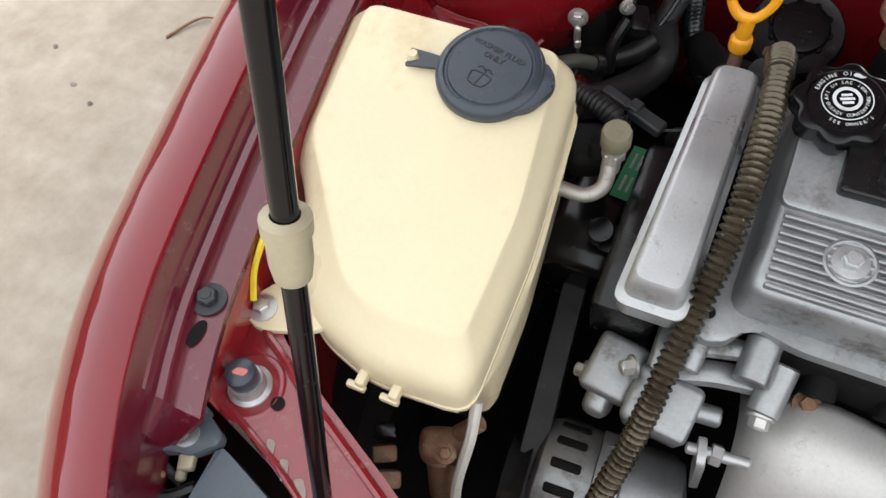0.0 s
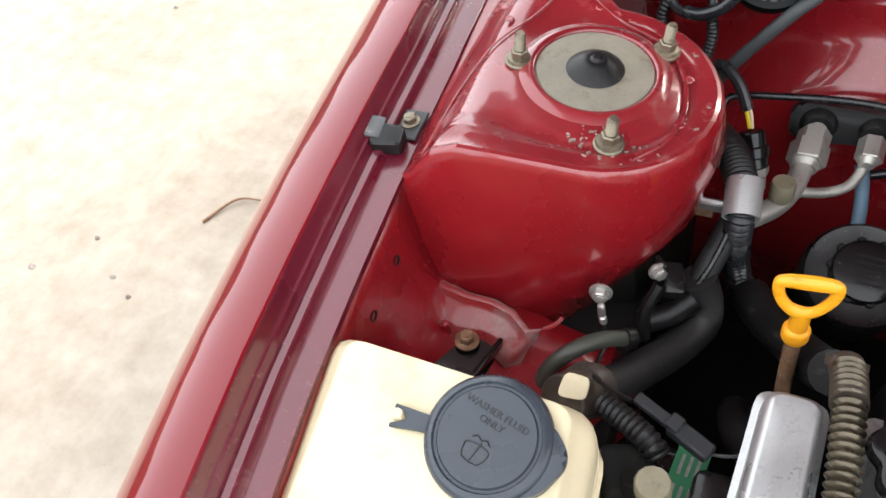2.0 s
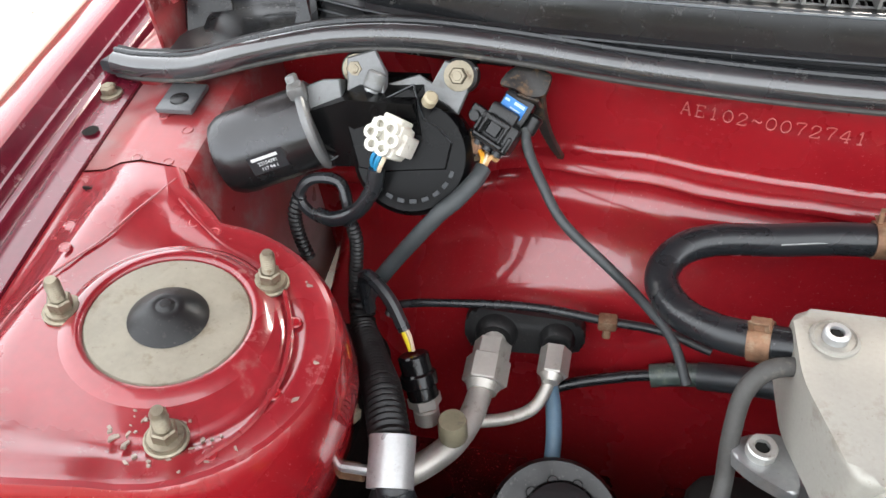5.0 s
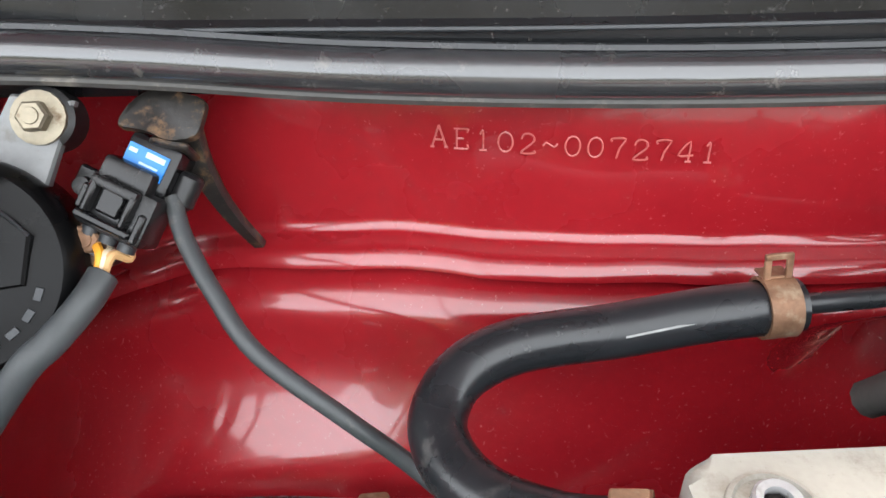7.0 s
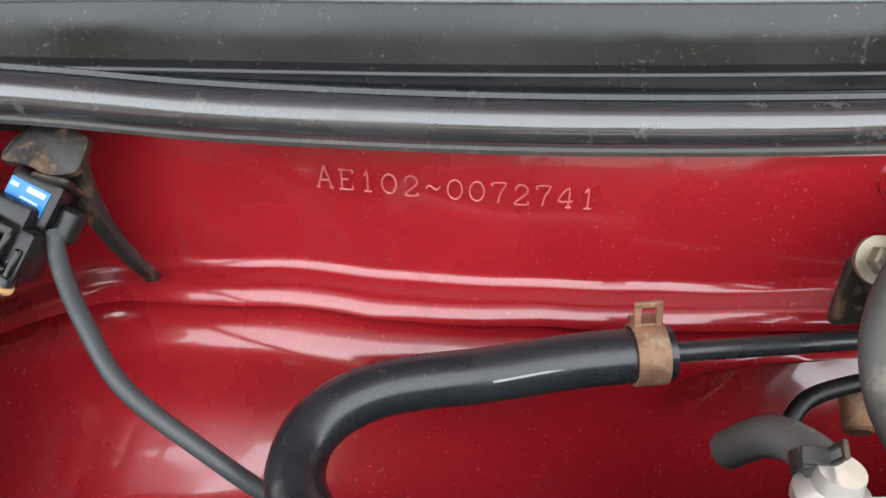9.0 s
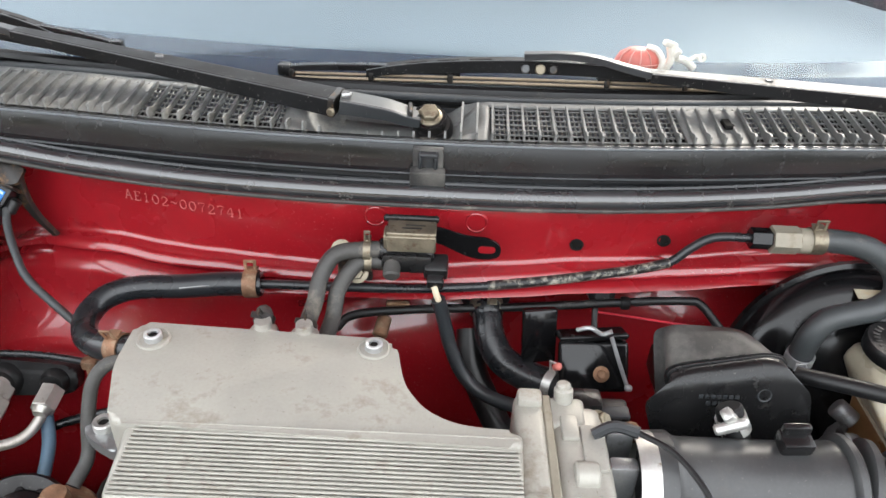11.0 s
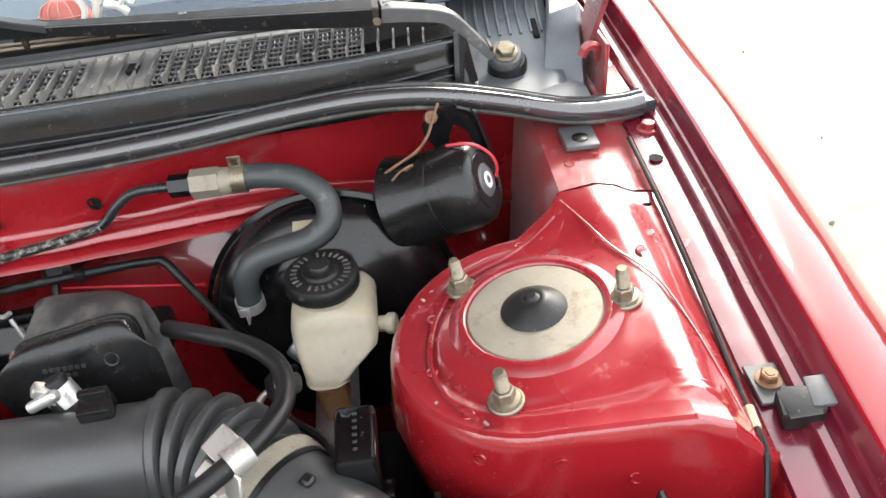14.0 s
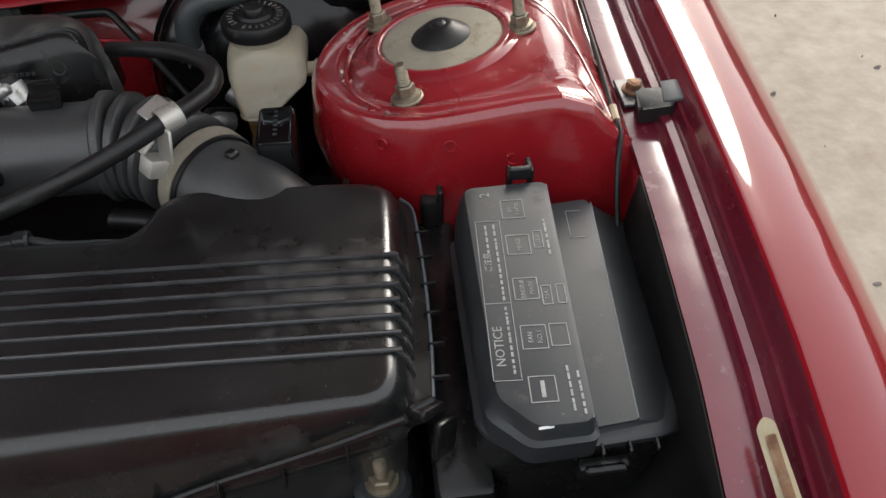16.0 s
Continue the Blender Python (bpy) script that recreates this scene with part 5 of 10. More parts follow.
def wiper(pivot, hinge, joint, tips, dot, grey, label):
    pv, hg, jt = Vector(pivot), Vector(hinge), Vector(joint)
    ax = Vector((0, -0.42, 0.91))
    t = thing("windscreen_wiper", pv - Vector((0, 0, 0.02)), label, "wiper", "wipers")
    part("pivot_boot", lathe([(0, -0.022), (0.019, -0.022), (0.0185, -0.010), (0.016, -0.006), (0, -0.006)], 22, frame_at(pv + Vector((0.003, 0, 0)), ax)), RUBBER, t)
    d = hg - pv
    long = d.length > 0.1
    lift = Vector((0, 0, 0.010 if long else 0.0015))
    way = glide([pv + d * 0.10 + (Vector((0, 0, 0)) if long else Vector((0, 0, 0.002))), pv + d * 0.25 + lift, pv + d * 0.45 + lift * 2, pv + d * 0.75 + lift, hg - d * 0.02], 6)
    bm, edges = channel(way, lambda f: 0.0120 + (0.0010 if not long else -0.0035 * math.sin(math.pi * f)), lambda f: 0.0085 + 0.0045 * f)
    eye = lathe([(0, -0.009), (0.0150, -0.009), (0.0158, -0.006), (0.0158, 0.0005), (0.0148, 0.0020), (0.0118, 0.0022), (0.0112, 0.0012), (0, 0.0012)], 30, frame_at(pv, ax))
    head = part("head", bm, grey, t, "cast wiper head, coloured grey with sky sheen" if long else "slate black pressed wiper head")
    part("eye", eye, grey if long else PLASTIC, head, "round eye of the head")
    for e in edges:
        part("worn_edge", tube(e[::3] + [e[-1]], 0.0006, 5, 3), ARM_GREY, head)
    arm_way = [hg.lerp(jt, k / 8) for k in range(9)]
    bm, edges = channel(arm_way, lambda f: 0.0142 - 0.0070 * f, lambda f: 0.0160 - 0.0070 * f)
    arm = part("arm", bm, ARM_BLACK, t, "satin black pressed steel arm")
    for e in edges:
        part("worn_edge", tube(e[::2], 0.0006, 5, 3), ARM_GREY, arm)
    dt = Vector(dot)
    part("dot", lathe([(0, 0.0006), (0.0018, 0.0006), (0.0030, 0.0012), (0.0036, 0.0008), (0.0038, -0.001), (0, -0.001)], 16, frame_at(hg.lerp(jt, (dt - hg).length / (jt - hg).length) + Vector((0, 0.002, 0.0004)), (0, -0.1, 1))), ARM_GREY, arm)
    # pressed end strip, pin and spring at the hinge
    u = (jt - hg).normalized()
    n = Vector((0, 0, 1)).cross(u).normalized()
    n = n if n.y < 0 else -n
    end = channel([hg + u * 0.0005 + Vector((0, 0, 0.0006)), hg + u * 0.0055 + Vector((0, 0, 0.0006))], lambda f: 0.0148, lambda f: 0.0165)[0]
    part("end_strip", end, SCABBY, t, "rust-edged end strip")
    part("hinge_pin", rod(hg + u * 0.003 + n * 0.0138 - Vector((0, 0, 0.011)), hg + u * 0.003 + n * 0.0172 - Vector((0, 0, 0.011)), 0.0038), PLATED, t)
    part("spring_hook", tube([hg - u * 0.004 + n * 0.004 + Vector((0, 0, 0.0015)), hg - u * 0.010 + n * 0.001 + Vector((0, 0, 0.0022)), hg - u * 0.009 - n * 0.004 + Vector((0, 0, 0.001))], 0.0013, 6, 4), SHEET_STEEL, t)
    part("collar", box(pv + d.normalized() * 0.0175 + Vector((0, 0, 0.0006)), (0.0040, 0.0225, 0.010), 0.001, 1, (0, 0, math.degrees(math.atan2(d.y, d.x)))), SCABBY, t)
    tip_way = glide([Vector(q) for q in tips], 5)
    bm, edges = channel(tip_way, lambda f: 0.0058 - 0.0012 * f, lambda f: 0.0058, 0.001)
    part("arm_tip", bm, SLATE, t, "thin slate arm tip")
    part("washer", lathe([(0, 0.001), (0.0115, 0.001), (0.0115, 0.0030), (0.0095, 0.0042), (0, 0.0042)], 22, frame_at(pv, ax)), PLATED, t)
    part("nut", hexagon(pv + ax * 0.0035, ax, 0.0090, 0.0065), PLATED, t, "yellow plated pivot nut")
    return t


def blade(t, a, b, mid):
    """Blade from a to b: pressed main bridge with long slots, two end yokes, rails and rubber."""
    a, b = Vector(a), Vector(b)
    q = (b - a).normalized()
    n = Vector((0, 0, 1)).cross(q).normalized()
    n = n if n.y < 0 else -n
    at = lambda w, dz, dn=0.0: a.lerp(b, w) + Vector((0, 0, dz)) + n * dn
    part("rubber_strip", tube([at(0, -0.012), at(0.5, -0.011), at(1, -0.012)], 0.0034, 6, 6, flat=1.8), RUBBER, t)
    part("wiping_edge", tube([at(0, -0.017), at(0.5, -0.016), at(1, -0.017)], 0.0018, 6, 6), DULL_HOSE, t)
    for dz, dn in ((-0.0045, 0.003), (-0.0085, 0.004)):
        part("spring_rail", tube([at(0.015, dz, dn), at(0.5, dz + 0.0005, dn), at(0.985, dz, dn)], 0.0015, 6, 8), TAN_RAIL, t, "tarnished brownish spring rail")
    def bridge(w0, w1, rise, depth, thick, mat, name, slots):
        ws = [w0 + (w1 - w0) * k / 16 for k in range(17)]
        rings = []
        for k, w in enumerate(ws):
            h = math.sin(math.pi * k / 16) ** 0.7
            top, low = rise * h + 0.001, rise * h - depth * (0.55 + 0.45 * h)
            rings.append([at(w, low, thick), at(w, top - 0.001, thick), at(w, top, thick - 0.001), at(w, top, -thick + 0.001), at(w, top - 0.001, -thick), at(w, low, -thick)])
        p = part(name, loft(rings), mat, t, "black pressed steel " + name.replace("_", " "), 0, 40)
        part("worn_edge", tube([r[2] + Vector((0, 0, 0.0001)) for r in rings[::2]], 0.0005, 5, 3), ARM_GREY, p)
        for c, half in slots:
            lo, hi = c - half, c + half
            pts = []
            for w in (lo, hi):
                k = (w - w0) / (w1 - w0)
                h = math.sin(math.pi * k) ** 0.7
                pts.append((w, rise * h + 0.0012))
            part("slot", tube([at(pts[0][0], pts[0][1] - 0.0008, thick * 0.35), at(pts[1][0], pts[1][1] - 0.0008, thick * 0.35)], 0.0022, 6, 3, flat=0.6), SHADOW, p)
        return p
    main = bridge(0.17, 0.83, 0.014, 0.011, 0.0062, ARM_BLACK, "main_bridge", ((0.27, 0.022), (0.335, 0.022), (0.40, 0.022), (0.64, 0.03), (0.72, 0.03)))
    for w0, w1 in ((0.0, 0.36), (0.64, 1.0)):
        bridge(w0, w1, 0.0045, 0.005, 0.0042, PLASTIC, "end_yoke", ())
    for w in (0.02, 0.18, 0.34, 0.66, 0.82, 0.98):
        part("claw", box(at(w, -0.005, 0.001), (0.0055, 0.011, 0.009), 0.001, 1), SCABBY, t)
    part("end_cap", box(at(0.004, -0.002), (0.012, 0.010, 0.011), 0.002, 2), PLASTIC, t)
    for w, r, m in ((mid - 0.030, 0.0042, ARM_GREY), (mid, 0.0052, PLATED), (mid + 0.026, 0.0044, SCABBY)):
        part("rivet", lathe([(0, 0.0012), (r * 0.8, 0.0010), (r, 0.0), (r, -0.002), (0, -0.002)], 14, frame_at(at(w, 0.008, 0.0072), n + Vector((0, 0, 0.3)))), m, t)


ARM_BLACK = material("satin_black_arm", (0.010, 0.0102, 0.011), 0.45, 0.0, 0.3, 20, 0.06, 420, spec=0.14, dirt=(0.10, 0.095, 0.085), dirt_amount=0.07, dirt_scale=70, specks=(0.30, 0.29, 0.27))
TAN_RAIL = material("tarnished_brown_rail", (0.20, 0.155, 0.105), 0.45, 0.5, 0.3, 60, 0.08, 400)
wr = wiper((0.588, 0.303, 0.910), (0.476, 0.295, 0.9735), (0.200, 0.289, 0.988), ((0.204, 0.289, 0.987), (0.180, 0.2935, 0.9905), (0.150, 0.298, 0.996), (0.120, 0.300, 0.9975), (0.085, 0.301, 0.995)), (0.31, 0.298, 0.981), ARM_GREY, "black wiper arm with its blade resting along the cowl")
blade(wr, (-0.140, 0.309, 0.968), (0.325, 0.318, 0.9715), 0.52)
wc = wiper((0.0013, 0.2526, 0.948), (-0.078, 0.247, 0.9685), (-0.385, 0.3065, 0.9930), ((-0.382, 0.307, 0.992), (-0.42, 0.318, 0.996), (-0.46, 0.335, 1.000), (-0.49, 0.350, 0.998)), (-0.245, 0.279, 0.980), SLATE, "black wiper arm lying over the scuttle grille")
blade(wc, (-0.298, 0.322, 0.9775), (-0.66, 0.378, 1.004), 0.55)


def build_toy():
    t = thing("plastic_clip_toy", (0.20, 0.335, 0.972), "faded red and white plastic trinket at the windscreen base", "trinket")
    m = pose(0.198, 0.338, 0.972) @ Matrix.Diagonal((1.25, 0.8, 1.25, 1))
    part("red_shell", lathe([(0, 0.0165), (0.008, 0.0160), (0.0145, 0.0125), (0.0178, 0.006), (0.0185, 0.0), (0, 0.0)], 28, m), TOY_RED, t, "faded red domed shell")
    for a in (-150, -118, -90, -62, -30):
        c, n = math.cos(radians(a)), math.sin(radians(a))
        part("rib", tube([m @ Vector((r * c, r * n, z)) for r, z in ((0.0188, 0.001), (0.0182, 0.006), (0.0150, 0.0126), (0.0085, 0.0162))], 0.0007, 6, 4), material_toy_rib, t)
    part("rib", tube([m @ Vector((0.0184 * math.cos(radians(a)), 0.0184 * math.sin(radians(a)), 0.0062)) for a in range(-165, -14, 15)], 0.0007, 6, 2), material_toy_rib, t)
    part("white_trim", tube([(0.216, 0.324, 0.973), (0.2195, 0.327, 0.984), (0.214, 0.334, 0.9925), (0.205, 0.338, 0.994)], 0.0030, 8, 5), WHITE, t)
    part("key_tag", merge(tube([(0.224, 0.333, 0.972), (0.229, 0.335, 0.985), (0.2265, 0.336, 0.996)], 0.0042, 8, 4), box((0.226, 0.336, 0.998), (0.017, 0.007, 0.006), 0.002, 2, (0, 20, 30)), box((0.233, 0.334, 0.990), (0.007, 0.006, 0.010), 0.0015, 1, (10, 35, 20))), WHITE, t, "crumpled white plastic tag")
    part("white_arm", merge(tube([(0.234, 0.335, 0.985), (0.244, 0.337, 0.982), (0.253, 0.337, 0.975)], 0.0036, 8, 4), tube([(0.246, 0.337, 0.981), (0.253, 0.337, 0.987), (0.258, 0.337, 0.985)], 0.0022, 8, 4), lathe([(0.0014, -0.002), (0.004, -0.002), (0.004, 0.002), (0.0014, 0.002)], 14, frame_at((0.259, 0.337, 0.986), (0, -1, 0.4)))), WHITE, t, "bent white plastic arm with an eye")


material_toy_rib = material("faded_pink_rib", (0.62, 0.30, 0.26), 0.5, 0, 0.1, 50, 0)


build_toy()

# ---- washer tank corner ----
def build_tank():
    ztop = lambda y: 0.836 + 0.175 * (y + 0.256)
    t = thing("washer_tank", (-0.55, -0.38, 0.60), "cream translucent plastic washer tank with a blue-grey cap", "washer tank")
    inner = [(-0.640, -0.258), (-0.486, -0.260), (-0.470, -0.385), (-0.472, -0.474), (-0.526, -0.476), (-0.560, -0.464), (-0.584, -0.434), (-0.606, -0.405), (-0.632, -0.372)]
    outer = [(-0.662, -0.250), (-0.472, -0.252), (-0.458, -0.385), (-0.458, -0.500), (-0.530, -0.504), (-0.578, -0.488), (-0.606, -0.455), (-0.621, -0.412), (-0.650, -0.376)]
    rings = []
    def ring(w, dz, grow=0.0, zmin=None):
        pts = []
        for (a, b), (c, d) in zip(inner, outer):
            pts.append((a + (c - a) * w, b + (d - b) * w))
        pts = soft_outline(pts, 0.012 + 0.006 * max(0, w), 4)
        cx, cy = -0.55, -0.375
        return [(cx + (x - cx) * (1 + grow), cy + (y - cy) * (1 + grow), ztop(y) + dz) for x, y in pts]
    for w, dz, g in ((-0.7, 0.0006, 0), (-0.2, 0.0004, 0), (-0.04, 0.0, 0), (0.05, -0.0012, 0), (0.14, -0.0042, 0), (0.45, -0.0100, 0), (0.72, -0.0150, 0), (0.88, -0.0190, 0), (0.97, -0.0245, 0), (1.0, -0.031, 0), (1.0, -0.046, 0)):
        rings.append(ring(w, dz, g))
    rings.append(ring(1.0, -0.047, 0.008))
    rings.append(ring(1.0, -0.051, 0.008))
    rings.append(ring(1.0, -0.053, 0.0))
    back = lambda y, q: y if y > -0.40 else -0.40 + (y + 0.40) * q
    rings.append([(x + 0.004 * (x > -0.52), back(y, 0.66), z - 0.004) for x, y, z in ring(1.0, -0.053, -0.01)])
    low = [(x, back(y, 0.62), z) for x, y, z in ring(1.0, -0.10, -0.02)]
    rings.append(low)
    rings.append([(x * 0.98 - 0.011, y * 0.97 - 0.012, z - 0.05) for x, y, z in low])
    rings.append([(x * 0.86 - 0.072, y * 0.86 - 0.06, 0.62) for x, y, z in low])
    part("tank_body", loft(rings[::-1]), CREAM, t, "cream plastic tank body with a moulded seam", 0, 34)
    # filler cap
    c = Vector((-0.526, -0.2935, ztop(-0.2935) + 0.0015))
    m = pose(*c, 10, 0, 0)
    cap = part("cap", lathe([(0, 0.0105), (0.0290, 0.0108), (0.0300, 0.0095), (0.0316, 0.0095), (0.0326, 0.0112), (0.0345, 0.0108), (0.0378, 0.0080), (0.0388, 0.0050), (0.0382, 0.0), (0, 0.0)], 56, m), CAPBLUE, t, "round blue-grey plastic filler cap")
    part("thumb_tab", prism(soft_outline([(0.020, -0.030), (0.040, -0.016), (0.047, 0.004), (0.044, 0.014), (0.030, 0.024)], 0.006), 0.001, 0.0075, 0.002, 2, m=m @ pose(0, 0, 0, 0, 0, -8)), CAPBLUE, cap)
    part("strap", prism(soft_outline([(-0.036, -0.005), (-0.048, -0.006), (-0.062, -0.0075), (-0.062, -0.0045), (-0.052, -0.002), (-0.052, 0.002), (-0.062, 0.0045), (-0.062, 0.0075), (-0.048, 0.006), (-0.036, 0.005)], 0.0012, 2), 0.002, 0.0048, 0.0006, 1, m=m @ pose(0, 0, 0, 0, 0, 4)), CAPBLUE, cap)
    part("strap_post", lathe([(0, 0.008), (0.0032, 0.0078), (0.0036, 0.004), (0.0055, 0), (0, 0)], 16, m @ pose(-0.058, -0.003, 0)), CREAM, t)
    part("lettering", words("WASHER FLUID", 0.0062, m @ pose(0.002, 0.014, 0.0108, 0, 0, -14), 0.00025), DARK_INK, cap)
    part("lettering", words("ONLY", 0.0062, m @ pose(0.0005, 0.0075, 0.0108, 0, 0, -14), 0.00025), DARK_INK, cap)
    glass = [(-0.008, 0.000), (-0.0055, -0.008), (0.0055, -0.008), (0.008, 0.000)]
    sym = tube([(x, y, 0) for x, y in [*glass, (0.004, 0.0018), (-0.004, 0.0018), glass[0]]], 0.0005, 5, 2)
    sym = merge(sym, tube([(0, -0.0085, 0), (0.001, 0.004, 0)], 0.0005, 5, 2), tube([(-0.006, 0.0045, 0), (-0.003, 0.0065, 0), (0, 0.005, 0), (0.003, 0.0065, 0), (0.006, 0.0045, 0)], 0.0005, 5, 3))
    part("washer_symbol", moved(sym, m @ pose(-0.003, -0.008, 0.0108, 0, 0, -14)), DARK_INK, cap)
    # seam nubs, front lugs, mounting ear
    for y in (-0.33, -0.40, -0.455):
        part("seam_nub", box((-0.4665, y, ztop(y) - 0.044), (0.006, 0.006, 0.006), 0.0015, 2), CREAM, t)
    for x in (-0.533, -0.508):
        part("lug", merge(box((x, -0.506, 0.752), (0.007, 0.012, 0.010), 0.002, 2), box((x - 0.003, -0.511, 0.748), (0.014, 0.005, 0.006), 0.0015, 2)), CREAM, t)
    ear = prism(soft_outline([(-0.590, -0.452), (-0.612, -0.466), (-0.624, -0.484), (-0.625, -0.499), (-0.612, -0.507), (-0.595, -0.503), (-0.565, -0.490)], 0.009), 0.7655, 0.7705, 0.0015, 2)
    part("mounting_ear", ear, CREAM, t, "flat cream mounting ear")
    part("eyelet", lathe([(0.0025, 0), (0.0055, 0), (0.0055, 0.005), (0.0025, 0.005)], 18, pose(-0.577, -0.503, 0.752)), CREAM, t)
    bolt(t, (-0.6140, -0.492, 0.7708), (0, 0, 1), 0.0058, 0.006, 0.0105, STEEL, label="bright bolt with a broad washer")
    b = thing("tank_bracket", (-0.60, -0.185, 0.715), "black steel bracket bolted to the red apron", "bracket")
    part("plate", merge(prism(soft_outline([(-0.022, -0.03), (0.022, -0.03), (0.016, 0.02), (0.006, 0.026), (-0.006, 0.026), (-0.016, 0.02)], 0.006), 0, 0.003, 0.001, 1, m=pose(-0.600, -0.200, 0.722, -8, 0, -14)), box((-0.584, -0.2, 0.730), (0.004, 0.05, 0.016), 0.001, 1, (0, 12, -14)), box((-0.598, -0.213, 0.728), (0.012, 0.012, 0.006), 0.002)), GLOSSY, b)
    bolt(b, (-0.606, -0.181, 0.7265), (0.05, 0.1, 1), 0.0065, 0.007, 0.010, RUST)
    part("weld_stud", rod((-0.632, -0.168, 0.700), (-0.634, -0.168, 0.722), 0.0035), RED_BAY, b)


build_tank()


def front_left_bits():
    s = thing("rubber_stop", (-0.603, -0.538, 0.765), "screw-in black rubber bonnet stop on the support beam", "rubber stop")
    part("collar", lathe([(0, 0.0), (0.0150, 0.0), (0.0148, 0.002), (0.0120, 0.004), (0.0112, 0.012), (0, 0.012)], 26, pose(-0.5945, -0.5425, 0.7645)), SHEET_STEEL, s, "dull steel collar")
    part("cushion", lathe([(0, 0.0265), (0.0075, 0.0262), (0.0096, 0.0245), (0.0102, 0.021), (0.0100, 0.014), (0.0085, 0.011), (0, 0.011)], 28, pose(-0.5945, -0.5425, 0.7645)), CAPBLUE, s, "blue-grey worn rubber cushion")
    part("red_smear", prism(soft_outline([(-0.005, -0.003), (0.004, -0.002), (0.005, 0.003), (-0.003, 0.002)], 0.002, 3), 0, 0.0004, m=pose(-0.5935, -0.5425, 0.7909)), TOY_RED, s)
    bolt(body, (-0.628, -0.513, rail_z(-0.513) + 0.001), (0, 0, 1), 0.0068, 0.006, 0.0115, SLATE)
    part("slot", lathe([(0.0052, 0.0004), (0.006, 0.0008), (0, 0.0006)], 16, pose(-0.6235, -0.5355, rail_z(-0.5355) + 0.0008) @ Matrix.Diagonal((0.8, 1.6, 1, 1))), SHADOW, body)
    y = thing("yellow_cable", (-0.634, -0.44, 0.74), "yellow plastic cable tie end beside the tank", "cable tie")
    part("strip", tube([(-0.617, -0.493, 0.782), (-0.6205, -0.480, 0.795), (-0.6215, -0.464, 0.805), (-0.622, -0.446, 0.812)], 0.0024, 6, 5), WIRE_YELLOW, y)
    # headlamp back with its dust cover
    h = thing("headlamp", (-0.62, -0.64, 0.66), "back of a grey and black plastic headlamp housing", "headlamp")
    part("housing", prism(soft_outline([(-0.665, -0.60), (-0.635, -0.592), (-0.606, -0.592), (-0.575, -0.62), (-0.53, -0.71), (-0.66, -0.72)], 0.008), 0.64, 0.738, 0.006, 2), PLASTIC, h, "black plastic housing")
    part("cover", prism(soft_outline([(-0.5905, -0.584), (-0.583, -0.586), (-0.540, -0.602), (-0.500, -0.66), (-0.56, -0.70), (-0.590, -0.625)], 0.004), 0.745, 0.769, 0.003, 2), LAMP_GREY, h, "blue-grey plastic cover")
    part("bracket", merge(prism(soft_outline([(-0.6248, -0.5675), (-0.6105, -0.5685), (-0.5906, -0.5781), (-0.5897, -0.5850), (-0.603, -0.597), (-0.618, -0.600), (-0.6300, -0.6115), (-0.6388, -0.6165), (-0.6500, -0.6125), (-0.6457, -0.6012), (-0.6269, -0.588)], 0.003), 0.762, 0.7725, 0.002, 2), box((-0.612, -0.569, 0.770), (0.010, 0.006, 0.016), 0.002, 2, (0, 0, -20))), LAMP_GREY, h, "blue-grey plastic bracket")
    bolt(h, (-0.6116, -0.5869, 0.7728), (0, 0, 1), 0.0030, 0.002, 0.0085, SHEET_STEEL)
    part("adjuster_gear", merge(lathe([(0, 0.004), (0.010, 0.004), (0.012, 0.002), (0.012, -0.006), (0, -0.006)], 18, pose(-0.632, -0.618, 0.752, 20, 0, 0)), tube([(-0.640, -0.60, 0.752), (-0.625, -0.606, 0.764), (-0.608, -0.612, 0.752)], 0.0035, 8, 5)), SLATE, h, "grey adjuster gear")
    part("adjuster", merge(rod((-0.612, -0.596, 0.760), (-0.606, -0.612, 0.758), 0.0035), box((-0.606, -0.599, 0.764), (0.010, 0.014, 0.008), 0.002, 2, (0, 0, 20))), BEIGE, h, "beige nylon adjuster")
    part("frame_rib", tube([(-0.660, -0.640, 0.752), (-0.6477, -0.618, 0.766), (-0.6252, -0.628, 0.766), (-0.606, -0.624, 0.764), (-0.592, -0.612, 0.764)], 0.0048, 8, 5), PLASTIC, h, "black housing rib")
    part("grey_tube", tube([(-0.655, -0.632, 0.758), (-0.640, -0.640, 0.758), (-0.620, -0.644, 0.752)], 0.0060, 10, 5), LAMP_GREY, h)
    part("rusty_screw", rod((-0.6130, -0.6120, 0.768), (-0.6205, -0.6230, 0.768), 0.0022), RUST, h)
    r = thing("prop_rod", (-0.4915, -0.625, 0.745), "black steel bonnet prop rod with a beige nylon sleeve", "prop rod")
    d = Vector((0.0140, 0.276, 1.0))
    a = Vector((-0.4915, -0.625, 0.745))
    part("rod", tube([a, a + d * 0.3, a + d * 0.6, a + d * 0.985], 0.0047, 14, 2), GLOSSY, r, "glossy black steel rod")
    z = 0.268
    part("sleeve", lathe([(0.0049, -0.013), (0.0068, -0.013), (0.0078, -0.006), (0.0078, 0.007), (0.0088, 0.008), (0.0088, 0.014), (0.0052, 0.015)], 18, frame_at(a + d * z, d)), BEIGE, r, "beige nylon sleeve")
    # small pump and fittings under the tank
    p = thing("coolant_fitting", (-0.49, -0.51, 0.56), "dirty cast fitting with a bolt below the tank", "fitting")
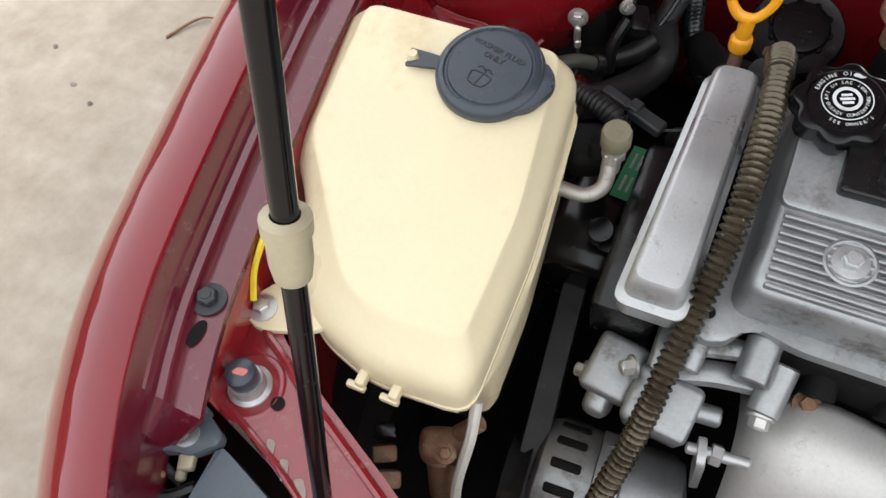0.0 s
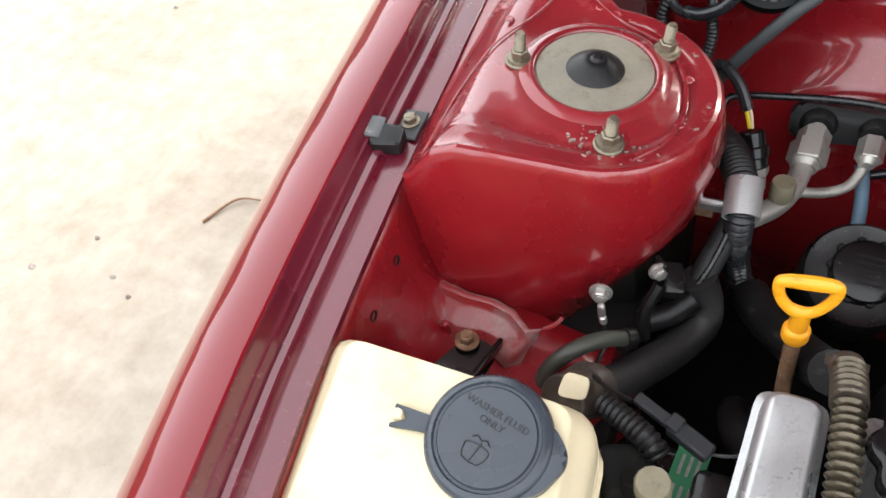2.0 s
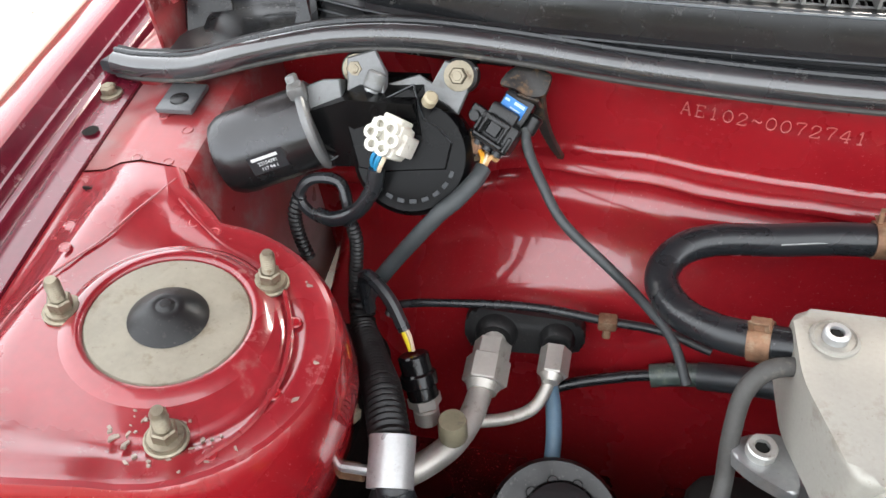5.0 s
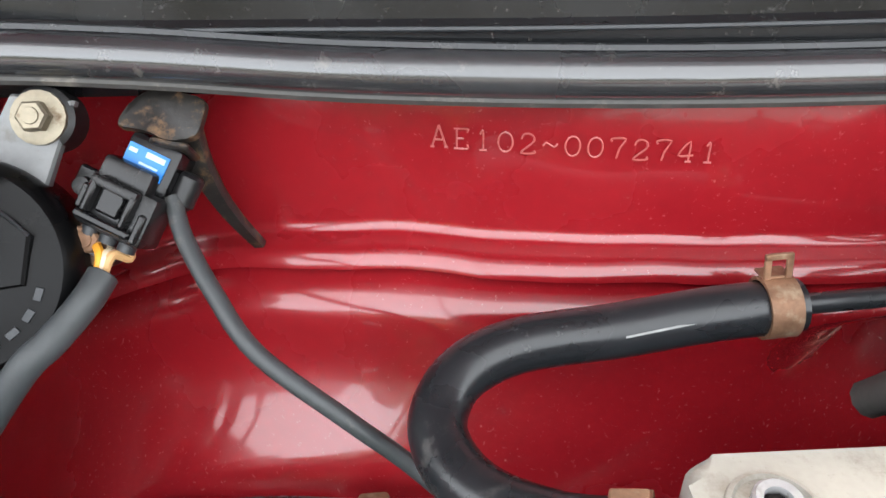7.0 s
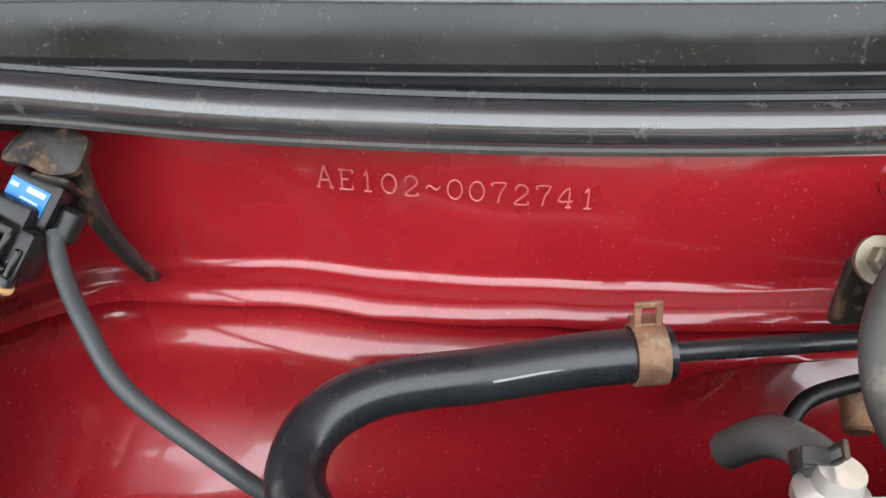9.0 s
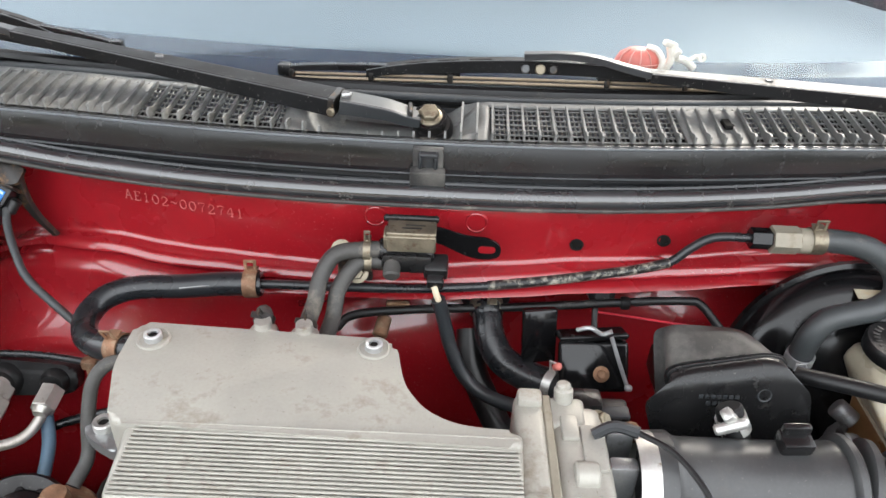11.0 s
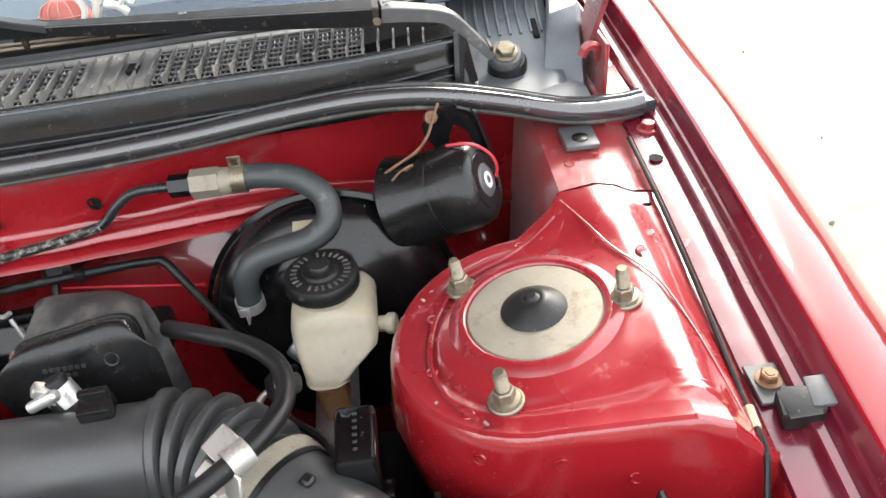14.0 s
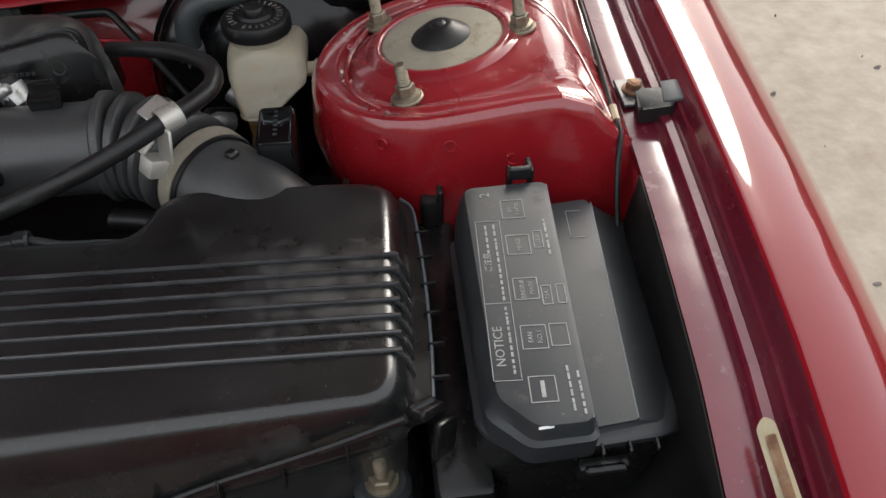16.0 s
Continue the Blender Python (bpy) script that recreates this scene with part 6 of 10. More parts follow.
    part("housing", merge(box((-0.487, -0.500, 0.645), (0.034, 0.026, 0.03), 0.008, 3, (0, 0, 20)), rod((-0.487, -0.505, 0.64), (-0.487, -0.515, 0.56), 0.011), rod((-0.478, -0.49, 0.655), (-0.462, -0.478, 0.67), 0.007)), RUST, p)
    bolt(p, (-0.479, -0.508, 0.661), (0.1, -0.3, 1), 0.005, 0.006, 0.008, RUST)
    part("pipe", tube([(-0.466, -0.474, 0.70), (-0.464, -0.495, 0.675), (-0.468, -0.52, 0.62), (-0.462, -0.54, 0.56)], 0.0045, 8, 6), WHITE, p)
    part("stub_hose", tube([(-0.515, -0.47, 0.70), (-0.50, -0.475, 0.685), (-0.475, -0.47, 0.69)], 0.008, 10, 5), RUBBER, p)
    for k, (x, yy) in enumerate(((-0.545, -0.495), (-0.535, -0.515), (-0.522, -0.535))):
        part("connector", box((x, yy, 0.60 + 0.01 * k), (0.02, 0.014, 0.025), 0.003, 2, (20, 10 * k, 30)), RUST if k else PLASTIC, p)


front_left_bits()


# ---- engine ----
ENG = 9.0  # the block leans forward by this many degrees


def build_engine():
    e = thing("engine", (-0.15, -0.2, 0.45), "aluminium four-cylinder engine with ribbed covers", "engine")
    # block and gearbox fill the depths with painted shade
    part("block", merge(box((-0.13, -0.20, 0.58), (0.36, 0.24, 0.24), 0.02, 3, (ENG, 0, 0)), box((-0.1, -0.02, 0.62), (0.3, 0.12, 0.22), 0.02, 3)), SHADOW, e, "grimy cylinder block, coloured dark as deep shade")
    part("gearbox", merge(box((0.26, -0.03, 0.60), (0.42, 0.20, 0.20), 0.03, 3), box((0.10, -0.20, 0.60), (0.2, 0.2, 0.2), 0.03, 3)), SHADOW, e, "grimy gearbox mass, coloured dark as deep shade")
    # front cam cover
    m = Matrix.Translation((0, 0, 0)) @ pose(0, -0.28, 0.785, math.degrees(math.atan(0.165)), 0, 0)
    def P(x0, y0, x1, y1, r=0.01): return rounded(x0, y0, x1, y1, r, 4)
    cov = part("cam_cover", prism(P(-0.324, -0.080, 0.12, 0.100, 0.014), -0.052, -0.006, 0.010, 3, taper=0.006, m=m), ALLOY, e, "grey cast aluminium cam cover")
    part("cover_flange", prism(soft_outline([(-0.330, 0.105), (0.12, 0.105), (0.12, -0.092), (-0.27, -0.092), (-0.290, -0.088), (-0.305, -0.084), (-0.318, -0.105), (-0.342, -0.108), (-0.352, -0.085), (-0.350, -0.06), (-0.338, -0.045)], 0.010), -0.062, -0.050, 0.003, 2, m=m), ALLOY, e)
    part("raised_panel", prism(P(-0.316, -0.012, 0.11, 0.092, 0.008), -0.008, -0.002, 0.003, 2, m=m), ALLOY, cov)
    for k in range(9):
        part("rib", moved(box((-0.108, -0.0190 - 0.0066 * k, -0.0045), (0.405, 0.0040, 0.006), 0.0012, 2), m), ALLOY, cov)
    h = m @ Vector((-0.335, -0.086, -0.0495))
    part("tab_hole", lathe([(0.0042, 0.0006), (0.0052, 0.001), (0, 0.0006)], 16, frame_at(h, (0, -0.16, 1))), SHADOW, cov)
    bolt(cov, m @ Vector((-0.264, -0.040, -0.002)), (0, -0.16, 1), 0.0066, 0.007, 0.0120, SHEET_STEEL, label="dull cover bolt with a broad washer")
    part("bolt_dish", lathe([(0.0140, 0), (0.0155, 0.0012), (0.0172, 0.0006), (0.0175, -0.004), (0, -0.004)], 26, frame_at(m @ Vector((-0.264, -0.040, -0.002)), (0, -0.16, 1))), ALLOY, cov)
    part("coil_plate", merge(prism(P(-0.284, 0.006, -0.10, 0.060, 0.004), -0.002, 0.006, 0.002, 2, m=m), prism(P(-0.262, 0.014, -0.215, 0.05, 0.005), 0.005, 0.016, 0.003, 2, m=m)), PLASTIC, cov, "black plastic plug cover")
    bolt(cov, m @ Vector((-0.248, 0.03, 0.016)), (0, -0.16, 1), 0.009, 0.005, 0.0135, PLASTIC)
    # oil filler cap
    oil = part("oil_cap_body", oil_cap_mesh(m @ pose(-0.2955, 0.0685, -0.002)), GLOSSY, e, "scalloped black oil filler cap with white print")
    q = m @ pose(-0.2955, 0.0685, 0.0178)
    part("print_ring", lathe([(0.0163, 0), (0.0163, 0.0003), (0.0170, 0.0003), (0.0170, 0)], 40, q), INK, oil)
    part("print_ring", lathe([(0.0072, 0), (0.0072, 0.0003), (0.0096, 0.0003), (0.0096, 0.0)], 36, q), INK, oil)
    for k, wd in ((1, 0.007), (0, 0.0095), (-1, 0.0075)):
        part("print_bar", moved(box((0, 0.0031 * k, 0.0002), (wd, 0.0019, 0.0003), 0), q @ pose(0, 0, 0, 0, 0, 20)), INK, oil)
    for text, rad, size, start, step in (("ENGINE OIL", 0.0205, 0.0042, 172, -9.5), ("API SH SAE 10W-30", 0.0133, 0.0036, 196, -11.5)):
        for k, ch in enumerate(text):
            a = radians(start + step * k)
            part("print_letter", words(ch, size, q @ pose(rad * math.cos(a), rad * math.sin(a), 0.0002, 0, 0, math.degrees(a) - 90), 0.0001), INK, oil)
    for text, rad, size, start, step in (("ENERGY CONSERVING", 0.0133, 0.0034, 212, 10.2), ("SEE OWNER'S", 0.0205, 0.0034, 250, 8)):
        for k, ch in enumerate(text):
            a = radians(start + step * k)
            if ch != " ":
                part("print_letter", words(ch, size, q @ pose(rad * math.cos(a), rad * math.sin(a), 0.0002, 0, 0, math.degrees(a) + 90), 0.0001), INK, oil)
    part("oil_can_print", prism(soft_outline([(-0.004, -0.0012), (0.002, -0.0012), (0.0045, 0.0012), (0.002, 0.0008), (0.0, 0.0018), (-0.003, 0.0012)], 0.0004, 2), 0, 0.0002, m=q @ pose(0.0035, 0.0205, 0.0001, 0, 0, -10)), INK, oil)
    # timing belt cover, a long pressed box
    t2 = m @ pose(0, 0, 0)
    tc = part("belt_cover", loft([[(*p, z) for p in soft_outline(o, r, 4)] for o, r, z in (
        ([(-0.399, -0.104), (-0.351, -0.104), (-0.349, 0.094), (-0.390, 0.094)], 0.010, -0.060),
        ([(-0.398, -0.104), (-0.351, -0.104), (-0.349, 0.094), (-0.389, 0.094)], 0.010, -0.034),
        ([(-0.401, -0.108), (-0.349, -0.108), (-0.347, 0.097), (-0.391, 0.097)], 0.011, -0.033),
        ([(-0.401, -0.108), (-0.349, -0.108), (-0.347, 0.097), (-0.391, 0.097)], 0.011, -0.029),
        ([(-0.396, -0.102), (-0.353, -0.102), (-0.351, 0.092), (-0.387, 0.092)], 0.010, -0.027),
        ([(-0.394, -0.100), (-0.355, -0.100), (-0.353, 0.090), (-0.386, 0.090)], 0.010, -0.006),
        ([(-0.391, -0.096), (-0.358, -0.096), (-0.356, 0.087), (-0.383, 0.087)], 0.009, -0.0012),
        ([(-0.388, -0.088), (-0.362, -0.088), (-0.358, 0.080), (-0.381, 0.080)], 0.006, -0.0002))]), SHEET_STEEL, e, "long dull steel timing belt cover with grime at its end")
    moved_mesh(tc, m)
    part("lower_cover", moved(box((-0.392, -0.03, -0.10), (0.05, 0.15, 0.08), 0.008, 2), m), PLASTIC, e)
    # alternator bracket, alternator, exhaust shield
    al = thing("alternator", (-0.36, -0.43, 0.52), "dull aluminium alternator with slotted vents below the cam cover", "alternator")
    ax = (1, 0.05, 0.0)
    ac = Vector((-0.424, -0.462, 0.532))
    ma = frame_at(ac, ax)
    part("rear_housing", lathe([(0, 0), (0.040, 0.0), (0.052, 0.006), (0.055, 0.014), (0.055, 0.050), (0.050, 0.054), (0.050, 0.070), (0.055, 0.074), (0.055, 0.112), (0.050, 0.122), (0.030, 0.128), (0, 0.128)], 40, ma), ALLOY, al, "finned aluminium housing")
    for k in range(16):
        a = radians(22.5 * k)
        part("vent_slot", moved(box((0.0540 * math.cos(a), 0.0540 * math.sin(a), 0.027), (0.0060, 0.0085, 0.026), 0.0022, 2, (0, 0, 22.5 * k)), ma), SHADOW, al)
        part("cooling_fin", moved(box((0.0545 * math.cos(a + 0.19), 0.0545 * math.sin(a + 0.19), 0.060), (0.005, 0.0035, 0.012), 0.001, 1, (0, 0, 22.5 * k + 11)), ma), ALLOY, al)
    part("stator_band", lathe([(0.050, 0.050), (0.0565, 0.051), (0.0565, 0.072), (0.050, 0.073)], 44, ma), SHEET_STEEL, al, "bare steel stator band")
    part("mount_block", merge(box((-0.342, -0.400, 0.628), (0.052, 0.046, 0.090), 0.006, 3, (18, 0, -6)), box((-0.388, -0.408, 0.628), (0.022, 0.034, 0.040), 0.008, 3, (25, 0, -6)), rod((-0.330, -0.405, 0.655), (-0.300, -0.402, 0.655), 0.008)), ALLOY, al, "cast mounting block")
    part("bracket", merge(box((-0.385, -0.392, 0.652), (0.040, 0.050, 0.022), 0.006, 3, (14, 0, -8)), box((-0.352, -0.372, 0.662), (0.022, 0.05, 0.035), 0.005, 3, (14, 0, 0)), tube([(-0.345, -0.385, 0.668), (-0.315, -0.378, 0.674), (-0.282, -0.372, 0.672)], 0.011, 10, 5, flat=0.7), tube([(-0.350, -0.37, 0.685), (-0.31, -0.362, 0.690), (-0.28, -0.358, 0.694)], 0.009, 10, 5, flat=0.7)), ALLOY, al, "cast aluminium arm")
    for a, b, r in (((-0.290, -0.352, 0.702), (-0.292, -0.385, 0.692), 0.013), ((-0.272, -0.36, 0.690), (-0.276, -0.395, 0.672), 0.012), ((-0.334, -0.37, 0.70), (-0.336, -0.392, 0.692), 0.009)):
        part("boss", rod(a, b, r), ALLOY, al)
    bolt(al, (-0.276, -0.397, 0.671), (0, -0.9, -0.3), 0.0075, 0.008, 0.010, STEEL)
    bolt(al, (-0.407, -0.398, 0.640), (-1, -0.1, 0.2), 0.006, 0.006, 0.009, STEEL)
    bolt(al, (-0.372, -0.40, 0.685), (-0.8, -0.6, 0.2), 0.0065, 0.008, 0.009, STEEL)
    part("tension_arm", merge(prism(soft_outline([(-0.010, -0.04), (0.010, -0.04), (0.012, 0.028), (-0.012, 0.028)], 0.008), -0.003, 0.003, 0.001, 1, m=frame_at((-0.305, -0.435, 0.640), (1, 0.15, 0.1))), rod((-0.318, -0.432, 0.652), (-0.272, -0.428, 0.655), 0.0045), hexagon((-0.300, -0.43, 0.653), (1, 0, 0), 0.0085, 0.008)), SHEET_STEEL, al, "steel tension arm with a threaded rod")
    # exhaust shield
    sh = thing("exhaust_shield", (-0.20, -0.40, 0.55), "pale stamped exhaust heat shield with a rusty bolt", "heat shield")
    def sp(u, v):
        x = -0.286 + 0.30 * u
        y = -0.358 - 0.13 * v
        z = 0.640 + 0.018 * math.sin(math.pi * min(1, v * 1.2)) - 0.10 * v ** 2.2 - 0.05 * max(0, 0.16 - u) ** 1.2 * 4 + 0.012 * math.sin(u * 9)
        return (x + 0.03 * v * (u < 0.3) * (0.3 - u), y, z)
    part("shell", sheet([[sp(u / 14, v / 12) for v in range(13)] for u in range(15)]), SHIELD, sh, "pale dented aluminium shell", 0.0012)
    bolt(sh, (-0.243, -0.366, 0.650), (0, -0.2, 1), 0.0065, 0.006, 0.011, RUST)
    part("manifold", merge(box((-0.15, -0.335, 0.66), (0.28, 0.03, 0.05), 0.008, 3), *[rod((-0.24 + 0.055 * k, -0.33, 0.668), (-0.24 + 0.055 * k, -0.36, 0.655), 0.014) for k in range(5)]), SHADOW, sh)
    # rear plenum: flat plate with a step, fine ribs toward the front
    pl = thing("intake_plenum", (-0.06, 0.0, 0.74), "pale cast aluminium intake plenum with fine ribs", "intake plenum")
    flat_ = [(-0.212, 0.069), (-0.022, 0.062), (-0.011, 0.052), (-0.0075, 0.030), (-0.003, 0.012), (0.011, -0.0090), (0.0294, -0.0200), (0.048, -0.0235), (0.078, -0.0245), (0.078, -0.040), (-0.196, -0.034), (-0.212, 0.02)]
    part("cover_plate", prism(soft_outline(flat_, 0.010), 0.800, 0.850, 0.005, 3), PALE_ALLOY, pl, "stained flat cover plate")
    slope = pose(0, -0.030, 0.8485, 13, 0, 0)
    part("ribbed_face", merge(moved(box((-0.054, -0.027, -0.0115), (0.264, 0.058, 0.021), 0.007, 3), slope)), PALE_ALLOY, pl)
    for k in range(17):
        part("fine_rib", moved(box((-0.052, -0.001 - 0.0031 * k, 0.0006), (0.250 + 0.0006 * k, 0.0018, 0.0030), 0.0005, 1), slope), PALE_ALLOY, pl)
    for x, y in ((-0.193, 0.049), (-0.029, 0.050)):
        part("bolt_pad", lathe([(0, 0.0006), (0.0100, 0.0006), (0.0108, 0.0018), (0.0122, 0.0012), (0.0132, -0.002), (0, -0.002)], 24, pose(x, y, 0.8502)), PALE_ALLOY, pl)
        part("cap_screw", lathe([(0, 0.002), (0.0036, 0.002), (0.0038, 0.0056), (0.0058, 0.0060), (0.0066, 0.0052), (0.0066, 0.000), (0, 0.000)], 22, pose(x, y, 0.8502)), SHEET_STEEL, pl, "hex socket cap screw")
        part("socket", hexagon((x, y, 0.8523), (0, 0, 1), 0.0038, 0.0022), SHADOW, pl)
    part("side_tab", merge(prism(soft_outline([(-0.205, 0.020), (-0.232, 0.018), (-0.240, 0.006), (-0.228, -0.006), (-0.205, -0.018)], 0.008), 0.790, 0.800, 0.002, 2)), ALLOY, pl)
    part("cap_screw", lathe([(0, 0.003), (0.004, 0.003), (0.0042, 0.0068), (0.0072, 0.0072), (0.0080, 0.0062), (0.0080, 0), (0, 0)], 22, pose(-0.223, 0.007, 0.7995)), STEEL, pl)
    part("socket", hexagon((-0.223, 0.007, 0.8027), (0, 0, 1), 0.0042, 0.0022), SHADOW, pl)
    part("plenum_body", merge(box((-0.110, 0.002, 0.775), (0.17, 0.10, 0.06), 0.012, 3), box((-0.06, -0.045, 0.79), (0.25, 0.04, 0.05), 0.010, 3)), ALLOY, pl)
    for x, y in ((-0.116, 0.070), (-0.084, 0.068)):
        part("nipple", lathe([(0, 0), (0.011, 0), (0.011, 0.004), (0.007, 0.008), (0.0065, 0.014), (0, 0.014)], 18, pose(x, y, 0.842)), TUBE, pl)
    # fuel rail in front of it
    fr = thing("fuel_rail", (-0.05, -0.075, 0.765), "brown plated fuel rail along the plenum", "fuel rail")
    part("rail", merge(tube([(-0.235, -0.068, 0.785), (0.10, -0.068, 0.785)], 0.009, 12, 4), tube([(-0.235, -0.084, 0.780), (0.10, -0.084, 0.780)], 0.005, 8, 4)), PLATED, fr)
    part("stub", merge(tube([(-0.037, -0.082, 0.79), (-0.036, -0.070, 0.806), (-0.031, -0.048, 0.812)], 0.0055, 10, 5)), BEIGE, fr)
    ring_clamp(fr, (-0.036, -0.073, 0.803), (0.1, 0.5, 0.5), 0.0058, 0.006, STEEL)
    part("injector_clip", box((-0.115, -0.088, 0.795), (0.045, 0.016, 0.012), 0.003, 2), BEIGE, fr)
    # throttle body
    tb = thing("intake_throttle", (0.115, -0.02, 0.75), "pale cast throttle body with bolts and a dark gasket", "throttle body")
    part("flange", box((0.086, -0.028, 0.792), (0.022, 0.108, 0.090), 0.006, 3), PALE_ALLOY, tb)
    part("gasket", box((0.0985, -0.028, 0.792), (0.0062, 0.1062, 0.0885), 0.0010, 1), PLATE, tb, "brownish gasket")
    part("housing", merge(box((0.120, -0.026, 0.795), (0.040, 0.096, 0.076), 0.010, 3), box((0.112, 0.012, 0.825), (0.030, 0.030, 0.018), 0.005, 3), rod((0.112, -0.045, 0.832), (0.128, -0.045, 0.832), 0.010)), PALE_ALLOY, tb, "cast housing")
    part("side_web", merge(box((0.148, -0.03, 0.80), (0.020, 0.012, 0.06), 0.003, 2), box((0.150, 0.0, 0.80), (0.020, 0.010, 0.06), 0.003, 2)), ALLOY, tb)
    bolt(tb, (0.138, 0.012, 0.824), (0.6, -0.3, 0.7), 0.006, 0.006, 0.009, PLATED)
    bolt(tb, (0.152, -0.055, 0.793), (0.3, -0.9, 0.2), 0.0065, 0.007, 0.010, PLATED)
    part("lever", prism(soft_outline([(-0.02, -0.012), (0.018, -0.014), (0.022, 0.008), (0.006, 0.016), (-0.012, 0.010)], 0.006), 0, 0.004, 0.001, 1, m=frame_at((0.150, -0.085, 0.796), (0, -0.6, 0.8))), PLATED, tb, "plated throttle lever")
    part("vacuum_nipple", merge(rod((0.112, 0.022, 0.828), (0.111, 0.026, 0.843), 0.0070), rod((0.111, 0.025, 0.840), (0.1105, 0.027, 0.847), 0.0052)), PALE_ALLOY, tb)
    part("casting_mark", tube([(0.113, -0.062, 0.8338), (0.117, -0.066, 0.8335), (0.124, -0.066, 0.8335), (0.128, -0.062, 0.8338)], 0.0013, 6, 4), PALE_ALLOY, tb)
    part("raised_web", merge(box((0.128, -0.022, 0.8335), (0.016, 0.040, 0.004), 0.0015, 2), box((0.113, -0.005, 0.8340), (0.012, 0.022, 0.005), 0.0018, 2)), PALE_ALLOY, tb)
    part("top_ear", box((0.086, 0.018, 0.838), (0.018, 0.014, 0.010), 0.003, 2), PALE_ALLOY, tb)
    part("top_ear", box((0.086, -0.072, 0.836), (0.018, 0.014, 0.008), 0.003, 2), PALE_ALLOY, tb)
    part("idle_valve", merge(box((0.126, 0.034, 0.818), (0.034, 0.02, 0.02), 0.004, 2), box((0.150, 0.030, 0.812), (0.026, 0.022, 0.018), 0.003, 2)), PLASTIC, tb, "black plastic idle valve plug")
    part("blue_plug", box((0.152, 0.026, 0.816), (0.022, 0.012, 0.012), 0.002, 2), SLATE, tb)
    bolt(tb, (0.162, 0.012, 0.815), (0, -0.4, 0.9), 0.0062, 0.006, 0.008, RUST)
    part("clamp_band", lathe([(0.0360, -0.006), (0.0372, -0.006), (0.0372, 0.008), (0.0360, 0.008)], 36, frame_at((0.163, -0.022, 0.800), (1, 0, 0))), STEEL, tb, "bright clamp band")
    th = thing("throttle_cable", (0.13, -0.01, 0.82), "thin black cable looping over the intake pipe", "cable")
    part("end", tube([(0.128, -0.012, 0.836), (0.142, -0.010, 0.843), (0.158, -0.016, 0.844)], 0.0042, 8, 5), SLATE, th)
    part("cable", tube([(0.155, -0.014, 0.844), (0.178, -0.035, 0.846), (0.195, -0.065, 0.838), (0.205, -0.10, 0.815)], 0.0022, 7, 6), RUBBER, th)


def moved_mesh(ob, m):
    off = origin_of(ob.parent)
    ob.data.transform(Matrix.Translation(off))
    ob.data.transform(m)
    ob.data.transform(Matrix.Translation(-off))


def oil_cap_mesh(m):
    n = 72
    def ring(r, h, lobe):
        return [((r + lobe * (0.5 + 0.5 * math.cos(8 * 2 * math.pi * k / n)) ** 0.6) * math.cos(2 * math.pi * k / n), (r + lobe * (0.5 + 0.5 * math.cos(8 * 2 * math.pi * k / n)) ** 0.6) * math.sin(2 * math.pi * k / n), h) for k in range(n)]
    rings = [ring(0.026, -0.004, 0), ring(0.026, 0.001, 0), ring(0.0292, 0.0015, 0.0058), ring(0.0298, 0.011, 0.0058), ring(0.0290, 0.0150, 0.0050), ring(0.0272, 0.0166, 0.002), ring(0.0260, 0.0166, 0), ring(0.0252, 0.0160, 0), ring(0.0245, 0.0178, 0), ring(0.01, 0.0178, 0)]
    return moved(loft(rings), m)


build_engine()

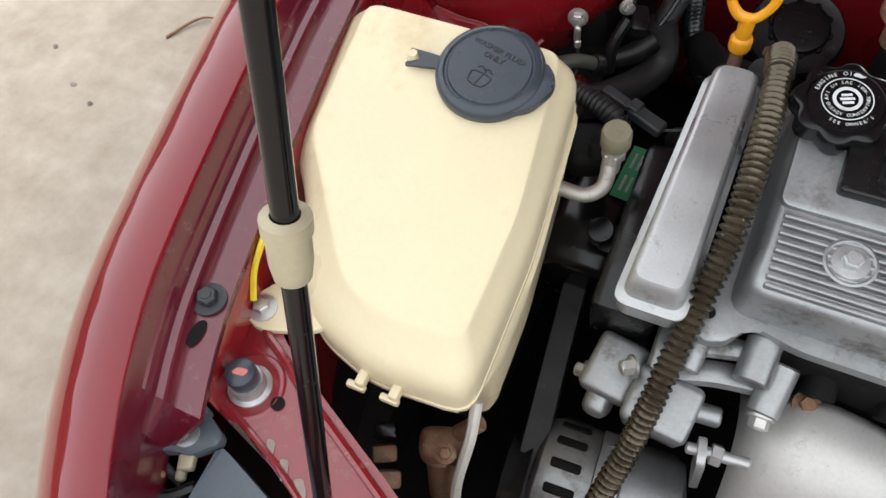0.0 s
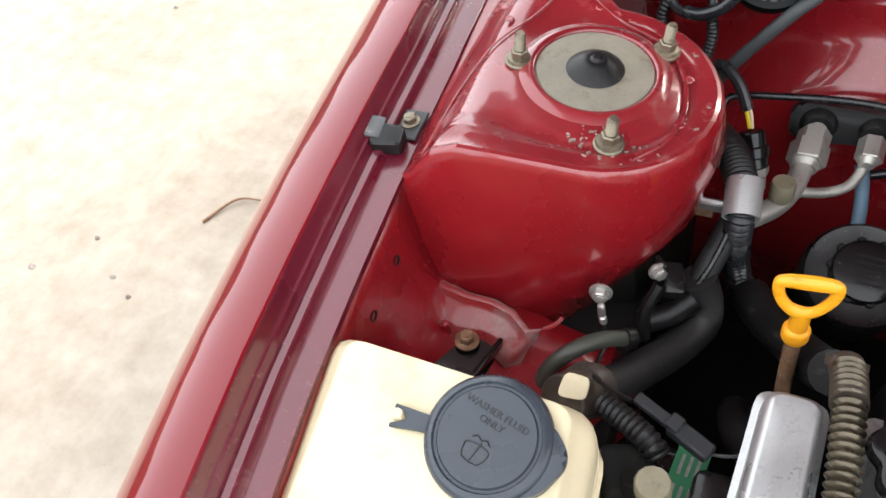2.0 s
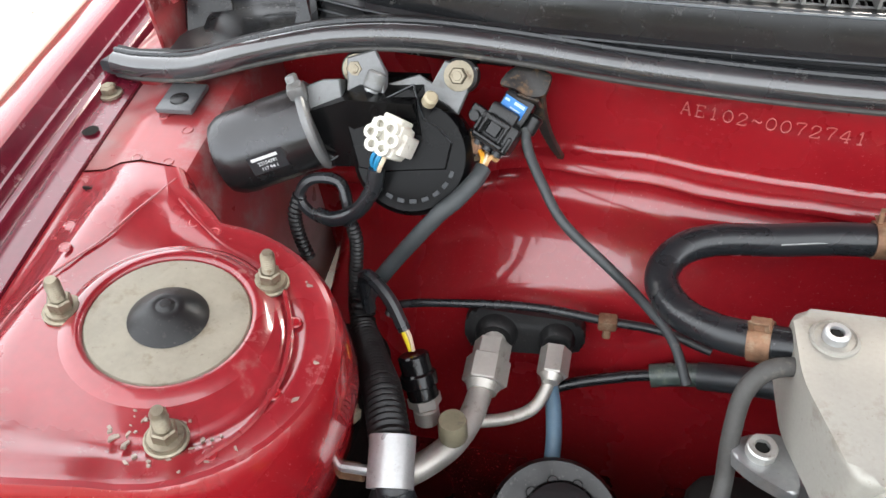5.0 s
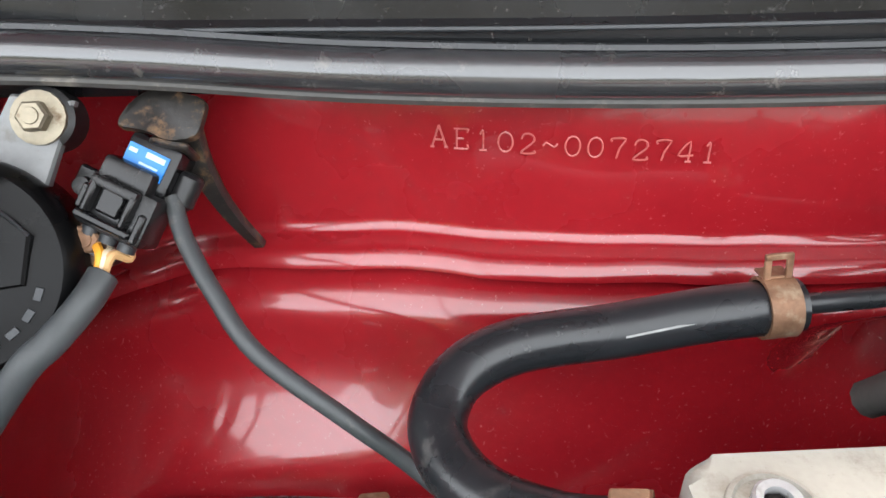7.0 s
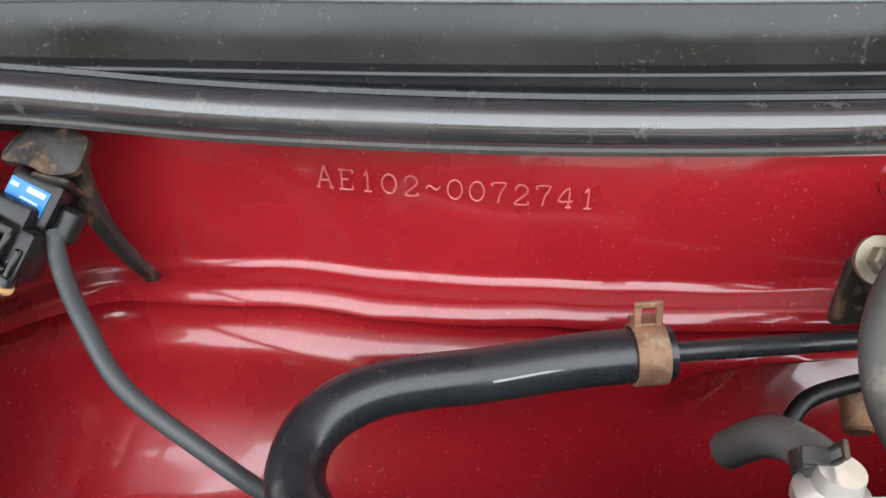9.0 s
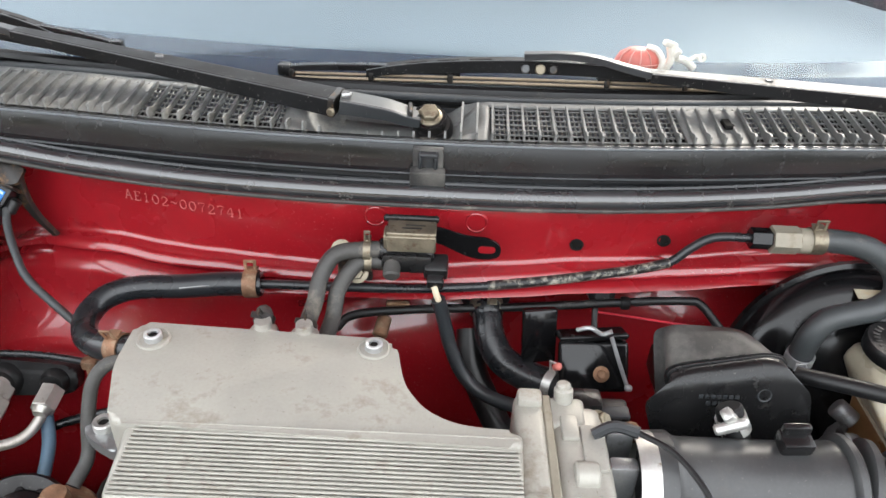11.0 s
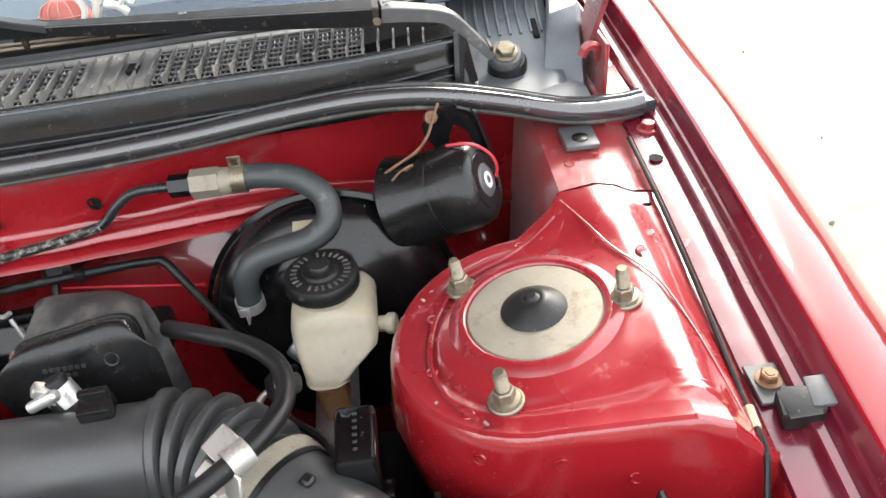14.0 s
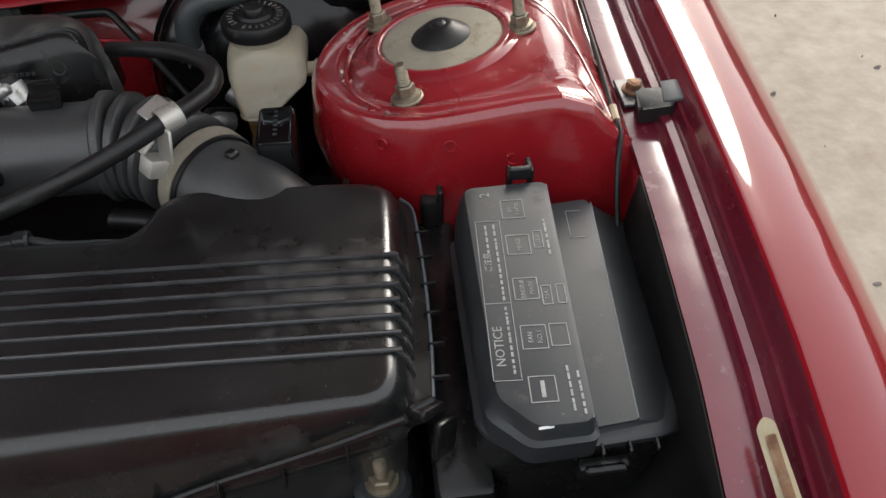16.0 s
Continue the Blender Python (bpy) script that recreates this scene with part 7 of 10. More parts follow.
# ---- left rear: wiper motor, sensors, pipes ----
def build_wiper_motor():
    w = thing("wiper_motor", (-0.49, 0.20, 0.82), "black and aluminium wiper motor bolted to the firewall", "wiper motor")
    a, b = Vector((-0.586, 0.168, 0.8465)), Vector((-0.524, 0.190, 0.8620))
    L = (b - a).length
    part("motor_can", lathe([(0, -0.004), (0.020, -0.004), (0.0265, -0.001), (0.0295, 0.005), (0.0305, 0.012), (0.0305, L), (0, L)], 40, frame_at(a, b - a)), CAN_BLACK, w, "black lacquered motor can")
    d = (b - a).normalized()
    part("end_plate", merge(lathe([(0, 0), (0.0318, 0), (0.0326, 0.0015), (0.0326, 0.0045), (0.031, 0.006), (0, 0.006)], 40, frame_at(b, d)), box(b + Vector((-0.004, -0.004, 0.031)), (0.012, 0.012, 0.014), 0.003, 2, (0, -14, 20))), DARK_ALLOY, w)
    part("gear_case", loft([[(x, y, z) for x, y, z in ((-0.525, 0.180, 0.880), (-0.516, 0.170, 0.842), (-0.510, 0.205, 0.834), (-0.520, 0.222, 0.872))],
                            [(x, y, z) for x, y, z in ((-0.490, 0.180, 0.893), (-0.482, 0.166, 0.848), (-0.478, 0.215, 0.838), (-0.487, 0.228, 0.886))],
                            [(x, y, z) for x, y, z in ((-0.445, 0.178, 0.893), (-0.430, 0.170, 0.836), (-0.430, 0.215, 0.832), (-0.442, 0.225, 0.888))]]), COVER_BLACK, w, "black gear case")
    f = Vector((0.05, -0.82, 0.57)).normalized()
    def slab(name, pts, t, mat, label=""):
        rim = [Vector(p) for p in pts]
        mid = sum(rim, Vector()) / len(rim)
        soft = [mid + (p - mid) * (1 - 0.0012 / max(0.004, (p - mid).length)) for p in rim]
        return part(name, loft([[p - f * t for p in rim], [p - f * 0.0012 for p in rim], soft]), mat, w, label, 0, 30)
    slab("clamp_block", [(-0.5247, 0.1952, 0.8923), (-0.5130, 0.1985, 0.8965), (-0.5009, 0.1997, 0.8967), (-0.4975, 0.1900, 0.8820), (-0.4969, 0.1847, 0.8747), (-0.5225, 0.1782, 0.8677)], 0.024, DARK_ALLOY, "ridged cast block")
    part("strap", merge(box((-0.5275, 0.1880, 0.8840), (0.007, 0.014, 0.040), 0.002, 2, (-25, -14, 20)), rod((-0.5330, 0.180, 0.8800), (-0.5270, 0.179, 0.8820), 0.0042)), DARK_ALLOY, w)
    slab("left_leg", [(-0.4984, 0.2146, 0.9045), (-0.4786, 0.2190, 0.9091), (-0.4699, 0.2108, 0.8965), (-0.4697, 0.1985, 0.8788), (-0.4991, 0.1939, 0.8747), (-0.4979, 0.2054, 0.8912)], 0.005, DARK_ALLOY, "grey cast leg")
    slab("right_leg", [(-0.4691, 0.2063, 0.8899), (-0.4471, 0.2115, 0.8954), (-0.4376, 0.2089, 0.8909), (-0.4293, 0.2179, 0.9032), (-0.4063, 0.2168, 0.8995), (-0.4189, 0.1970, 0.8721), (-0.4414, 0.1948, 0.8710), (-0.4525, 0.2056, 0.8875)], 0.005, DARK_ALLOY, "grey cast leg")
    part("screw_boss", merge(rod((-0.4726, 0.2021, 0.9017), (-0.4768, 0.1949, 0.8917), 0.0072), box((-0.4800, 0.1960, 0.8860), (0.0022, 0.010, 0.022), 0.0006, 1, (-35, 0, 0)), box((-0.4690, 0.1970, 0.8880), (0.0022, 0.010, 0.024), 0.0006, 1, (-35, 0, 0))), DARK_ALLOY, w)
    part("screw", lathe([(0, 0.001), (0.0048, 0.001), (0.0054, 0.0), (0.0054, -0.002), (0, -0.002)], 18, frame_at((-0.4770, 0.1944, 0.8912), (-0.35, -0.6, -0.75))), SHEET_STEEL, w)
    slab("cover_plate", [(-0.4930, 0.1771, 0.8786), (-0.4502, 0.1924, 0.8969), (-0.4457, 0.1918, 0.8956), (-0.4386, 0.1817, 0.8805), (-0.4283, 0.1786, 0.8751), (-0.4185, 0.1735, 0.8669), (-0.4219, 0.1631, 0.8522), (-0.4681, 0.1587, 0.8499), (-0.4829, 0.1593, 0.8521)], 0.012, COVER_BLACK, "raised black cover")
    part("cover_edge", tube([(-0.4930, 0.1768, 0.8790), (-0.4502, 0.1921, 0.8973), (-0.4457, 0.1915, 0.8960), (-0.4386, 0.1814, 0.8809), (-0.4283, 0.1783, 0.8755), (-0.4185, 0.1732, 0.8673)], 0.0007, 5, 3), SLATE, w)
    c = Vector((-0.448, 0.176, 0.852))
    part("round_cover", lathe([(0, 0.010), (0.024, 0.010), (0.030, 0.008), (0.038, 0.007), (0.0415, 0.003), (0.0425, -0.004), (0.0425, -0.02), (0, -0.02)], 44, frame_at(c, f)), COVER_BLACK, w, "round black plastic cover")
    slab("square_cover", [(-0.5245, 0.1763, 0.8620), (-0.4953, 0.1854, 0.8726), (-0.4848, 0.1778, 0.8607), (-0.5089, 0.1671, 0.8475)], 0.014, PLASTIC, "black plastic brush cover")
    part("cover_edge", tube([(-0.5240, 0.1758, 0.8622), (-0.5089, 0.1666, 0.8478), (-0.4850, 0.1773, 0.8609)], 0.0007, 5, 1), SLATE, w)
    part("slot", moved(box((0, 0, 0.0095), (0.020, 0.008, 0.003), 0.0008, 1), frame_at((-0.5035, 0.1745, 0.8575), f) @ pose(0, 0, -0.0088, 0, 0, -14)), SHADOW, w)
    for p, q in (((-0.493, 0.222, 0.891), (-0.487, 0.20, 0.872)), ((-0.419, 0.217, 0.892), (-0.432, 0.19, 0.872)), ((-0.406, 0.1935, 0.851), (-0.42, 0.196, 0.858))):
        p, q = Vector(p), Vector(q)
        if p.x > -0.41:
            part("mounting_leg", tube([q, q.lerp(p, 0.5) + Vector((0, 0, 0.002)), p + (p - q).normalized() * 0.004], 0.0085, 10, 4, flat=0.5), DARK_ALLOY, w)
        part("rubber_bush", lathe([(0, -0.012), (0.0125, -0.012), (0.0125, 0.001), (0.0095, 0.003), (0, 0.003)], 22, frame_at(p + Vector((0, -0.8, 0.5)) * (0.003 if p.x < -0.41 else 0), (0, -0.8, 0.5))), RUBBER, w)
        bolt(w, p + Vector((0, -0.8, 0.5)) * (0.007 if p.x < -0.41 else 0.003), (0, -0.8, 0.5), 0.0062, 0.006, 0.0105, PLATED if p.x < -0.41 else RUST)
    part("rubber_buffer", rod((-0.436, 0.187, 0.889), (-0.432, 0.183, 0.897), 0.005), BEIGE, w)
    n = Vector((0, -1, 0.15))
    out = Vector((0.31, -0.97, 0.15)).normalized()
    ax = Matrix((d, out.cross(d), out)).transposed().to_4x4()
    ax.translation = a.lerp(b, 0.52) + out * 0.0302
    lab = part("label", moved(box((0, 0, 0), (0.026, 0.015, 0.0007), 0.0002, 1), ax), DARK_INK, w, "black label with white lettering")
    part("brand_bar", moved(box((-0.001, 0.0042, 0.0006), (0.019, 0.0022, 0.0004), 0, 1), ax), INK, lab)
    for text, y0 in (("22154381", 0.0), ("117 94 1", -0.0044)):
        part("label_text", words(text, 0.0036, ax @ pose(0, y0, 0.0005), 0.0002), INK, lab)
    for k in range(9):
        an = radians(-150 + 16 * k)
        part("moulded_mark", moved(box((0.031 * math.cos(an), 0.031 * math.sin(an), 0.0082), (0.005, 0.003, 0.0008), 0.0002, 1, (0, 0, -60 + 16 * k)), frame_at(c, f)), SLATE, w)
    k = thing("white_connector", (-0.458, 0.165, 0.865), "white nylon plug with coloured wires", "connector")
    mm = frame_at((-0.4562, 0.1590, 0.8780), (-0.1, -0.72, 0.68)) @ pose(0, 0, 0, 0, 0, -16) @ Matrix.Diagonal((1.18, 1.18, 1.15, 1))
    bm = box((0, 0, 0), (0.018, 0.020, 0.022), 0.003, 2)
    for i in range(6):
        an = radians(60 * i)
        bm = merge(bm, moved(lathe([(0.0022, 0), (0.0042, 0), (0.0042, 0.006), (0.0022, 0.006)], 12), pose(0.0065 * math.cos(an), 0.0068 * math.sin(an), 0.010)))
    bm = merge(bm, box((-0.010, 0.002, -0.002), (0.004, 0.012, 0.02), 0.001), box((0.010, 0.0, -0.002), (0.004, 0.012, 0.02), 0.001), box((0.0, 0.011, 0.001), (0.012, 0.004, 0.018), 0.001))
    part("plug", moved(bm, mm), WHITE, k)
    part("wire", tube([(-0.460, 0.150, 0.876), (-0.464, 0.146, 0.868), (-0.467, 0.150, 0.857)], 0.0018, 6, 5), WIRE_BLUE, k)
    part("wire", tube([(-0.456, 0.149, 0.876), (-0.461, 0.144, 0.867), (-0.465, 0.149, 0.857)], 0.0016, 6, 5), WIRE_WHITE, k)
    part("wire", tube([(-0.463, 0.152, 0.876), (-0.468, 0.150, 0.868), (-0.469, 0.152, 0.858)], 0.0018, 6, 5), WIRE_BLUE, k)
    h = thing("motor_harness", (-0.49, 0.15, 0.77), "taped black wiring loom curling below the wiper motor", "wiring loom")
    part("taped_lead", tube([(-0.466, 0.150, 0.860), (-0.470, 0.146, 0.845), (-0.482, 0.142, 0.828), (-0.500, 0.142, 0.818), (-0.515, 0.148, 0.815)], 0.0058, 10, 5), SHINY_RUBBER, h)
    part("loop", tube([(-0.500, 0.142, 0.818), (-0.520, 0.148, 0.816), (-0.530, 0.155, 0.825), (-0.520, 0.160, 0.838), (-0.500, 0.160, 0.838), (-0.493, 0.152, 0.825), (-0.492, 0.145, 0.81)], 0.0042, 8, 6), SHINY_RUBBER, h)
    part("ribbed_drop", tube([(-0.494, 0.148, 0.818), (-0.490, 0.147, 0.795), (-0.494, 0.145, 0.765), (-0.500, 0.142, 0.73), (-0.502, 0.14, 0.70)], 0.0048, 10, 4, 0.0007, 0.004), RUBBER, h)
    part("ribbed_drop", tube([(-0.530, 0.155, 0.826), (-0.536, 0.152, 0.81), (-0.536, 0.15, 0.79), (-0.532, 0.148, 0.77)], 0.0048, 10, 4, 0.0007, 0.004), RUBBER, h)


def build_map_sensor():
    s = thing("pressure_sensor", (-0.378, 0.215, 0.86), "black pressure sensor with a blue label on a rusty bracket", "sensor")
    f = Vector((-0.12, -0.80, 0.58)).normalized()
    lean = pose(0, 0, 0, 0, 0, -24)
    m = frame_at((-0.3805, 0.2035, 0.8765), f) @ lean
    top = frame_at((-0.3735, 0.2120, 0.8930), (-0.1, -0.62, 0.78)) @ pose(0, 0, 0, 0, 0, -10)
    part("bracket", prism(soft_outline([(-0.017, -0.008), (-0.013, 0.006), (-0.004, 0.011), (0.016, 0.010), (0.017, -0.006), (0.006, -0.010), (-0.004, -0.007)], 0.004), -0.002, 0.0015, 0.001, 2, m=top), SCABBY, s, "dark steel bracket scabbed with rust")
    part("bracket_fold", moved(box((0.006, -0.010, -0.006), (0.016, 0.003, 0.014), 0.001, 1), top), SCABBY, s)
    arm = []
    for w in range(9):
        u = w / 8
        c = Vector((-0.3665, 0.2165, 0.894)).lerp(Vector((-0.3485, 0.2235, 0.8245)), u) + Vector((0.004 * math.sin(math.pi * u) * -1, -0.004 * math.sin(math.pi * u), 0))
        hw = 0.0062 - 0.0036 * u
        arm.append([c + Vector((q * hw, -0.001 + k, 0)) for q, k in ((-1, -0.0026), (-0.75, -0.0044), (0.75, -0.0044), (1, -0.0026), (1, 0.0008), (-1, 0.0008))])
    part("bracket_arm", loft(arm), SCABBY, s, "tapering black steel arm")
    part("sensor_body", moved(box((0.001, 0.0005, -0.004), (0.023, 0.021, 0.016), 0.003, 2), m), GLOSSY, s)
    part("side_port", moved(rod((0.016, -0.010, -0.004), (0.016, 0.004, -0.004), 0.0052), m), PLASTIC, s)
    part("label", moved(box((0, 0.001, 0.0043), (0.0175, 0.0105, 0.0006), 0.0002, 1), m), BLUE, s, "bright blue label")
    for c, w, h in (((0.0035, 0.0040, 0.0048), 0.008, 0.0022), ((-0.006, 0.0036, 0.0048), 0.0035, 0.0016), ((0.002, 0.0, 0.0048), 0.008, 0.0009), ((0.001, -0.0025, 0.0048), 0.010, 0.0009)):
        part("label_bar", moved(box(c, (w, h, 0.0003), 0, 1), m), PALE_BLUE, s)
    m2 = frame_at((-0.3905, 0.1925, 0.8635), f) @ lean
    plug = part("plug", moved(box((0, 0.0, -0.001), (0.029, 0.021, 0.018), 0.0025, 2), m2), PLASTIC, s, "black plug with a locking tab")
    part("hood", moved(box((-0.002, 0.0130, -0.001), (0.021, 0.011, 0.0175), 0.002, 2), m2), PLASTIC, plug)
    part("latch", moved(merge(box((-0.0015, 0.0080, 0.0100), (0.019, 0.004, 0.005), 0.0012, 2), box((-0.0095, 0.002, 0.0100), (0.003, 0.014, 0.005), 0.001, 1), box((0.0065, 0.002, 0.0100), (0.003, 0.014, 0.005), 0.001, 1)), m2), PLASTIC, plug)
    part("latch_tongue", moved(box((-0.0015, 0.002, 0.0085), (0.010, 0.010, 0.004), 0.001, 1), m2), GLOSSY, plug)
    part("lock_bar", moved(box((-0.0015, -0.0065, 0.0090), (0.024, 0.0035, 0.004), 0.001, 1), m2), GLOSSY, plug)
    part("side_rib", moved(merge(box((0.0115, -0.003, 0.0082), (0.003, 0.012, 0.003), 0.0008, 1), box((-0.0135, 0.0, 0.0075), (0.003, 0.010, 0.003), 0.0008, 1)), m2), PLASTIC, plug)
    for k, mat in enumerate((WIRE_ORANGE, WIRE_WHITE, WIRE_TAN)):
        a = m2 @ Vector((-0.0085 + 0.0080 * k, -0.0105, 0.001))
        part("seal_ring", moved(lathe([(0.0016, 0), (0.0036, 0), (0.0036, 0.004), (0.0016, 0.004)], 14), frame_at(m2 @ Vector((-0.0085 + 0.0080 * k, -0.0100, 0.001)), (m2.to_3x3() @ Vector((0, -1, 0))))), SLATE, s)
        part("wire", tube([a, a + Vector((-0.001, -0.001, -0.006)), Vector((-0.3985 + 0.0022 * k, 0.1780, 0.8530)), Vector((-0.4005 + 0.0012 * k, 0.1735, 0.8465))], 0.0019, 8, 6), mat, s)
    part("ear", merge(moved(box((-0.020, 0.004, -0.006), (0.013, 0.010, 0.003), 0.001, 1), m2), moved(lathe([(0, 0), (0.0042, 0), (0.0036, 0.003), (0, 0.003)], 14), m2 @ pose(-0.021, 0.001, -0.0045))), PLASTIC, s)
    sl = thing("sleeved_lead", (-0.45, 0.15, 0.75), "wiring lead in a dull grey rubber sleeve across the firewall", "wiring loom")
    mouth, turn = Vector((-0.398, 0.174, 0.847)), Vector((-0.402, 0.166, 0.843))
    part("sleeve", tube([(-0.398, 0.174, 0.847), (-0.402, 0.166, 0.843), (-0.408, 0.16, 0.838), (-0.415, 0.153, 0.833), (-0.428, 0.146, 0.823), (-0.464, 0.138, 0.778), (-0.484, 0.132, 0.748), (-0.488, 0.118, 0.735)], 0.0060, 16, 6), GREY_HOSE, sl)
    part("sleeve_mouth", lathe([(0, 0.0006), (0.0050, 0.0006), (0.0050, -0.001), (0, -0.001)], 18, frame_at(mouth, mouth - turn)), SHADOW, sl)
    v = thing("vacuum_hose", (-0.33, 0.14, 0.75), "thin grey rubber vacuum hose hanging over the firewall", "hose")
    part("hose", tube([(-0.372, 0.196, 0.866), (-0.368, 0.184, 0.856), (-0.356, 0.165, 0.842), (-0.340, 0.147, 0.826), (-0.308, 0.132, 0.803), (-0.285, 0.126, 0.781), (-0.262, 0.112, 0.760), (-0.25, 0.09, 0.74)], 0.0036, 10, 6), GREY_HOSE, v)


def build_heater_hose():
    h = thing("heater_hose", (-0.2, 0.1, 0.80), "thick black rubber heater hose bent back to the engine", "hose")
    part("hose", tube([(-0.136, 0.149, 0.831), (-0.17, 0.148, 0.830), (-0.205, 0.147, 0.826), (-0.245, 0.143, 0.825), (-0.268, 0.132, 0.821), (-0.276, 0.112, 0.816), (-0.266, 0.086, 0.818), (-0.245, 0.066, 0.826), (-0.222, 0.056, 0.833), (-0.207, 0.052, 0.836)], 0.0105, 16, 6), SHINY_RUBBER, h, "smooth black rubber hose")
    part("print", tube([(-0.176, 0.1395, 0.8345), (-0.205, 0.1380, 0.8305)], 0.0006, 4, 3), PALE_INK, h)
    ring_clamp(h, (-0.145, 0.1488, 0.8312), (1, 0, 0.05), 0.0108, 0.012, RUST, up=(0, 0.2, 1), label="rusty spring clamp")
    ring_clamp(h, (-0.225, 0.057, 0.8325), (0.9, -0.25, 0.2), 0.0108, 0.012, RUST, up=(0, -0.3, 1), label="rusty spring clamp")
    part("spigot", rod((-0.212, 0.054, 0.835), (-0.200, 0.051, 0.837), 0.0085), ALLOY, h)
    p = thing("black_steel_pipe", (0.05, 0.17, 0.82), "black painted steel pipe along the firewall, paint flaking", "pipe")
    part("pipe", tube([(-0.142, 0.149, 0.831), (-0.08, 0.153, 0.829), (0.0, 0.160, 0.826), (0.08, 0.168, 0.829), (0.135, 0.173, 0.836), (0.19, 0.181, 0.842), (0.222, 0.187, 0.848), (0.240, 0.189, 0.864), (0.258, 0.190, 0.875), (0.29, 0.189, 0.877)], 0.0041, 12, 5), SHINY_RUBBER, p)
    part("bare_length", tube([(0.060, 0.166, 0.8282), (0.098, 0.1695, 0.8318), (0.135, 0.1728, 0.8362), (0.165, 0.1775, 0.8395), (0.19, 0.181, 0.842), (0.222, 0.187, 0.848)], 0.00440, 12, 5), PEELED, p, "flaking paint with bare metal")
    part("union_nut", hexagon((0.288, 0.189, 0.877), (1, 0, 0), 0.0095, 0.018), GLOSSY, p, "black union nut")
    q = thing("lower_steel_pipe", (0.1, 0.17, 0.79), "thin black steel pipe bent down to the brakes", "pipe")
    part("pipe", tube([(-0.075, 0.155, 0.780), (-0.058, 0.164, 0.790), (0.0, 0.171, 0.794), (0.09, 0.176, 0.798), (0.20, 0.186, 0.803), (0.25, 0.191, 0.803), (0.262, 0.189, 0.801), (0.275, 0.178, 0.790), (0.309, 0.149, 0.757), (0.33, 0.13, 0.735)], 0.0040, 10, 6), RUBBER, q)
    part("bracket", merge(box((-0.020, 0.176, 0.792), (0.022, 0.006, 0.012), 0.002, 2), rod((-0.032, 0.178, 0.778), (-0.036, 0.16, 0.768), 0.007)), RUST, q)
    part("clip", box((0.190, 0.184, 0.8025), (0.010, 0.010, 0.011), 0.003, 2), RUBBER, q)
    part("grommet", lathe([(0, 0.008), (0.007, 0.008), (0.009, 0.005), (0.0125, 0.003), (0.013, -0.060), (0, -0.060)], 22, frame_at((0.169, 0.193, 0.806), (0, -0.9, 0.3))), RUBBER, q, "round rubber grommet")


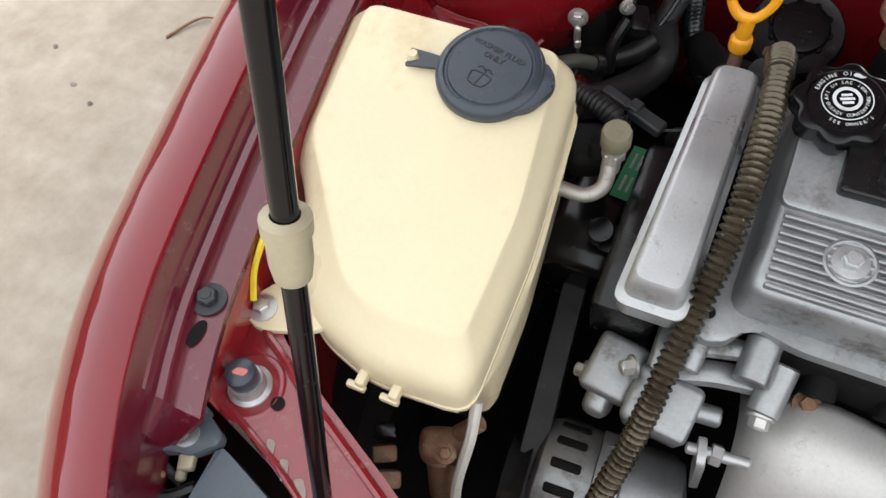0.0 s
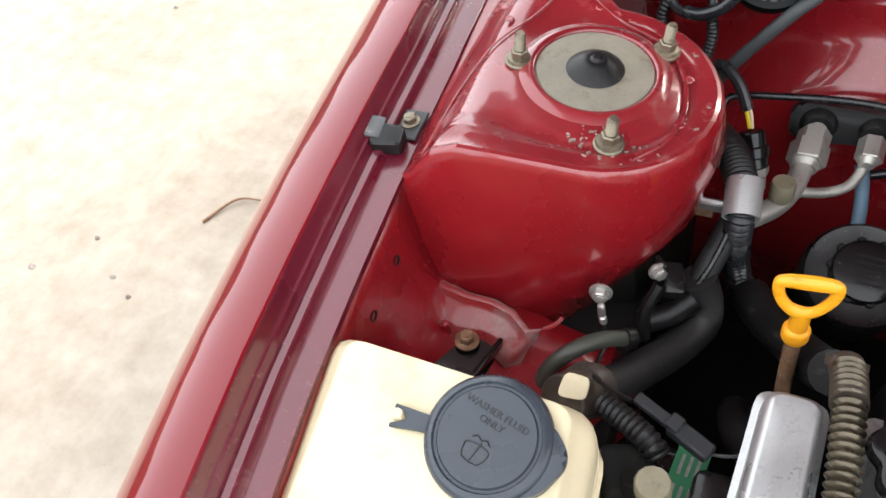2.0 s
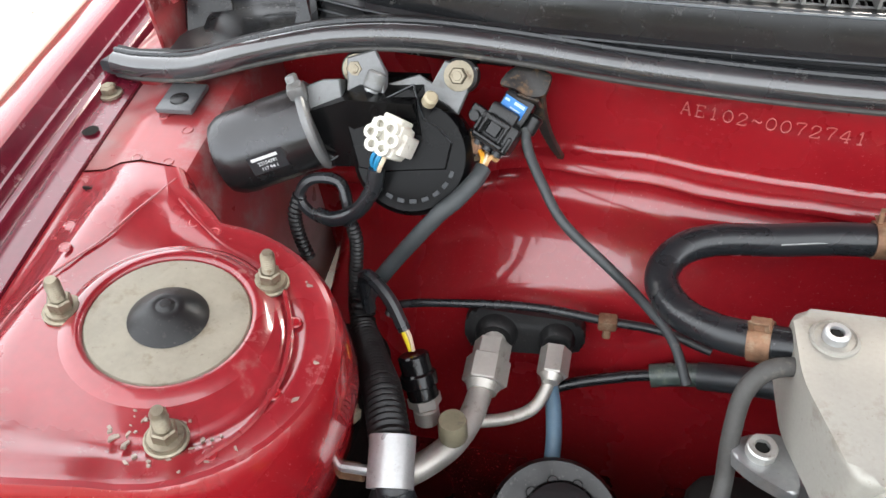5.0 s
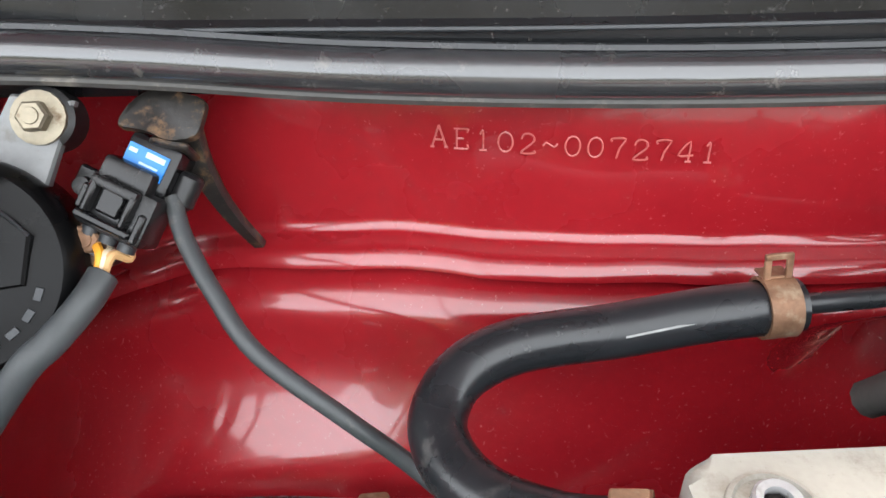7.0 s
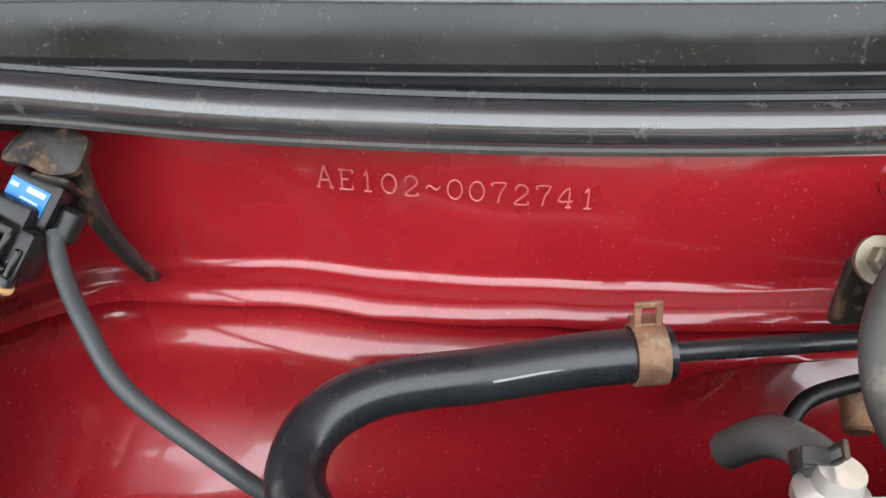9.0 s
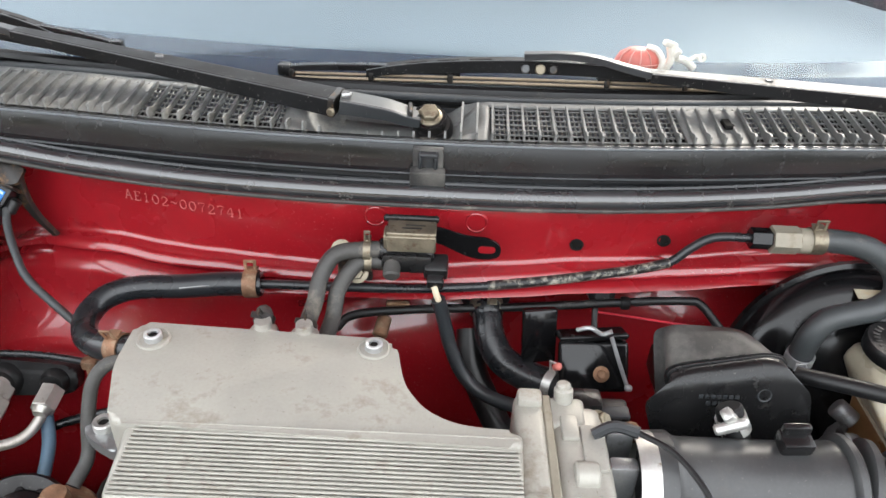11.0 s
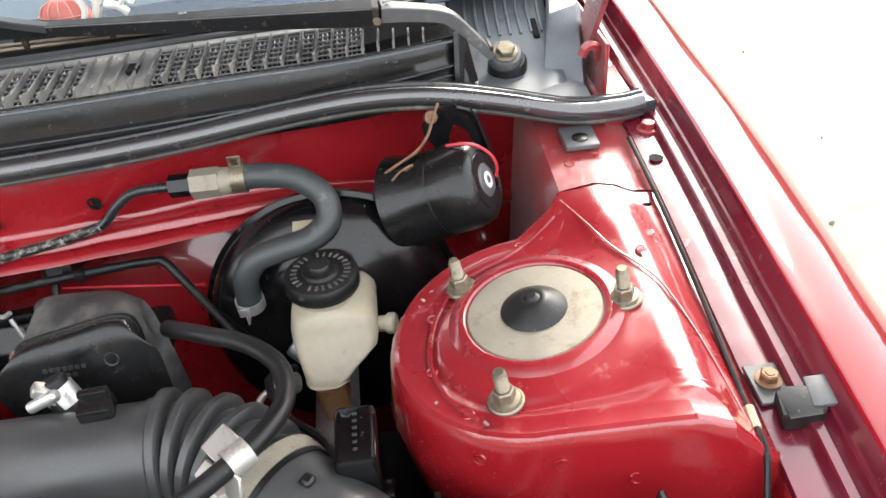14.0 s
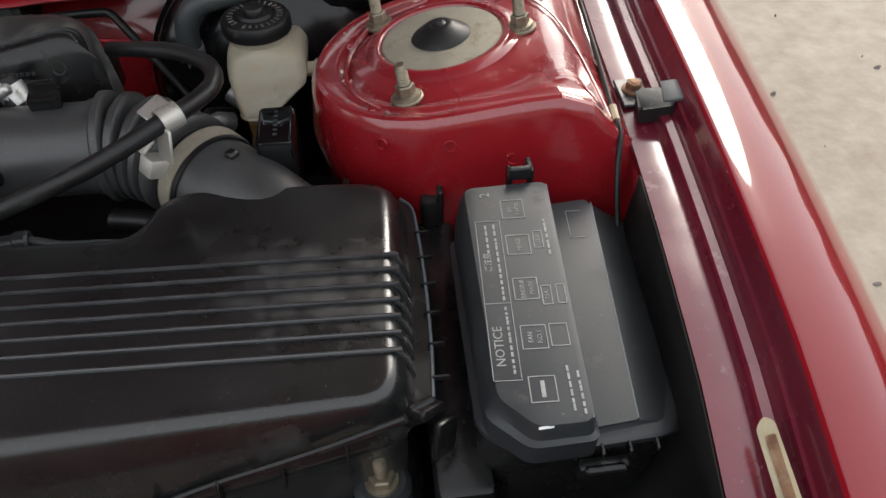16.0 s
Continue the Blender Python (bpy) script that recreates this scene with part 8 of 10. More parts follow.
def build_ac_lines():
    g = thing("air_con_lines", (-0.37, 0.10, 0.68), "dull aluminium air conditioning pipes with hexagon unions through a black grommet", "pipes")
    part("grommet", prism(soft_outline([(-0.047, -0.012), (-0.038, -0.019), (0.038, -0.015), (0.046, -0.006), (0.046, 0.008), (0.038, 0.015), (-0.038, 0.019), (-0.047, 0.012)], 0.010), -0.006, 0.006, 0.003, 2, m=frame_at((-0.365, 0.146, 0.711), (0, -0.93, 0.35)) @ pose(0, 0, 0, 0, 0, 0)), RUBBER, g, "oval black rubber grommet plate")
    for x, r in ((-0.387, 0.017), (-0.340, 0.014)):
        part("grommet_collar", lathe([(0, 0), (r, 0), (r * 0.95, 0.006), (r * 0.75, 0.010), (0, 0.010)], 26, frame_at((x, 0.142, 0.711), (0, -0.93, 0.2))), RUBBER, g)
    part("large_pipe", tube([(-0.387, 0.138, 0.712), (-0.390, 0.11, 0.706), (-0.393, 0.085, 0.701), (-0.398, 0.062, 0.699), (-0.408, 0.042, 0.699), (-0.424, 0.024, 0.700), (-0.44, 0.012, 0.70)], 0.0095, 14, 6), TUBE, g, "thick dull aluminium pipe")
    ax = Vector((-0.05, -0.97, -0.2))
    part("large_union", merge(hexagon((-0.388, 0.130, 0.7105), ax, 0.0145, 0.014), hexagon((-0.3895, 0.116, 0.7075), ax, 0.0172, 0.020), lathe([(0, 0), (0.0135, 0), (0.011, 0.006), (0, 0.006)], 20, frame_at((-0.391, 0.096, 0.7035), ax))), TUBE, g, "large hexagon union")
    part("small_pipe", tube([(-0.340, 0.138, 0.710), (-0.342, 0.120, 0.703), (-0.345, 0.104, 0.694), (-0.354, 0.090, 0.688), (-0.372, 0.079, 0.688), (-0.396, 0.068, 0.695)], 0.0048, 12, 6), TUBE, g)
    part("small_union", merge(hexagon((-0.340, 0.132, 0.7085), ax, 0.0118, 0.022), lathe([(0, 0), (0.0095, 0), (0.006, 0.006), (0, 0.006)], 18, frame_at((-0.3415, 0.111, 0.704), ax))), TUBE, g, "small hexagon union")
    part("valve_cap", lathe([(0, 0), (0.0088, 0), (0.0105, 0.003), (0.0105, 0.017), (0.0095, 0.020), (0, 0.020)], 14, pose(-0.404, 0.046, 0.707, -6, 0, 0)), OLIVE, g, "olive plastic valve cap")
    part("valve_stem", rod((-0.404, 0.048, 0.700), (-0.404, 0.047, 0.709), 0.0065), TUBE, g)
    part("blue_hose", tube([(-0.344, 0.118, 0.692), (-0.338, 0.100, 0.672), (-0.336, 0.075, 0.655), (-0.340, 0.055, 0.640), (-0.348, 0.045, 0.62)], 0.0062, 12, 6), material("faded_blue_hose", (0.10, 0.17, 0.24), 0.5, 0, 0.15, 40, 0.05), g, "faded blue rubber hose")
    l = thing("speed_cable", (-0.38, 0.145, 0.72), "thin black pipe clipped across the lower firewall", "pipe")
    part("pipe", tube([(-0.472, 0.135, 0.725), (-0.462, 0.143, 0.731), (-0.40, 0.146, 0.737), (-0.352, 0.147, 0.7375), (-0.305, 0.144, 0.734), (-0.265, 0.142, 0.731), (-0.23, 0.13, 0.728)], 0.0034, 10, 6), SHINY_RUBBER, l)
    part("clip", merge(box((-0.304, 0.143, 0.734), (0.014, 0.011, 0.010), 0.002, 2), box((-0.304, 0.140, 0.725), (0.006, 0.005, 0.010), 0.001, 1)), RUST, l)
    n = thing("sleeved_pipe", (-0.27, 0.13, 0.68), "black pipe with a taped sleeve entering the engine side", "pipe")
    part("pipe", tube([(-0.345, 0.118, 0.672), (-0.33, 0.126, 0.674), (-0.297, 0.131, 0.682), (-0.265, 0.134, 0.688), (-0.21, 0.13, 0.70)], 0.0044, 10, 6), SHINY_RUBBER, n)
    part("taped_sleeve", tube([(-0.268, 0.1335, 0.6875), (-0.25, 0.134, 0.692), (-0.232, 0.132, 0.697)], 0.0090, 12, 5), material("oily_green_tape", (0.06, 0.08, 0.07), 0.35, 0, 0.5, 70, 0.1, dirt=(0.3, 0.3, 0.24), dirt_amount=0.3, dirt_scale=70), n, "oily taped sleeve")
    part("thick_hose", tube([(-0.234, 0.132, 0.696), (-0.20, 0.125, 0.705), (-0.16, 0.11, 0.72)], 0.0105, 12, 5), SLATE, n)
    s = thing("pressure_switch", (-0.428, 0.066, 0.69), "black pressure switch plug with yellow and white wires", "sensor")
    part("switch", merge(rod((-0.440, 0.090, 0.740), (-0.430, 0.072, 0.712), 0.0115), rod((-0.436, 0.083, 0.729), (-0.433, 0.077, 0.720), 0.0135)), GLOSSY, s, "black cylindrical plug")
    part("base_nut", merge(hexagon((-0.431, 0.074, 0.713), (0.2, -0.4, -0.9), 0.0125, 0.008), rod((-0.429, 0.069, 0.706), (-0.427, 0.064, 0.694), 0.0095)), TUBE, s, "bright hexagon base")
    part("wire", tube([(-0.442, 0.092, 0.741), (-0.446, 0.096, 0.752), (-0.452, 0.102, 0.765)], 0.0017, 6, 4), WIRE_YELLOW, s)
    part("wire", tube([(-0.440, 0.092, 0.741), (-0.443, 0.097, 0.752), (-0.450, 0.103, 0.765)], 0.0017, 6, 4), WIRE_WHITE, s)
    part("taped_lead", tube([(-0.446, 0.098, 0.756), (-0.458, 0.110, 0.774), (-0.474, 0.122, 0.782), (-0.482, 0.128, 0.772), (-0.480, 0.122, 0.745)], 0.0050, 9, 5), SHINY_RUBBER, s)
    o = thing("oil_filter", (-0.329, 0.016, 0.60), "scuffed glossy black round cap at the back of the engine", "cap")
    part("cap", lathe([(0, 0.012), (0.022, 0.012), (0.026, 0.008), (0.038, 0.008), (0.0445, 0.010), (0.0475, 0.006), (0.0480, -0.004), (0.046, -0.06), (0, -0.06)], 48, pose(-0.329, 0.014, 0.660, 22, 4, 0)), material("scuffed_black_plastic", (0.006, 0.006, 0.0065), 0.34, 0, 0.3, 40, 0.2, dirt=(0.12, 0.115, 0.11), dirt_amount=0.10, dirt_scale=140, specks=(0.16, 0.15, 0.14)), o)
    part("raised_disc", lathe([(0, 0.0162), (0.020, 0.0160), (0.0262, 0.0150), (0.0282, 0.0125), (0.0288, 0.006), (0, 0.006)], 44, pose(-0.326, 0.018, 0.660, 22, 4, 0)), GLOSSY, o, "raised glossy black disc")
    for k in range(10):
        part("grip_notch", moved(lathe([(0, 0.0128), (0.0034, 0.0128), (0.0040, 0.012), (0.0040, 0.006), (0, 0.006)], 12), pose(-0.326, 0.018, 0.660, 22, 4, 0) @ pose(0.0275 * math.cos(0.628 * k), 0.0275 * math.sin(0.628 * k), 0)), GLOSSY, o)
    for k in range(5):
        part("moulded_mark", moved(box((0.001 * k, 0.012 - 0.006 * k, 0.0152), (0.024 - 0.003 * (k % 3), 0.0022, 0.0006), 0.0002, 1), pose(0, 0, 0.001) @ pose(-0.326, 0.018, 0.660, 22, 4, 0)), PLASTIC, o)


def build_left_loom():
    h = thing("wiring_loom", (-0.44, 0.03, 0.70), "thick corrugated black wiring loom held by a steel clamp", "wiring loom")
    part("upper_loom", tube([(-0.487, 0.132, 0.745), (-0.486, 0.118, 0.733), (-0.476, 0.098, 0.735), (-0.462, 0.070, 0.745), (-0.448, 0.042, 0.755), (-0.436, 0.012, 0.757), (-0.430, -0.006, 0.752)], lambda w: 0.0085 + 0.0045 * min(1, w * 1.6), 14, 5, 0.0009, 0.0045), RUBBER, h, "corrugated sleeve")
    part("lower_loom", tube([(-0.430, -0.006, 0.752), (-0.430, -0.010, 0.732), (-0.430, -0.006, 0.70), (-0.4275, 0.002, 0.662), (-0.421, 0.0, 0.636), (-0.407, -0.014, 0.615), (-0.395, -0.03, 0.605)], 0.0108, 14, 6, 0.0014, 0.0066), SHINY_RUBBER, h, "corrugated sleeve")
    part("clamp", merge(lathe([(0.0130, -0.016), (0.0148, -0.016), (0.0148, 0.016), (0.0130, 0.016)], 20, frame_at((-0.431, -0.004, 0.7535), (0.1, -0.85, -0.4))), box((-0.452, -0.006, 0.742), (0.030, 0.006, 0.022), 0.002, 1, (25, 0, 0))), SHEET_STEEL, h, "grey steel clamp")
    part("clamp_bracket", merge(box((-0.470, 0.008, 0.752), (0.004, 0.016, 0.05), 0.001, 1, (0, 8, 0)), box((-0.462, -0.004, 0.735), (0.02, 0.004, 0.02), 0.001, 1)), RUST, h)
    bolt(h, (-0.464, 0.020, 0.766), (0.8, -0.5, 0.3), 0.0058, 0.007, 0.008, PLATED)
    d = thing("dipstick", (-0.372, -0.125, 0.70), "orange-yellow plastic engine oil dipstick handle", "dipstick")
    loop = [(-0.3745 + 0.86 * (x + 0.3745), 0.780 + 0.86 * (z - 0.780)) for x, z in ((-0.3960, 0.8065), (-0.3930, 0.8115), (-0.3765, 0.8145), (-0.3590, 0.8160), (-0.3550, 0.8115), (-0.3575, 0.7980), (-0.3655, 0.7845), (-0.3745, 0.7800), (-0.3840, 0.7820), (-0.3925, 0.7925))]
    tilt = 0.10
    P = lambda x, z: (x, -0.119 + tilt * (z - 0.78), z)
    part("handle", tube([P(x, z) for x, z in loop] + [P(*loop[0]), P(*loop[1])], lambda w: 0.0034 + 0.0016 * math.exp(-((w - 0.20) / 0.13) ** 2) + 0.0010 * math.exp(-((w - 0.68) / 0.10) ** 2), 10, 6, flat=1.15), YELLOW, d, "orange-yellow finger loop")
    part("grip_text", words("ENGINE OIL", 0.0042, Matrix.Translation((-0.3750, -0.1160, 0.8097)) @ Euler((radians(40), 0, 0)).to_matrix().to_4x4() @ pose(0, 0.0017, 0.0044, 0, 0, 184), 0.0003), material("orange_relief", (0.60, 0.24, 0.01), 0.5, 0, 0.1, 40, 0), d)
    part("neck", merge(lathe([(0, -0.030), (0.0088, -0.030), (0.0094, -0.028), (0.0094, -0.020), (0.0086, -0.018), (0.0066, -0.0165), (0.0058, -0.006), (0.0050, 0.002), (0, 0.003)], 22, pose(-0.3745, -0.1185, 0.778)), box((-0.3745, -0.1185, 0.7745), (0.013, 0.006, 0.016), 0.002, 2)), YELLOW, d)
    part("stem", tube([(-0.3745, -0.119, 0.752), (-0.374, -0.125, 0.725), (-0.372, -0.14, 0.69)], 0.0058, 10, 5), RUST, d, "rusty dipstick tube")
    t = thing("wire_conduit", (-0.345, -0.30, 0.62), "bronze-toned corrugated conduit over the engine front", "conduit")
    line = [(-0.343, -0.158, 0.788), (-0.341, -0.19, 0.796), (-0.339, -0.24, 0.796), (-0.338, -0.29, 0.787), (-0.339, -0.325, 0.772), (-0.3425, -0.355, 0.744), (-0.3475, -0.388, 0.712), (-0.3515, -0.420, 0.682), (-0.3560, -0.447, 0.645), (-0.3641, -0.480, 0.605), (-0.370, -0.508, 0.56), (-0.376, -0.53, 0.50)]
    part("conduit", tube(line, 0.0082, 16, 6, 0.0019, 0.0058), material("bronze_grimy_conduit", (0.105, 0.086, 0.060), 0.26, 0.65, 0.3, 40, 0.05, dirt=(0.12, 0.09, 0.055), dirt_amount=0.18, dirt_scale=40), t)
    part("end_sleeve", tube([(-0.343, -0.150, 0.776), (-0.342, -0.165, 0.786), (-0.341, -0.188, 0.794)], 0.0112, 16, 5), SOOTY, t, "sooty rubber end sleeve")
    part("sleeve_rim", lathe([(0.0085, -0.003), (0.0128, -0.003), (0.0132, 0.0), (0.0128, 0.004), (0.0085, 0.004)], 22, frame_at((-0.343, -0.149, 0.776), (0.02, 0.75, 0.5))), SOOTY, t)
    part("elbow", tube([(-0.346, -0.135, 0.740), (-0.352, -0.115, 0.712), (-0.372, -0.08, 0.680), (-0.398, -0.045, 0.660), (-0.410, -0.02, 0.650)], 0.0165, 14, 5), RUBBER, t, "thick black sheath")
    a = thing("air_con_valve", (-0.44, -0.27, 0.66), "beige capped service valve on dirty cast fittings", "valve")
    part("valve_cap", lathe([(0, 0), (0.0100, 0), (0.0118, 0.003), (0.0118, 0.015), (0.0105, 0.0185), (0, 0.0185)], 14, pose(-0.437, -0.265, 0.7605, 4, 0, 0)), OLIVE, a, "olive plastic valve cap")
    part("stem", merge(rod((-0.437, -0.266, 0.762), (-0.437, -0.270, 0.735), 0.0075), hexagon((-0.437, -0.266, 0.748), (0, 0, 1), 0.0095, 0.008)), TUBE, a)
    part("pipe", tube([(-0.437, -0.272, 0.742), (-0.437, -0.288, 0.736), (-0.448, -0.298, 0.733), (-0.470, -0.298, 0.733), (-0.49, -0.295, 0.73)], 0.0062, 12, 6), TUBE, a)
    part("fitting", merge(box((-0.458, -0.245, 0.722), (0.040, 0.04, 0.03), 0.008, 3, (10, 0, 20)), rod((-0.450, -0.26, 0.735), (-0.452, -0.255, 0.748), 0.008)), SHADOW, a, "black grimy fitting")
    part("compressor", merge(box((-0.445, -0.24, 0.60), (0.075, 0.13, 0.12), 0.018, 3, (9, 0, 0)), rod((-0.432, -0.288, 0.672), (-0.432, -0.292, 0.684), 0.012)), GLOSSY, a, "black compressor body")
    bolt(a, (-0.424, -0.285, 0.664), (0, -0.2, 1), 0.008, 0.008, 0.013, PLASTIC)
    lab = part("label", moved(box((0, 0, 0), (0.024, 0.055, 0.001), 0.0003, 1), pose(-0.424, -0.215, 0.668, 9, 0, -6)), GREEN, a, "green printed label")
    for k in range(3):
        for j in range(2):
            part("label_bar", moved(box((-0.006 + 0.006 * k, -0.012 + 0.024 * j, 0.0007), (0.0024, 0.016, 0.0003), 0, 1), pose(-0.424, -0.215, 0.668, 9, 0, -6)), PALE_INK, lab)
    part("ribbed_hose", tube([(-0.486, -0.208, 0.744), (-0.470, -0.216, 0.747), (-0.450, -0.227, 0.749), (-0.440, -0.234, 0.744)], 0.0086, 12, 5, 0.0010, 0.005), RUBBER, a)
    part("strap", merge(box((-0.452, -0.2015, 0.742), (0.030, 0.009, 0.006), 0.001, 1, (0, 3, -23)), box((-0.424, -0.2135, 0.739), (0.032, 0.013, 0.010), 0.0015, 1, (0, 3, -23)), box((-0.436, -0.2075, 0.745), (0.010, 0.012, 0.005), 0.001, 1, (0, 3, -23)), tube([(-0.410, -0.219, 0.738), (-0.400, -0.219, 0.742), (-0.386, -0.214, 0.744)], 0.0013, 6, 4)), SLATE, a)
    b = thing("drive_belt", (-0.435, -0.38, 0.55), "black ribbed drive belt running between the pulleys", "belt")
    part("belt", merge(box((-0.436, -0.38, 0.585), (0.022, 0.24, 0.004), 0.001, 1, (12, 0, 6)), box((-0.436, -0.38, 0.555), (0.022, 0.24, 0.004), 0.001, 1, (12, 0, 6))), RUBBER, b)
    part("pulley", lathe([(0, 0), (0.034, 0), (0.038, 0.003), (0.034, 0.010), (0.034, 0.016), (0.038, 0.022), (0, 0.022)], 30, frame_at((-0.448, -0.475, 0.54), (1, 0.08, 0))), SHADOW, b)
    r = thing("radiator_hose", (-0.45, -0.10, 0.62), "thick dull black radiator hose behind the tank", "hose")
    part("hose", tube([(-0.514, -0.190, 0.706), (-0.500, -0.165, 0.680), (-0.4805, -0.128, 0.657), (-0.456, -0.088, 0.648), (-0.443, -0.062, 0.652), (-0.4445, -0.050, 0.666), (-0.450, -0.046, 0.682), (-0.453, -0.045, 0.692)], 0.0160, 16, 6), DULL_HOSE, r)
    part("end", merge(rod((-0.503, -0.170, 0.690), (-0.520, -0.204, 0.718), 0.0205), lathe([(0.0165, -0.005), (0.0225, -0.004), (0.0228, 0.004), (0.0165, 0.006)], 20, frame_at((-0.508, -0.180, 0.699), (0.35, 0.75, -0.5)))), SOOTY, r, "crusted metal hose end")
    part("cream_patch", prism(soft_outline([(-0.012, -0.009), (0.010, -0.011), (0.013, 0.006), (-0.006, 0.010)], 0.006, 3), 0, 0.002, 0.0006, 1, m=frame_at((-0.5125, -0.196, 0.7335), (0.1, -0.45, 0.88))), CREAM, r, "cream flaking patch")
    part("bypass_pipe", tube([(-0.548, -0.178, 0.672), (-0.5455, -0.170, 0.691), (-0.531, -0.155, 0.7045), (-0.511, -0.136, 0.7035), (-0.494, -0.121, 0.6915)], 0.0070, 14, 6), OLIVE_HOSE, r, "olive grey bypass hose")
    part("bypass_rim", lathe([(0.004, -0.004), (0.0092, -0.004), (0.0098, 0.0), (0.0092, 0.005), (0.004, 0.005)], 18, frame_at((-0.4925, -0.1198, 0.6905), (0.7, 0.6, -0.45))), RUBBER, r)
    part("dark_hose", tube([(-0.40, -0.11, 0.60), (-0.40, -0.14, 0.64), (-0.392, -0.17, 0.67), (-0.38, -0.19, 0.69)], 0.013, 12, 5), RUBBER, r)
    part("thin_pipe", tube([(-0.452, -0.045, 0.680), (-0.446, -0.028, 0.696), (-0.440, -0.008, 0.708), (-0.436, 0.012, 0.716)], 0.0112, 14, 6), DULL_HOSE, r)
    part("crossing_pipe", tube([(-0.490, -0.088, 0.668), (-0.468, -0.075, 0.672), (-0.452, -0.06, 0.68)], 0.0105, 12, 5), RUBBER, r)
    part("blue_cable", tube([(-0.452, -0.052, 0.690), (-0.444, -0.038, 0.705), (-0.437, -0.012, 0.722), (-0.436, 0.005, 0.735)], 0.0028, 8, 5), SHINY_RUBBER, r)
    w = thing("earth_lead", (-0.517, -0.112, 0.70), "thin black earth lead bolted to the strut tower", "wire")
    bolt(w, (-0.5178, -0.1085, 0.7305), (0.15, -1, 0.1), 0.0068, 0.006, 0.0095, STEEL)
    part("lug", merge(box((-0.514, -0.120, 0.722), (0.006, 0.005, 0.018), 0.0015, 1), rod((-0.513, -0.121, 0.716), (-0.512, -0.122, 0.708), 0.0032)), STEEL, w)
    part("wire", tube([(-0.512, -0.122, 0.709), (-0.508, -0.132, 0.690), (-0.512, -0.155, 0.688), (-0.507, -0.172, 0.712), (-0.490, -0.190, 0.735), (-0.468, -0.199, 0.741)], 0.0018, 6, 6), RUBBER, w)
    j = thing("tower_side_clip", (-0.478, -0.08, 0.69), "black plastic cable clip with a bolt on the tower side", "clip")
    part("clip", merge(box((-0.474, -0.056, 0.690), (0.020, 0.030, 0.030), 0.005, 2, (15, 10, 20)), box((-0.481, -0.062, 0.715), (0.014, 0.004, 0.024), 0.001, 1, (0, 0, -40)), tube([(-0.478, -0.075, 0.712), (-0.486, -0.092, 0.690), (-0.484, -0.100, 0.665)], 0.006, 8, 5)), PLASTIC, j)
    bolt(j, (-0.482, -0.0685, 0.7205), (0.6, -0.75, 0.2), 0.0058, 0.006, 0.008, STEEL)


